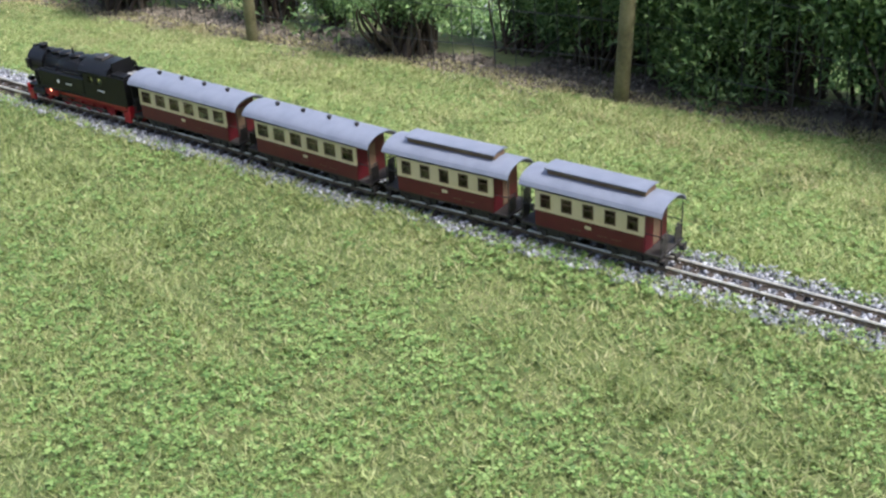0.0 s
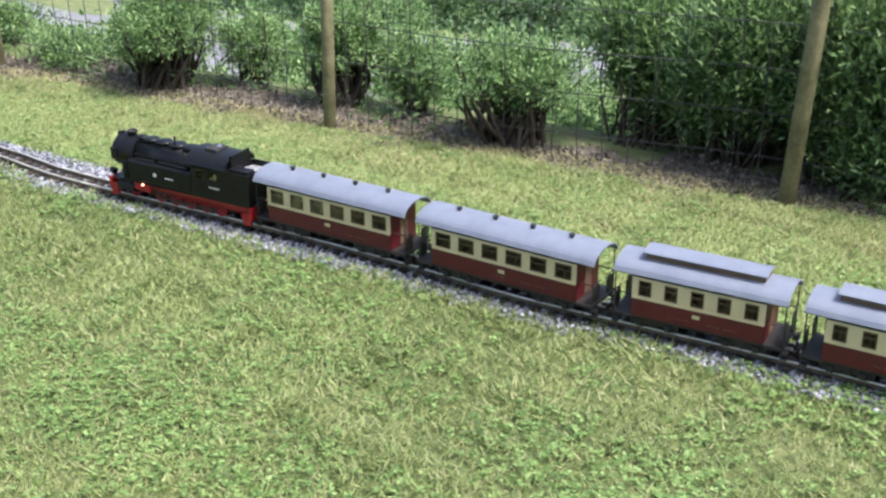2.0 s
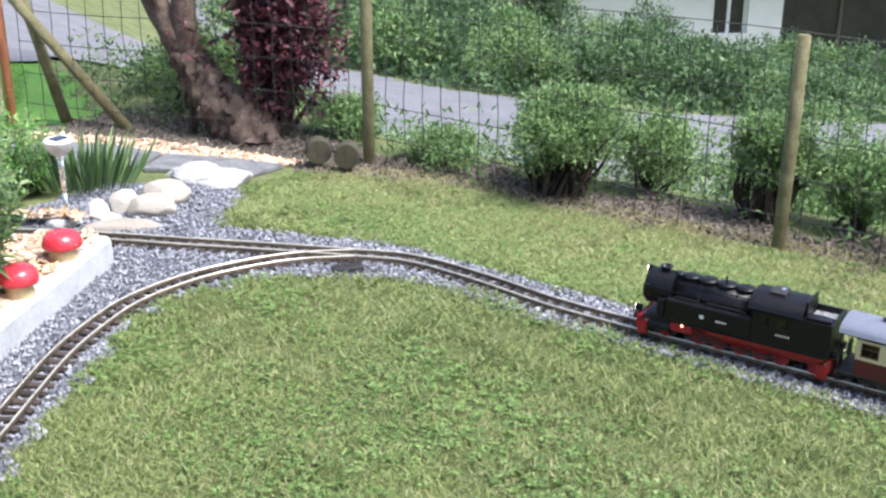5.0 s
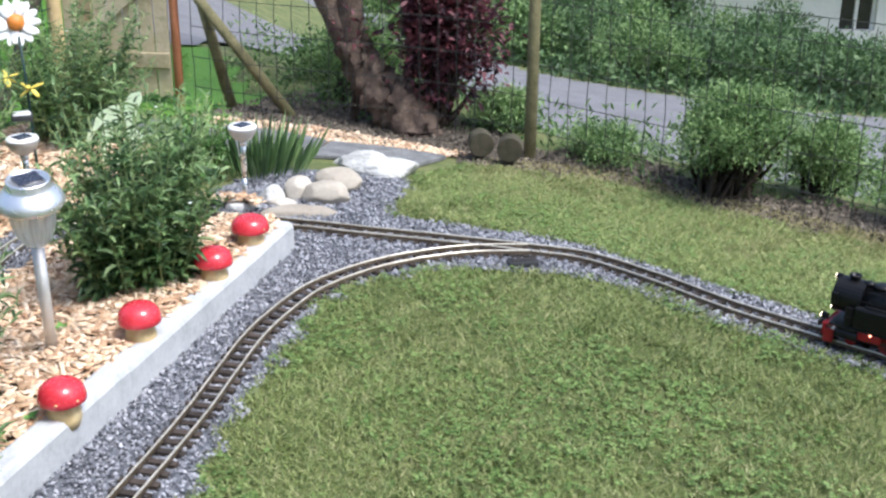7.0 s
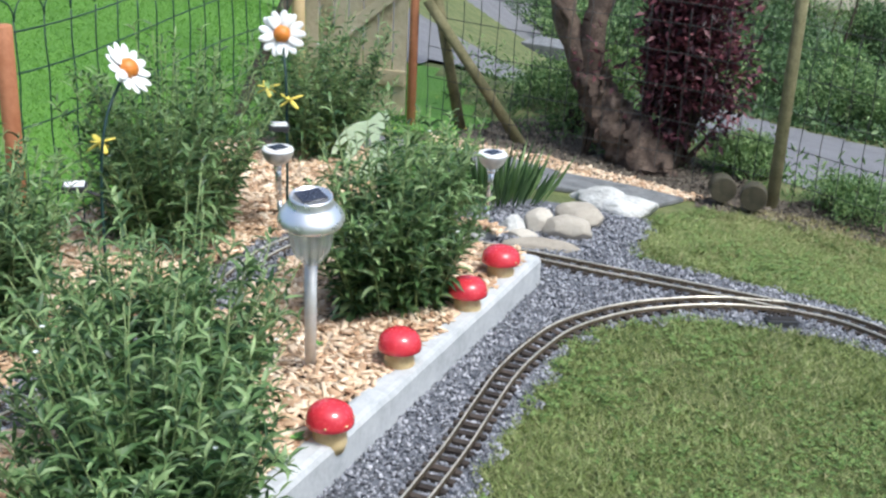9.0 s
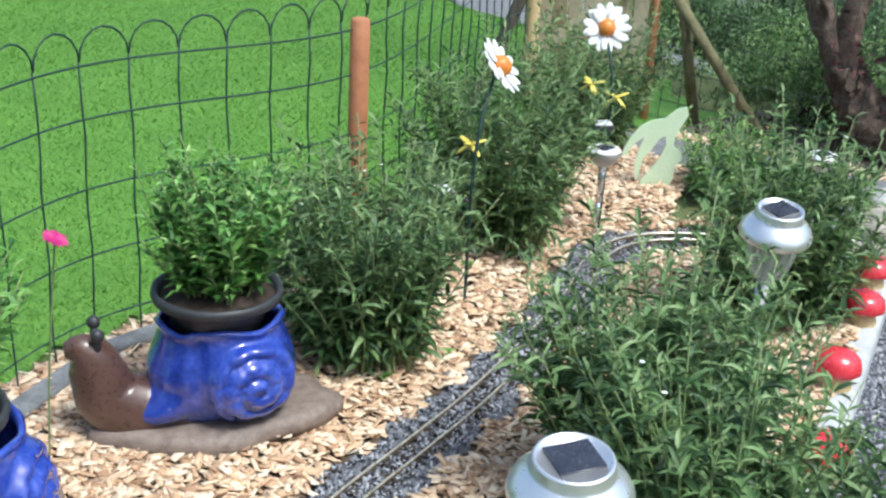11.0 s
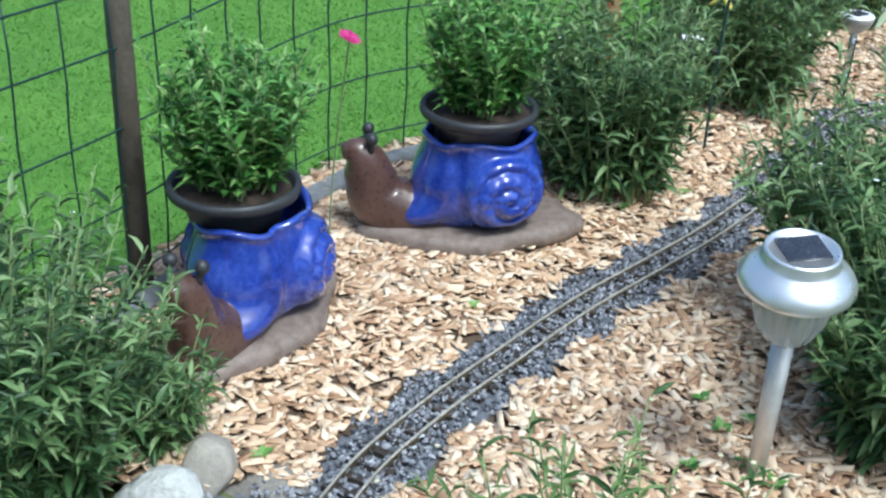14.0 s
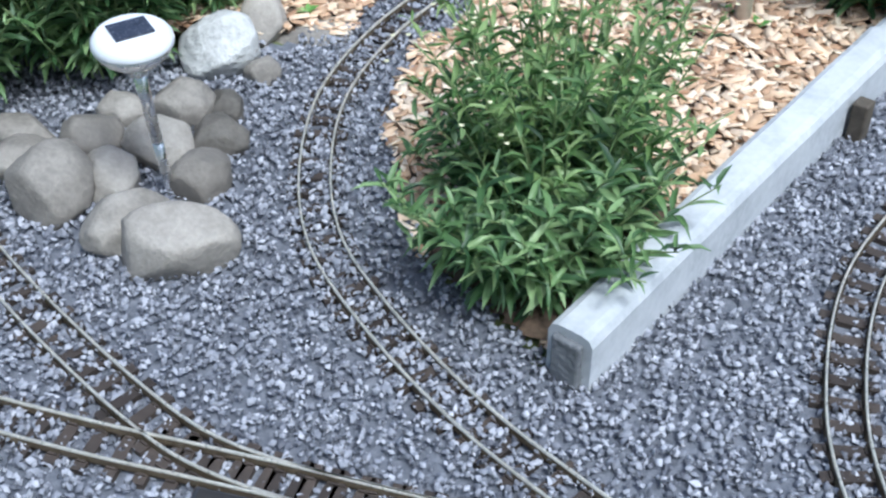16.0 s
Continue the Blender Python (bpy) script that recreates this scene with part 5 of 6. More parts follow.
def hat_lamp(x, y, z, top, r, foot, label):
    """A solar path lamp with a wide steel hat over ribbed glass."""
    ob = thing("solar_lamp", label, "lamp", (foot[0], foot[1], z), group="hatted solar lamps")
    h = top - z
    dx, dy = x - foot[0], y - foot[1]
    m = Matrix.Translation((dx, dy, h)) @ (Vector((dx, dy, h)).to_track_quat("Z", "Y").to_matrix().to_4x4())
    hat = part("hat", lathe([(r * 0.55, -0.05), (r * 0.9, -0.056), (r * 0.985, -0.06), (r * 1.0, -0.057), (r * 0.99, -0.05), (r * 0.94, -0.041), (r * 0.86, -0.033), (r * 0.76, -0.025), (r * 0.69, -0.02), (r * 0.66, -0.017), (r * 0.645, -0.003), (r * 0.625, 0.001), (r * 0.58, 0.001), (r * 0.57, -0.001), (0, -0.001)], 64), M_HAT, ob, smooth=False)
    hat.matrix_basis = m
    hat.data.shade_smooth()
    p = part("solar_panel", block(-r * 0.38, r * 0.38, -r * 0.33, r * 0.33, -0.001, 0.003, 0.0), M_PANEL, hat, "small dark square solar panel")
    p.matrix_basis = pose(0, 0, 0, 0, 0, 25)
    bm = bmesh.new()
    n, prof = 56, [(0.66, -0.056), (0.655, -0.08), (0.62, -0.105), (0.54, -0.13), (0.42, -0.15), (0.28, -0.163), (0.19, -0.168)]
    rings = [[bm.verts.new((q * r * (1 + 0.07 * (i // 2 % 2)) * math.cos(i * 2 * math.pi / n), q * r * (1 + 0.07 * (i // 2 % 2)) * math.sin(i * 2 * math.pi / n), zz)) for i in range(n)] for q, zz in prof]
    for a, b in zip(rings, rings[1:]):
        for i in range(n):
            bm.faces.new((a[i], b[i], b[(i + 1) % n], a[(i + 1) % n]))
    g = part("ribbed_glass", bm, M_LAMPGLASS, ob, "clear ribbed glass cone")
    g.matrix_basis = m
    inner = part("bulb_holder", lathe([(0, -0.105), (r * 0.12, -0.102), (r * 0.14, -0.085), (r * 0.34, -0.074), (r * 0.36, -0.06), (0, -0.06)], 24), M_WHITEPL, ob, smooth=True)
    inner.matrix_basis = m
    bm = bmesh.new()
    low = m @ Vector((0, 0, -0.166))
    rod(bm, (0, 0, -0.03), low, r * 0.17, r * 0.2, 18)
    part("stake", bm, M_STAKE, ob, "pale matt steel stake", smooth=True)
    return ob


hat_lamp(-3.455, 2.45, 0.03, 0.487, 0.087, (-3.46, 2.5), "polished steel hatted solar lamp standing in wood chips")
hat_lamp(-3.125, 3.44, 0.03, 0.517, 0.074, (-3.145, 3.51), "polished steel hatted solar lamp beside the mushrooms")


def bowl_lamp(x, y, z, top, r, foot, label, puck=False):
    """A small solar lamp: a steel bowl, or a rounded white head, with a panel on top."""
    ob = thing("solar_lamp", label, "lamp", (foot[0], foot[1], z), group="small solar lamps")
    h = top - z
    m = Matrix.Translation((x - foot[0], y - foot[1], h))
    if puck:
        b = part("bowl", lathe([(r * 0.18, -r * 0.98), (r * 0.26, -r * 0.95), (r * 0.62, -r * 0.8), (r * 0.88, -r * 0.58), (r * 0.98, -r * 0.4), (r, -r * 0.34), (r * 0.97, -r * 0.33), (0, -r * 0.33)], 40), M_STEEL, ob, "brushed steel bowl", smooth=True)
        part("rim", lathe([(r * 0.9, -r * 0.34), (r * 1.02, -r * 0.33), (r * 1.04, -r * 0.26), (r * 1.02, -r * 0.13), (r * 0.95, -r * 0.03), (r * 0.86, 0.003), (r * 0.8, 0.004), (0, 0.004)], 40), M_WHITEPL, b, "white rounded top", smooth=True)
    else:
        b = part("bowl", lathe([(r * 0.2, -r * 1.1), (r * 0.28, -r * 1.06), (r * 0.6, -r * 0.88), (r * 0.86, -r * 0.58), (r * 0.97, -r * 0.32), (r, -r * 0.2), (r * 0.99, -r * 0.1), (r * 0.94, -r * 0.02), (r * 0.88, 0), (0, 0)], 40), M_STAKE, ob, "brushed steel bowl", smooth=True)
        part("rim", lathe([(r * 0.92, -r * 0.12), (r * 1.02, -r * 0.12), (r * 1.02, -r * 0.02), (r * 0.94, 0.004), (r * 0.8, 0.004), (0, 0.004)], 40), M_WHITEPL, b, "pale top ring", smooth=True)
    b.matrix_basis = m
    p = part("solar_panel", block(-r * 0.5, r * 0.5, -r * 0.42, r * 0.42, 0.0045, 0.0075), M_PANEL, b, "dark solar panel")
    p.matrix_basis = pose(0, 0, 0, 0, 0, 55)
    bm = bmesh.new()
    low = Vector((x - foot[0], y - foot[1], h - r * (0.97 if puck else 1.09)))
    rod(bm, (0, 0, -0.02), low * 0.45, 0.0065, 0.0085, 14)
    rod(bm, low * 0.45, low, 0.0085, 0.0095, 14)
    rod(bm, low - Vector((0, 0, 0.012)), low, 0.0125, 0.0125, 14)
    part("stake", bm, M_STEEL, ob, "tapered steel stake", smooth=True)
    return ob


bowl_lamp(-4.117, 1.602, 0.0, 0.337, 0.055, (-4.158, 1.668), "small white-topped solar lamp among grey boulders", True)
bowl_lamp(-3.515, 4.44, 0.03, 0.295, 0.048, (-3.52, 4.48), "small steel solar lamp beside the rabbit figure")
bowl_lamp(-2.885, 4.63, 0.0, 0.285, 0.045, (-2.9, 4.68), "small steel solar lamp beside the path")


def daisy(x, y, z, r, n, foot, label, box, wings):
    ob = thing("daisy_ornament", label, "ornament", (foot[0], foot[1], 0.03))
    o = Vector((foot[0], foot[1], 0.03))
    c = Vector((x, y, z)) - o
    m = Matrix.Translation(c) @ Vector(n).to_track_quat("Z", "Y").to_matrix().to_4x4()
    for ring, k, lift in ((1.0, 13, 0.0), (0.86, 11, 0.006)):
        for i in range(k):
            if lift == 0.0 or i % 2 == 0:
                bm = bmesh.new()
                bmesh.ops.create_uvsphere(bm, u_segments=10, v_segments=6, radius=0.5)
                for v in bm.verts:
                    v.co = Vector((v.co.x * r * 0.68, v.co.y * r * 0.36, v.co.z * 0.006 + 0.08 * (v.co.x + 0.5) ** 2 * r))
                p = part("petal", bm, M_PETAL, ob, smooth=True)
                p.matrix_basis = m @ pose(0, 0, lift, 0, 0, 360 * i / k) @ Matrix.Translation((r * 0.66 * ring, 0, 0))
    d = part("disc", lathe([(r * 0.34, -0.004), (r * 0.36, 0.006), (r * 0.3, 0.018), (r * 0.16, 0.026), (0, 0.028)], 20), M_ORANGE, ob, "domed orange flower centre", smooth=True)
    d.matrix_basis = m
    line = smooth_line([(0, 0, -0.02), (0.0, 0.0, c.z * 0.5), (c.x * 0.25, c.y * 0.25, c.z * 0.8), tuple(c - Vector(n).normalized() * 0.01)], 0.02)
    v, f = tubes([line], [np.full(len(line), 0.0042)], 8)
    array_mesh("stem", v, f, M_WIRE, ob, "dark green metal stem", smooth=True)
    b = part("solar_box", block(-0.032, 0.032, -0.022, 0.022, -0.008, 0.01, 0.004), M_POT, ob, "black solar box on an arm")
    bo = Vector(box) - o
    b.matrix_basis = pose(*bo, 8, 0, 20)
    # White plastic paints a sky reflection onto the solar panel.
    q = part("solar_panel", block(-0.026, 0.026, -0.017, 0.017, 0.0105, 0.012), M_WHITEPL, b, "solar panel coloured white for a sky reflection")
    bm = bmesh.new()
    rod(bm, bo, (0, 0, bo.z - 0.02), 0.004, 0.004, 8)
    part("arm", bm, M_POT, ob)
    for wx, wy, wz, a in wings:
        bm = bmesh.new()
        for i in range(6):
            t = bmesh.ops.create_uvsphere(bm, u_segments=8, v_segments=5, radius=0.5)["verts"]
            bmesh.ops.transform(bm, verts=t, matrix=pose(0, 0, 0, 0, 50 * (i % 2) - 15, 60 * i + a) @ Matrix.Translation((0.021, 0, 0)) @ Matrix.Diagonal((0.046, 0.02, 0.006, 1)))
        w = part("yellow_blossom", bm, M_YELLOW, ob, "small yellow metal blossom", smooth=True)
        w.matrix_basis = Matrix.Translation(Vector((wx, wy, wz)) - o)
    return ob


daisy(-3.775, 3.98, 0.62, 0.078, (0.8, -0.12, 0.6), (-3.81, 3.86), "white metal daisy ornament with an orange centre, tilted", (-3.88, 3.85, 0.325), ((-3.825, 3.9, 0.44, 20),))
daisy(-3.55, 4.6, 0.61, 0.074, (0.3, -0.9, 0.3), (-3.51, 4.52), "white metal daisy ornament with an orange centre, facing the lawn", (-3.53, 4.5, 0.345), ((-3.575, 4.53, 0.46, 0), (-3.5, 4.52, 0.43, 30)))

# mint green rabbit board
rab = thing("rabbit_figure", "flat mint green painted wooden rabbit cut-out", "figure", (-3.355, 4.9, 0.03), 8)
OUT = [(-0.044, 0.0), (0.035, 0.0), (0.054, 0.038), (0.058, 0.085), (0.075, 0.1), (0.072, 0.118), (0.044, 0.143), (0.047, 0.171), (0.065, 0.209), (0.079, 0.237), (0.072, 0.26), (0.044, 0.253), (0.009, 0.222), (-0.026, 0.215), (-0.061, 0.196), (-0.0875, 0.162), (-0.105, 0.127), (-0.11, 0.1), (-0.096, 0.108), (-0.075, 0.142), (-0.047, 0.165), (-0.061, 0.123), (-0.068, 0.076), (-0.061, 0.028), (-0.054, 0.038), (-0.044, 0.095), (-0.023, 0.123), (0.0, 0.161), (0.017, 0.171), (0.023, 0.143), (0.009, 0.104), (-0.017, 0.066), (-0.044, 0.028)]
bm = bmesh.new()
f = bm.faces.new([bm.verts.new((x * 1.05, 0, z * 1.1)) for x, z in OUT])
ext = bmesh.ops.extrude_face_region(bm, geom=[f])
bmesh.ops.translate(bm, verts=[v for v in ext["geom"] if isinstance(v, bmesh.types.BMVert)], vec=(0, 0.008, 0))
bmesh.ops.recalc_face_normals(bm, faces=bm.faces[:])
part("board", bm, M_MINT, rab)

# pink flower by the fence
pf = thing("pink_flower", "single magenta flower on a thin stem by the fence", "flower", (-4.36, 2.72, 0.03))
v, f = tubes([smooth_line([(0, 0, 0), (0.02, 0, 0.3), (0.06, -0.02, 0.565)], 0.03)], [np.full(len(smooth_line([(0, 0, 0), (0.02, 0, 0.3), (0.06, -0.02, 0.565)], 0.03)), 0.0018)], 5)
array_mesh("stem", v, f, M_STEM, pf)
k = 16
g = np.arange(k) * 2 * np.pi / k
v, f = scatter(LEAF_V, LEAF_F, np.tile([0.06, -0.02, 0.567], (k, 1)), np.stack([np.cos(g), np.sin(g) * 0.9 - 0.1, 0.12 - 0.45 * np.cos(g)], -1), np.tile([0.4, -0.2, 0.9], (k, 1)), np.stack([rng.uniform(0.02, 0.027, k), np.full(k, 0.014), np.full(k, 0.03)], -1))
array_mesh("petals", v, f, M_PINK, pf)


# ---- snail planters ----
def snail(x, y, z, rz, label):
    ob = thing("snail_planter", label, "planter", (x, y, z), rz, "snail planters")
    bm = bmesh.new()
    n, m = 40, 5
    rows = []
    for j in range(m):
        zz, sh = [(0.0, 1.0), (0.022, 1.01), (0.036, 0.97), (0.043, 0.88), (0.045, 0.7)][j]
        row = []
        for i in range(n):
            a = 2 * math.pi * i / n
            wav = 1 + 0.05 * math.sin(5 * a + 0.6) + 0.025 * math.sin(9 * a)
            row.append(bm.verts.new((0.25 * math.cos(a) * sh * wav, 0.14 * math.sin(a) * sh * wav * (1 + 0.08 * math.cos(a)), zz)))
        rows.append(row)
    for a, b in zip(rows, rows[1:]):
        for i in range(n):
            bm.faces.new((a[i], a[(i + 1) % n], b[(i + 1) % n], b[i]))
    bm.faces.new(rows[-1]), bm.faces.new(rows[0][::-1])
    part("foot", bm, M_CLAYFOOT, ob, "wavy-edged pale clay foot", smooth=True)
    bm = bmesh.new()
    line = smooth_line([(0.07, 0, 0.03), (0.16, 0, 0.05), (0.215, 0, 0.09), (0.235, 0, 0.14), (0.25, 0, 0.18), (0.275, 0, 0.2), (0.297, 0, 0.2)], 0.006)
    u = np.linspace(0, 1, len(line))
    rad = np.interp(u, [0, 0.25, 0.45, 0.65, 0.8, 0.92, 0.98, 1], [0.085, 0.082, 0.072, 0.058, 0.05, 0.037, 0.022, 0.006])
    rad = np.convolve(np.pad(rad, 3, "edge"), np.ones(7) / 7, "valid")
    d = np.gradient(line, axis=0)
    d /= np.linalg.norm(d, axis=1)[:, None]
    rows = []
    for p, q, r in zip(line, d, rad):
        rows.append([bm.verts.new((p[0] - q[2] * r * math.sin(a), r * 0.86 * math.cos(a), p[2] + q[0] * r * math.sin(a))) for a in np.arange(24) * math.pi / 12])
    for a, b in zip(rows, rows[1:]):
        for i in range(24):
            bm.faces.new((a[i], a[(i + 1) % 24], b[(i + 1) % 24], b[i]))
    bm.faces.new(rows[-1])
    bmesh.ops.recalc_face_normals(bm, faces=bm.faces[:])
    part("body", bm, M_CLAY, ob, "dark brown glazed clay snail neck and head", smooth=True)
    for s in (-1, 1):
        bm = bmesh.new()
        rod(bm, (0.238, s * 0.022, 0.2), (0.236, s * 0.03, 0.236), 0.008, 0.007, 12)
        bmesh.ops.create_uvsphere(bm, u_segments=12, v_segments=8, radius=0.0135, matrix=Matrix.Translation((0.236, s * 0.031, 0.24)))
        part("horn", bm, M_POT, ob, "short dark horn", smooth=True)
    # open bowl of a shell: a spiral disc on each flank, a flare towards the head
    nu = 150
    height = np.array([0.04, 0.05, 0.065, 0.08, 0.095, 0.11, 0.125, 0.14, 0.155, 0.17, 0.185, 0.2, 0.215, 0.23, 0.243, 0.254, 0.262, 0.266]) * 0.88 + 0.005
    widths = np.array([0.6, 0.72, 0.83, 0.91, 0.96, 0.985, 1.0, 1.0, 0.995, 0.98, 0.955, 0.925, 0.89, 0.86, 0.84, 0.835, 0.85, 0.875])
    fine = np.linspace(0.04, 0.239, 56)
    wide = np.interp(fine, height, widths)
    nv = len(fine)
    th, zz = np.meshgrid(np.linspace(0, 2 * np.pi, nu, endpoint=False), fine, indexing="ij")
    X, Y = np.cos(th), np.sin(th)
    bx, by = X * 0.15 * wide[None], Y * 0.122 * wide[None]
    dx, dz = bx + 0.045, zz - 0.13
    ro, an = np.hypot(dx, dz), np.arctan2(dz, dx * np.sign(Y + 1e-9))
    disc = step01(-ro, -0.098, -0.08) * step01(np.abs(Y), 0.2, 0.55)
    turn = (an / (2 * np.pi) + ro / 0.036) % 1.0
    coil = np.sin(np.pi * turn) ** 0.6
    tile = np.abs(np.sin(an * 5 + np.floor(an / (2 * np.pi) + ro / 0.036) * 1.1)) ** 0.3
    push = disc * (0.02 * np.sqrt(np.clip(1 - (ro / 0.1) ** 2, 0, 1)) + 0.014 * (coil - 0.4) + 0.0075 * (tile - 0.7))
    flare = step01(X, 0.3, 0.95) * step01(-zz, -0.125, -0.045)
    crease = -0.012 * np.exp(-((bx - 0.062) / 0.016) ** 2) * step01(np.abs(Y), 0.3, 0.7)
    rim = 0.006 * np.sin(th * 5 + 0.8) * step01(zz, 0.18, 0.239)
    vx = bx + X * (push * 0.4) + 0.075 * flare - 0.005
    vy = by + np.sign(Y) * (push + crease) + Y * 0.03 * flare
    vv = np.stack([vx, vy, zz + rim], -1).reshape(-1, 3)
    i, j = np.meshgrid(np.arange(nu), np.arange(nv - 1), indexing="ij")
    q = np.stack([i * nv + j, ((i + 1) % nu) * nv + j, ((i + 1) % nu) * nv + j + 1, i * nv + j + 1], -1).reshape(-1, 4)
    sh = array_mesh("shell", vv, q, M_BLUE, ob, "cobalt blue glazed spiral shell", smooth=True)
    so = sh.modifiers.new("thickness", "SOLIDIFY")
    so.thickness = 0.011
    return ob


def potted_plant(x, y, z, r, label):
    ob = thing("potted_plant", label, "plant", (x, y, z), 0, "potted plants in the planters")
    part("pot", lathe([(0, 0.02), (r * 0.62, 0.02), (r * 0.8, 0.08), (r * 0.86, 0.095), (r, 0.097), (r * 1.02, 0.106), (r, 0.116), (r * 0.94, 0.117), (r * 0.9, 0.108), (r * 0.86, 0.09), (0, 0.09)], 40), M_POT, ob, "black plastic nursery pot", smooth=True)
    bm = lathe([(r * 0.88, 0.1)] + [(r * 0.88 * (1 - i / 9), 0.1 + 0.0012 * i) for i in range(1, 9)] + [(0, 0.111)], 36)
    for v in bm.verts:
        v.co.z += 0.005 * noise.noise(v.co * 45)
    part("earth", bm, M_EARTH, ob, "dark potting earth", smooth=True)
    p = stem_plant("", 0, 0, 0.095, 0.17, 0.29, 120, 0.05, M_POTLEAF, 0.5, 26, 0.4, "foliage", -0.3, 0.36)
    for c in list(p.children):
        c.parent = ob
        c.matrix_basis = pose(0, 0, 0.095)
    bpy.data.objects.remove(p)
    return ob


snail(-4.2, 3.14, 0.035, 212, "brown clay snail planter with cobalt blue shell on wood chips")
snail(-4.442, 2.582, 0.035, 272, "brown clay snail planter with cobalt blue shell near the fence")
potted_plant(-4.2, 3.14, 0.222, 0.127, "bushy green plant in a black pot in a snail planter")
potted_plant(-4.468, 2.567, 0.218, 0.122, "bushy green plant in a black pot in a snail planter")


# ---- the train ----
S_MAIN = np.concatenate([[0], np.cumsum(np.linalg.norm(np.diff(MAIN, axis=0), axis=1))])
FRONT_S = float(S_MAIN[np.argmin(np.hypot(MAIN[:, 0] + 1.24, MAIN[:, 1] - 3.75))])
RAIL_Z = 0.0268


def on_track(s, half):
    """Where a vehicle with bogies at s - half and s + half stands."""
    a, b = [np.array([np.interp(s + e * half, S_MAIN, MAIN[:, k]) for k in (0, 1)]) for e in (-1, 1)]
    c, d = (a + b) / 2, b - a
    z = float(ground_z(c[:1], c[1:])[0]) + RAIL_Z
    return pose(c[0], c[1], z, 0, 0, math.degrees(math.atan2(d[1], d[0])))


def wheel(parent, x, r, mat, y=0.03, spokes=True, name="wheel"):
    for sgn in (-1, 1):
        bm = bmesh.new()
        w = 0.006
        rod(bm, (x, sgn * y - w / 2, r), (x, sgn * y + w / 2, r), r, r, 24)
        if spokes:
            for f in [f for f in bm.faces if len(f.verts) > 6]:
                ins = bmesh.ops.inset_region(bm, faces=[f], thickness=r * 0.22)
                bmesh.ops.translate(bm, verts=list(f.verts), vec=(0, -0.0022 * math.copysign(1, f.calc_center_median().y - sgn * y), 0))
            for i in range(4):
                a = i * math.pi / 4
                c = Vector((math.cos(a), 0, math.sin(a))) * r * 0.85
                rod(bm, Vector((x, sgn * y, r)) - c, Vector((x, sgn * y, r)) + c, r * 0.09, None, 6)
        part(name, bm, mat, parent)


def bogie(parent, x, name="bogie", axle=0.032):
    bm = bmesh.new()
    for sgn in (-1, 1):
        cube(bm, x - axle - 0.022, x + axle + 0.022, sgn * 0.038 - 0.003, sgn * 0.038 + 0.003, 0.012, 0.024, 0.001)
        for e in (-1, 1):
            cube(bm, x + e * axle - 0.007, x + e * axle + 0.007, sgn * 0.042 - 0.003, sgn * 0.042 + 0.003, 0.007, 0.022, 0.001)
        cube(bm, x - 0.01, x + 0.01, sgn * 0.041 - 0.003, sgn * 0.041 + 0.003, 0.01, 0.03, 0.001)
    cube(bm, x - 0.012, x + 0.012, -0.038, 0.038, 0.014, 0.034)
    b = part(name, bm, M_DARK, parent, "dark bogie frame")
    for e in (-1, 1):
        wheel(b, x + e * axle, 0.0155, M_DARK, 0.027, False)


def arc_roof(x0, x1, half, z0, rise, thick, over=0.004, seg=14):
    bm = bmesh.new()
    rows = []
    for x in (x0, x1):
        top, low = [], []
        for i in range(seg + 1):
            u = -1 + 2 * i / seg
            y = u * (half + over)
            z = z0 + rise * math.sqrt(max(0, 1 - (u * 0.985) ** 2)) ** 0.9
            top.append(bm.verts.new((x, y, z + thick))), low.append(bm.verts.new((x, y * 0.97, z)))
        rows.append((top, low))
    (t0, l0), (t1, l1) = rows
    for i in range(seg):
        bm.faces.new((t0[i], t0[i + 1], t1[i + 1], t1[i]))
        bm.faces.new((l0[i + 1], l0[i], l1[i], l1[i + 1]))
        bm.faces.new((l0[i], l0[i + 1], t0[i + 1], t0[i]))
        bm.faces.new((t1[i], t1[i + 1], l1[i + 1], l1[i]))
    bm.faces.new((t0[0], t1[0], l1[0], l0[0])), bm.faces.new((l0[-1], l1[-1], t1[-1], t0[-1]))
    bmesh.ops.recalc_face_normals(bm, faces=bm.faces[:])
    return bm


def side_wall(x0, x1, z0, z1, y, holes, thick=0.003):
    bm = wall_with_holes(x0, x1, z0, z1, holes, thick)
    bmesh.ops.translate(bm, verts=bm.verts[:], vec=(0, y, 0))
    return bm


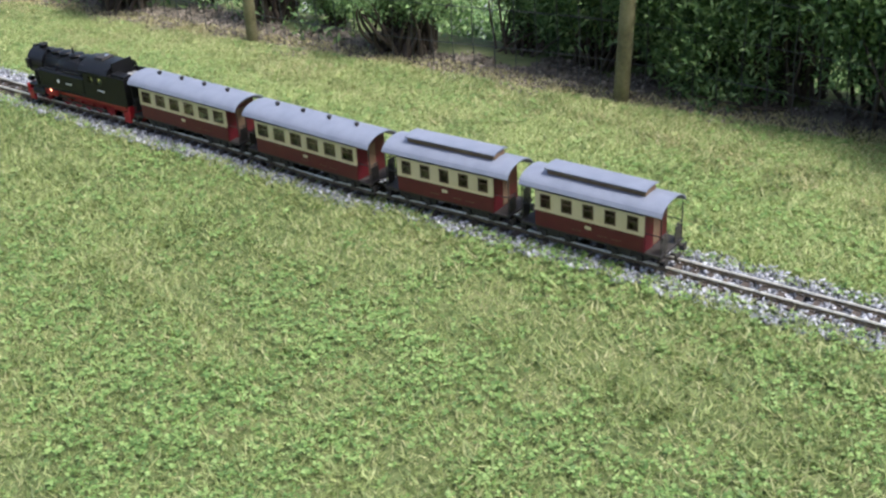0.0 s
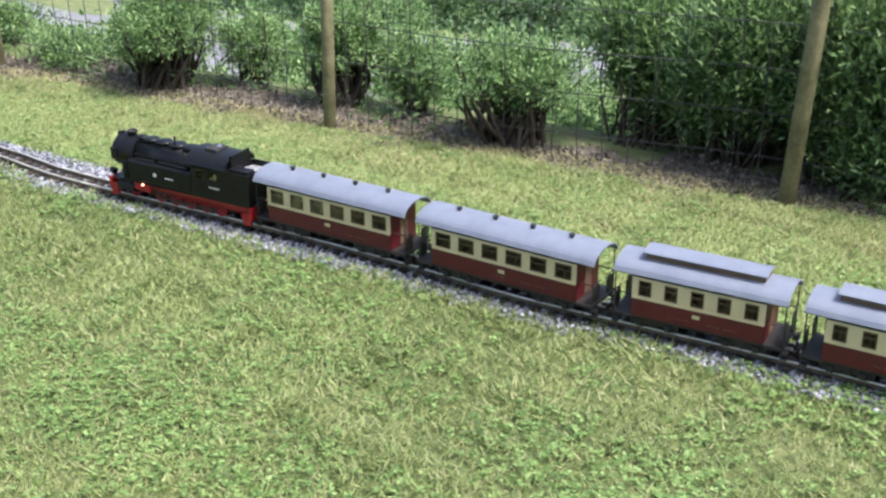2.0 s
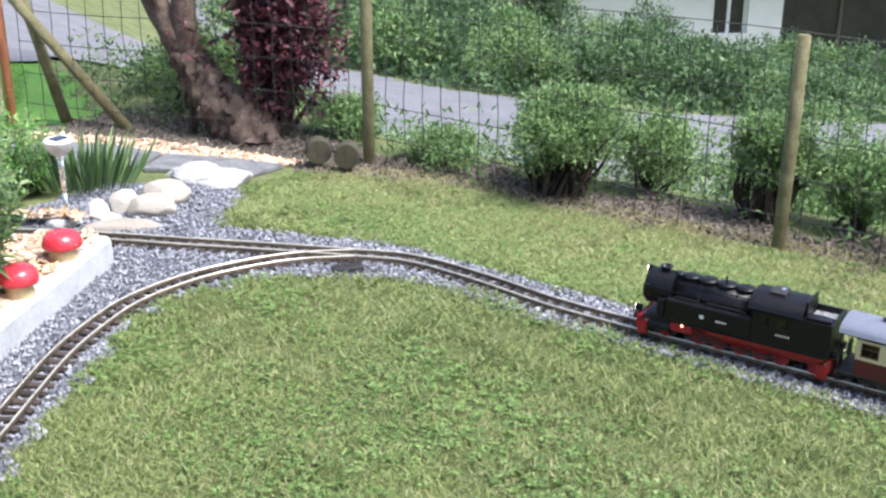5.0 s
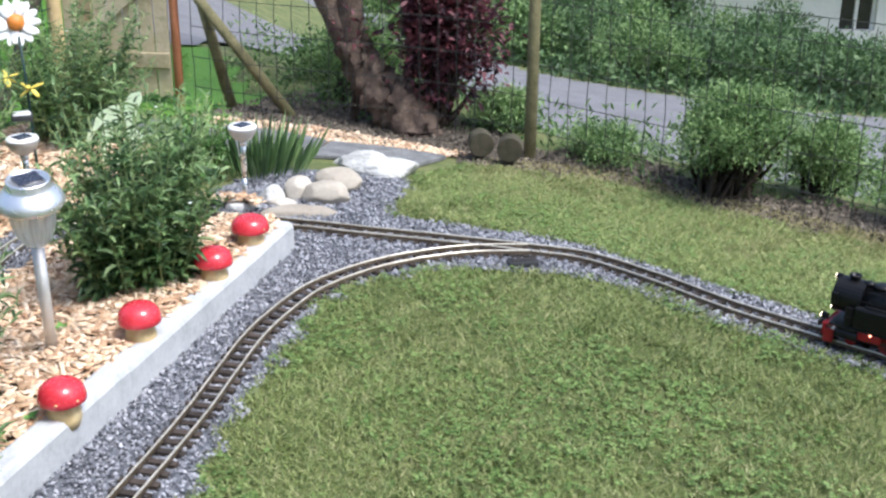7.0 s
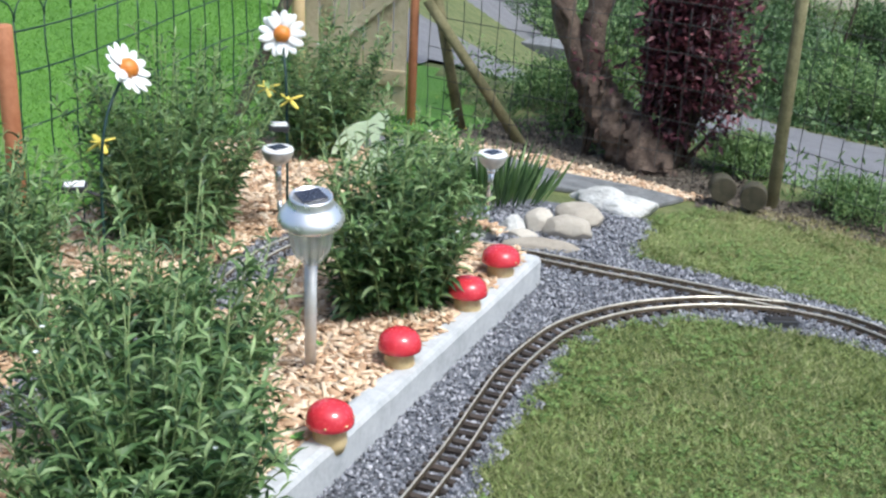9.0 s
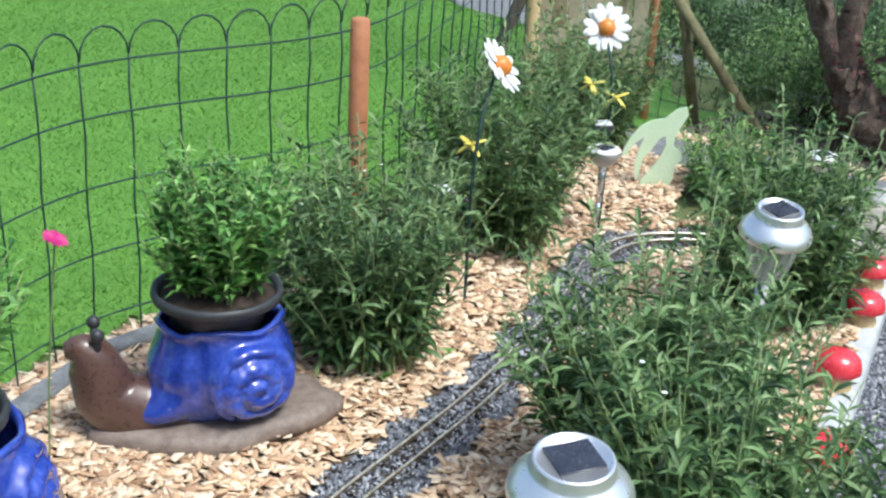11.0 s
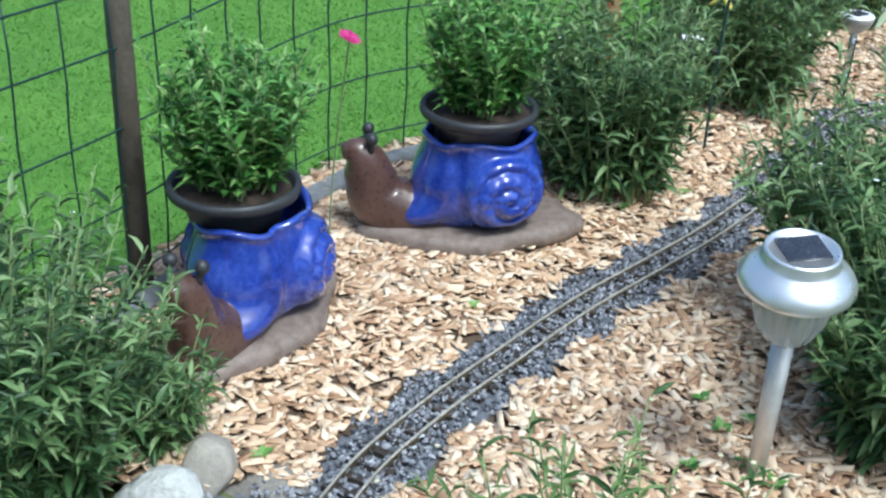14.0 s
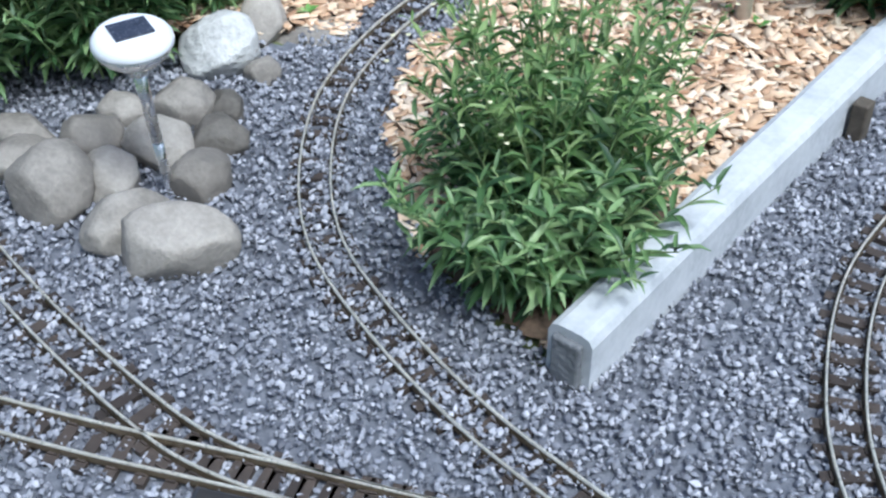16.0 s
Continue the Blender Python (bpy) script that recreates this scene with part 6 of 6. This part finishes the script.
def coach(m, label, half=0.184, windows=6, clerestory=False):
    ob = thing("passenger_coach", label, "train coach", group="coaches of the train")
    ob.matrix_basis = m
    w = 0.055
    zf, zm, zt = 0.036, 0.078, 0.124
    pitch = 2 * half / windows
    ww = pitch * (0.66 if not clerestory else 0.5)
    holes = [(-half + pitch * (i + 0.5) - ww / 2, -half + pitch * (i + 0.5) + ww / 2, 0.084, 0.119) for i in range(windows)]
    for sgn in (-1, 1):
        y = w - 0.003 if sgn > 0 else -w
        part("lower_panel", block(-half, half, y, y + 0.003, zf, zm, 0.0005), M_MAROON, ob, "maroon lower side panel")
        up = part("upper_panel", side_wall(-half, half, zm, zt, y, holes), M_CREAM, ob, "cream upper side panel with window openings")
        part("waist_rail", block(-half, half, y - 0.0012 if sgn < 0 else y + 0.003, y if sgn < 0 else y + 0.0042, zm - 0.002, zm + 0.002), M_CREAM, ob)
        for x0, x1, z0, z1 in holes:
            pane = part("window_pane", block(x0, x1, sgn * (w - 0.0022) - 0.0004, sgn * (w - 0.0022) + 0.0004, z0, z1), M_WINDOW, up, "tinted window pane")
            bm = bmesh.new()
            for a, b, c, d in ((x0, x1, z0, z0 + 0.002), (x0, x1, z1 - 0.002, z1), (x0, x0 + 0.002, z0, z1), (x1 - 0.002, x1, z0, z1), (x0, x1, (z0 * 0.4 + z1 * 0.6), (z0 * 0.4 + z1 * 0.6) + 0.0014)):
                cube(bm, a, b, sgn * w - 0.0012, sgn * w + 0.0008, c, d)
            part("window_frame", bm, M_SEAT, up, "brown window frame")
        bm = bmesh.new()
        for i in range(11):
            x = -half * 0.6 + i * 0.009 + (0.03 if i > 6 else 0)
            if i not in (3, 7):
                cube(bm, x, x + 0.005, sgn * (w + 0.0003) - 0.0003, sgn * (w + 0.0003) + 0.0003, 0.049, 0.0506)
        part("lettering", bm, M_SEAT, ob, "row of small faint marks")
        part("crest", block(-0.008, 0.008, min(sgn * w, sgn * (w + 0.0008)), max(sgn * w, sgn * (w + 0.0008)), 0.058, 0.066), M_CREAM, ob, "small cream badge")
    for e in (-1, 1):
        part("end_wall", block(e * half - 0.0015, e * half + 0.0015, -w + 0.003, w - 0.003, zf, zt + 0.012, 0.0), M_MAROON, ob, "maroon end wall")
        part("end_door", block(e * (half + 0.0015) - 0.001, e * (half + 0.0015) + 0.001, -0.015, 0.015, zf + 0.004, 0.118, 0.0004), M_SEAT, ob)
        part("platform", block(min(e * half, e * (half + 0.042)), max(e * half, e * (half + 0.042)), -w, w, 0.03, zf), M_DARK, ob, "open end platform")
        xo = e * (half + 0.039)
        for sgn in (-1, 1):
            bm = bmesh.new()
            for y in (0.03, 0.05):
                rod(bm, (xo, sgn * y, zf), (xo, sgn * y, 0.082), 0.0014, None, 6)
            for z in (0.062, 0.082):
                rod(bm, (xo, sgn * 0.016, z), (xo, sgn * 0.05, z), 0.0014, None, 6)
            rod(bm, (xo, sgn * 0.05, 0.08), (xo, sgn * 0.05, 0.13), 0.0014, None, 6)
            rod(bm, (xo, sgn * 0.05, 0.082), (e * half, sgn * 0.05, 0.082), 0.0013, None, 6)
            part("railing", bm, M_DARK, ob, "dark platform railing")
        part("gate_panel", block(xo - 0.001, xo + 0.001, -0.045, -0.018, 0.04, 0.076), M_DARK, ob), part("gate_panel", block(xo - 0.001, xo + 0.001, 0.018, 0.045, 0.04, 0.076), M_DARK, ob)
        for sgn in (-1, 1):
            bm = bmesh.new()
            cube(bm, xo - 0.012, xo + 0.002, sgn * 0.048 - 0.008, sgn * 0.048 + 0.008, 0.012, 0.015), cube(bm, xo - 0.012, xo + 0.002, sgn * 0.045 - 0.008, sgn * 0.045 + 0.008, 0.022, 0.025)
            cube(bm, xo - 0.0125, xo - 0.0115, sgn * 0.046 - 0.008, sgn * 0.046 + 0.008, 0.012, 0.03)
            part("footboard", bm, M_DARK, ob)
        bm = bmesh.new()
        rod(bm, (xo, 0, 0.02), (e * (half + 0.058), 0, 0.02), 0.004, 0.004, 8)
        cube(bm, e * (half + 0.056) - 0.003, e * (half + 0.056) + 0.003, -0.013, 0.013, 0.014, 0.026, 0.002)
        part("coupler", bm, M_DARK, ob, "dark hook coupler")
    part("floor", block(-half, half, -w + 0.003, w - 0.003, 0.03, 0.0355), M_DARK, ob)
    for i in range(windows):
        x = -half + pitch * (i + 0.5)
        bm = bmesh.new()
        for sgn in (-1, 1):
            cube(bm, x - 0.012, x + 0.012, sgn * 0.03 - 0.016, sgn * 0.03 + 0.016, 0.0355, 0.062, 0.002)
            cube(bm, x - 0.003, x + 0.003, sgn * 0.03 - 0.016, sgn * 0.03 + 0.016, 0.06, 0.098, 0.002)
        part("seat", bm, M_SEAT, ob, "brown bench seat inside")
    part("roof", arc_roof(-half - 0.043, half + 0.043, w, zt - 0.002, 0.033, 0.003, seg=22), M_ROOF, ob, "rounded blue-grey roof", smooth=False)
    if clerestory:
        part("clerestory", arc_roof(-half * 0.93, half * 0.93, 0.026, zt + 0.043, 0.006, 0.003), M_ROOF, ob, "raised clerestory roof")
        part("clerestory_wall", block(-half * 0.9, half * 0.9, -0.023, 0.023, zt + 0.02, zt + 0.043), M_SEAT, ob)
    else:
        for i in range(4):
            v = part("roof_vent", lathe([(0.0045, 0), (0.0045, 0.005), (0.0065, 0.006), (0.0065, 0.01), (0, 0.011)], 12), M_DARK, ob, "small dark roof vent")
            v.matrix_basis = pose(half * (-0.78 + 0.52 * i), 0.0, zt + 0.033)
    for e in (-1, 1):
        bogie(ob, e * half * 0.66)
    part("brake_gear", block(-half * 0.35, half * 0.35, -0.012, 0.012, 0.016, 0.03, 0.003), M_DARK, ob)
    return ob


def locomotive(m, label):
    ob = thing("steam_locomotive", label, "locomotive")
    ob.matrix_basis = m @ Matrix.Diagonal((1.13, 1.06, 1.06, 1))

    def smoothpart(name, bm, mat, lab="", parent=ob):
        return part(name, bm, mat, parent, lab, smooth=False)

    smoothpart("frame", block(-0.19, 0.185, -0.03, 0.03, 0.022, 0.05, 0.002), M_LOCORED, "red main frame")
    smoothpart("running_board", block(-0.2, 0.2, -0.054, 0.054, 0.05, 0.054, 0.001), M_BLACK)
    for sgn in (-1, 1):
        smoothpart("valance", block(-0.2, 0.05, sgn * 0.051 - 0.0015, sgn * 0.051 + 0.0015, 0.044, 0.05), M_LOCORED, "red running board edge")
    bm = bmesh.new()
    rod(bm, (-0.05, 0, 0.11), (0.145, 0, 0.11), 0.0385, None, 28)
    b = smoothpart("boiler", bm, M_BLACK, "black boiler barrel")
    b.data.shade_smooth()
    for x in (-0.02, 0.03, 0.08, 0.125):
        bm = bmesh.new()
        rod(bm, (x - 0.0015, 0, 0.108), (x + 0.0015, 0, 0.108), 0.0395, None, 28)
        part("boiler_band", bm, M_BLACK, b)
    bm = bmesh.new()
    rod(bm, (0.142, 0, 0.112), (0.205, 0, 0.112), 0.042, None, 28)
    sb = smoothpart("smokebox", bm, M_BLACK, "black smokebox")
    bm = bmesh.new()
    rod(bm, (0.2, 0, 0.108), (0.207, 0, 0.108), 0.033, 0.026, 24)
    part("smokebox_door", bm, M_BLACK, sb, "round black smokebox door")
    bm = bmesh.new()
    for z in (0.096, 0.12):
        cube(bm, 0.205, 0.209, -0.03, 0.012, z - 0.0015, z + 0.0015)
    part("hinge", bm, M_BLACK, sb)
    part("number_plate", block(0.2075, 0.209, -0.02, 0.02, 0.082, 0.089), M_BLACK, sb, "dark plate with pale bars")
    bm = bmesh.new()
    for i in range(6):
        cube(bm, 0.2091, 0.2096, -0.017 + i * 0.006, -0.0135 + i * 0.006, 0.0835, 0.0875)
    part("plate_bars", bm, M_PLATE, sb)
    ch = part("chimney", lathe([(0.014, 0), (0.0115, 0.006), (0.011, 0.016), (0.0135, 0.018), (0.0135, 0.022), (0.0095, 0.022), (0.009, 0.012), (0, 0.012)], 20), M_BLACK, ob, "short black chimney", smooth=True)
    ch.matrix_basis = pose(0.172, 0, 0.143)
    for x, r, h in ((0.14, 0.012, 0.018), (0.112, 0.019, 0.018), (0.074, 0.021, 0.018), (0.032, 0.021, 0.018), (-0.01, 0.02, 0.018)):
        d = part("dome", lathe([(r * 1.15, 0), (r, 0.004), (r * 0.98, h * 0.6), (r * 1.08, h * 0.66), (r * 1.02, h * 0.86), (r * 0.6, h), (0, h * 1.03)], 20), M_BLACK, ob, "flat-topped black dome", smooth=True)
        d.matrix_basis = pose(x, 0, 0.139)
    bm = bmesh.new()
    rod(bm, (0.03, 0.012, 0.15), (0.03, 0.012, 0.172), 0.002, None, 8), rod(bm, (0.03, 0.012, 0.172), (0.03, 0.012, 0.176), 0.003, None, 8)
    part("whistle", bm, M_BLACK, ob)
    bm = bmesh.new()
    cube(bm, 0.178, 0.198, -0.012, 0.012, 0.144, 0.152, 0.003)
    for sgn in (-1, 1):
        rod(bm, (0.13, sgn * 0.03, 0.142), (-0.05, sgn * 0.03, 0.142), 0.0013, None, 6)
        rod(bm, (0.15, sgn * 0.039, 0.12), (-0.05, sgn * 0.039, 0.12), 0.0013, None, 6)
        rod(bm, (0.0, sgn * 0.02, 0.147), (0.0, sgn * 0.043, 0.11), 0.0018, None, 6)
        rod(bm, (0.08, sgn * 0.02, 0.147), (0.08, sgn * 0.043, 0.11), 0.0018, None, 6)
    part("piping", bm, M_BLACK, ob, "black boiler pipes and handrails")
    for sgn in (-1, 1):
        part("air_pump", rod(rod(bmesh.new(), (0.16, sgn * 0.047, 0.056), (0.16, sgn * 0.047, 0.1), 0.009, None, 12), (0.16, sgn * 0.047, 0.075), (0.16, sgn * 0.047, 0.08), 0.0115, None, 12), M_BLACK, ob, "black air pump beside the smokebox")
        bm = bmesh.new()
        cube(bm, -0.03, 0.06, sgn * 0.043 - 0.006, sgn * 0.043 + 0.006, 0.109, 0.116, 0.002), cube(bm, 0.075, 0.13, sgn * 0.043 - 0.006, sgn * 0.043 + 0.006, 0.109, 0.114, 0.002)
        part("tank_lid", bm, M_BLACK, ob, "raised black filler lids on the tank")
        part("deflector", block(0.19, 0.205, min(sgn * 0.04, sgn * 0.048), max(sgn * 0.04, sgn * 0.048), 0.098, 0.128, 0.002), M_BLACK, ob, "small dark box beside the smokebox door")
    for sgn in (-1, 1):
        y0, y1 = sorted((sgn * 0.026, sgn * 0.055))
        t = smoothpart("side_tank", block(-0.045, 0.15, y0, y1, 0.054, 0.109, 0.006), M_BLACK, "long black side tank")
        part("plate", block(0.06, 0.069, min(sgn * 0.055, sgn * 0.0558), max(sgn * 0.055, sgn * 0.0558), 0.078, 0.087), M_PLATE, t, "small white enamel plate")
        bm = bmesh.new()
        for i in range(5):
            cube(bm, 0.01 + i * 0.005, 0.013 + i * 0.005, sgn * 0.0552 - 0.0003, sgn * 0.0552 + 0.0003, 0.078, 0.082)
        part("lettering", bm, M_PLATE, t, "row of small pale bars")
        rb = bmesh.new()
        for i in range(14):
            bmesh.ops.create_icosphere(rb, subdivisions=1, radius=0.0009, matrix=Matrix.Translation((-0.07 + i * 0.015, sgn * 0.055, 0.102)))
        part("rivets", rb, M_BLACK, t)
        bm = bmesh.new()
        rod(bm, (0.135, sgn * 0.044, 0.034), (0.185, sgn * 0.044, 0.034), 0.0135, None, 18)
        cube(bm, 0.14, 0.18, sgn * 0.044 - 0.011, sgn * 0.044 + 0.011, 0.044, 0.052, 0.002)
        part("cylinder_guard", block(0.085, 0.135, min(sgn * 0.046, sgn * 0.053), max(sgn * 0.046, sgn * 0.053), 0.03, 0.05, 0.002), M_LOCORED, ob, "red bracket behind the cylinder")
        cy = smoothpart("cylinder", bm, M_BLACK, "black steam cylinder")
        bm = bmesh.new()
        rod(bm, (0.135, sgn * 0.043, 0.03), (0.06, sgn * 0.043, 0.026), 0.0017, None, 6)
        cube(bm, -0.105, 0.075, sgn * 0.041 - 0.001, sgn * 0.041 + 0.001, 0.016, 0.021)
        cube(bm, 0.02, 0.1, sgn * 0.044 - 0.001, sgn * 0.044 + 0.001, 0.031, 0.034)
        part("coupling_rod", bm, M_DARK, ob, "dark rods across the wheels")
        sp = part("marker_lamp", block(0.105, 0.109, min(sgn * 0.0525, sgn * 0.055), max(sgn * 0.0525, sgn * 0.055), 0.046, 0.05), M_SPARK, ob, "tiny lit red marker")
    # cab with windows, roof and hatch
    holes = [(-0.082, -0.064, 0.1, 0.121), (-0.12, -0.1, 0.1, 0.121)]
    for sgn in (-1, 1):
        y = 0.052 if sgn > 0 else -0.055
        w = smoothpart("cab_side", side_wall(-0.142, -0.045, 0.054, 0.128, y, holes), M_BLACK, "black cab side with two windows")
        for x0, x1, z0, z1 in holes:
            part("cab_window", block(x0, x1, y + 0.001, y + 0.002, z0, z1), M_WINDOW, w)
        bm = bmesh.new()
        for i in range(5):
            cube(bm, -0.125 + i * 0.006, -0.1215 + i * 0.006, sgn * 0.0553 - 0.0004, sgn * 0.0553 + 0.0004, 0.081, 0.085)
        part("lettering", bm, M_PLATE, w, "row of pale bars")
    for x in (-0.142, -0.048):
        smoothpart("cab_end", block(x, x + 0.003, -0.052, 0.052, 0.054, 0.15, 0.0), M_BLACK)
    r = smoothpart("cab_roof", arc_roof(-0.148, -0.034, 0.055, 0.124, 0.036, 0.003, seg=24), M_BLACK, "rounded black cab roof")
    part("roof_hatch", block(-0.1, -0.066, -0.022, 0.022, 0.158, 0.168, 0.002), M_DARK, r, "raised roof ventilator")
    part("hatch_lid", block(-0.092, -0.084, -0.012, 0.0, 0.168, 0.1692), M_STEEL, r, "pale reflecting hatch lid")
    bk = bmesh.new()
    for a, b, c, d in ((-0.21, -0.142, -0.055, -0.05), (-0.21, -0.142, 0.05, 0.055), (-0.21, -0.203, -0.05, 0.05), (-0.148, -0.142, -0.05, 0.05)):
        cube(bk, a, b, c, d, 0.054, 0.132)
    cube(bk, -0.207, -0.145, -0.052, 0.052, 0.054, 0.06)
    bunker = smoothpart("bunker", bk, M_BLACK, "black rear bunker")
    part("bunker_back", block(-0.152, -0.147, -0.036, 0.036, 0.132, 0.166, 0.001), M_BLACK, bunker, "raised dark coal board behind the cab")
    part("toolbox", block(-0.205, -0.152, 0.02, 0.048, 0.126, 0.139, 0.002), M_BLACK, bunker)
    bm = bmesh.new()
    bmesh.ops.create_grid(bm, x_segments=14, y_segments=20, size=0.5)
    for v in bm.verts:
        v.co = Vector((-0.176 + v.co.x * 0.05, v.co.y * 0.098, 0.118 + 0.004 * (0.25 - v.co.y ** 2) * 4 + 0.006 * noise.noise(v.co * 14)))
    part("load", bm, M_COAL, bunker, "pale ashy load in the bunker")
    for e, xb in ((1, 0.214), (-1, -0.212)):
        beam = smoothpart("buffer_beam", block(min(xb, xb - e * 0.007), max(xb, xb - e * 0.007), -0.054, 0.054, 0.02, 0.05, 0.002), M_LOCORED, "red buffer beam")
        for sgn in (-1, 1):
            part("step_bracket", block(min(xb - e * 0.004, xb - e * 0.026), max(xb - e * 0.004, xb - e * 0.026), sgn * 0.049 - 0.004, sgn * 0.049 + 0.004, 0.004, 0.036, 0.001), M_LOCORED, beam, "red step bracket")
        bm = bmesh.new()
        rod(bm, (xb, 0, 0.026), (xb + e * 0.02, 0, 0.026), 0.005, 0.005, 10)
        cube(bm, xb + e * 0.02 - 0.003, xb + e * 0.02 + 0.003, -0.015, 0.015, 0.019, 0.033, 0.002)
        part("coupler", bm, M_DARK, beam)
        bm = bmesh.new()
        vs = [bm.verts.new(p) for p in ((xb + e * 0.002, -0.048, 0.024), (xb + e * 0.002, 0.048, 0.024), (xb + e * 0.014, 0.03, 0.004), (xb + e * 0.014, -0.03, 0.004))]
        bm.faces.new(vs)
        bmesh.ops.solidify(bm, geom=bm.faces[:], thickness=0.003)
        part("snow_plough", bm, M_LOCORED, beam, "slanting red guard plate")
        for sgn in (-1, 1):
            bm = bmesh.new()
            rod(bm, (xb - e * 0.002, sgn * 0.03, 0.058), (xb + e * 0.01, sgn * 0.03, 0.058), 0.0085, 0.008, 16)
            lamp = part("headlamp", bm, M_BLACK, beam, "round black lamp housing")
            bm = bmesh.new()
            rod(bm, (xb + e * 0.0098, sgn * 0.03, 0.058), (xb + e * 0.0115, sgn * 0.03, 0.058), 0.0065, 0.006, 16)
            part("lens", bm, M_HEADLAMP if e > 0 else M_PLATE, ob, "bright lit lamp lens" if e > 0 else "pale lamp lens")
    bm = bmesh.new()
    rod(bm, (0.2, 0, 0.15), (0.212, 0, 0.15), 0.0085, 0.008, 16)
    top = part("headlamp", bm, M_BLACK, ob, "round black lamp housing")
    bm = bmesh.new()
    rod(bm, (0.2118, 0, 0.15), (0.2135, 0, 0.15), 0.0065, 0.006, 16)
    part("lens", bm, M_HEADLAMP, top, "bright lit lamp lens")
    for x in (-0.105, -0.06, -0.015, 0.03, 0.075):
        wheel(ob, x, 0.0185, M_LOCORED, 0.027)
    for x in (-0.175, 0.155):
        wheel(ob, x, 0.0125, M_LOCORED, 0.027)
    smoothpart("front_platform", block(0.18, 0.212, -0.05, 0.05, 0.046, 0.05, 0.001), M_LOCORED, "red front platform")
    return ob


pos = FRONT_S - 0.235
locomotive(on_track(pos, 0.09), "black steam tank locomotive with red frame and wheels on the track")
pos -= 0.235 + 0.245
coach(on_track(pos, 0.125), "maroon and cream passenger coach with rounded grey roof behind the locomotive")
pos -= 0.49
coach(on_track(pos, 0.125), "maroon and cream passenger coach with rounded grey roof in mid train")
pos -= 0.245 + 0.2
coach(on_track(pos, 0.1), "short maroon and cream coach with a raised clerestory roof", 0.14, 5, True)
pos -= 0.4
coach(on_track(pos, 0.1), "short maroon and cream clerestory coach at the train's end", 0.14, 5, True)

# point motor and points
box = thing("point_motor", "black box of the point motor beside the turnout", "switch", (-2.01, 4.2, 0.008), 12)
part("case", block(-0.045, 0.045, -0.017, 0.017, 0, 0.018, 0.004), M_POT, box)
part("lid", block(-0.036, 0.036, -0.012, 0.012, 0.018, 0.021, 0.001), M_DARK, box)
part("throw_rod", block(-0.006, 0.006, 0.017, 0.06, 0.003, 0.007), M_DARK, box)
box = thing("point_motor", "black box of the point motor beside the turnout", "switch", (-3.74, 1.17, 0.008), 10)
part("case", block(-0.04, 0.04, -0.017, 0.017, 0, 0.018, 0.004), M_POT, box)
part("lid", block(-0.032, 0.032, -0.012, 0.012, 0.018, 0.021, 0.001), M_DARK, box)
stop = thing("buffer_stop", "brown buffer stop with a white plate at the siding's end", "buffer", (-4.5, 1.53, 0.02), -31)
part("beam", block(-0.014, 0.0, -0.06, 0.06, 0.02, 0.045, 0.002), M_SEAT, stop)
part("plate", block(0.0, 0.003, 0.0, 0.028, 0.024, 0.04), M_PLATE, stop, "white plate")
for sgn in (-1, 1):
    part("strut", block(-0.012, 0.03, sgn * 0.025 - 0.004, sgn * 0.025 + 0.004, 0.0, 0.03, 0.002), M_DARK, stop)


# ---- pieces of the railway ----
track(MAIN, "garden railway main line, brass rails on dark sleepers")
track(CURVE, "curved branch line, brass rails on dark sleepers")
track(SIDING, "siding track, brass rails on dark sleepers")
track(FRONT, "front track joining the siding, brass rails on dark sleepers")
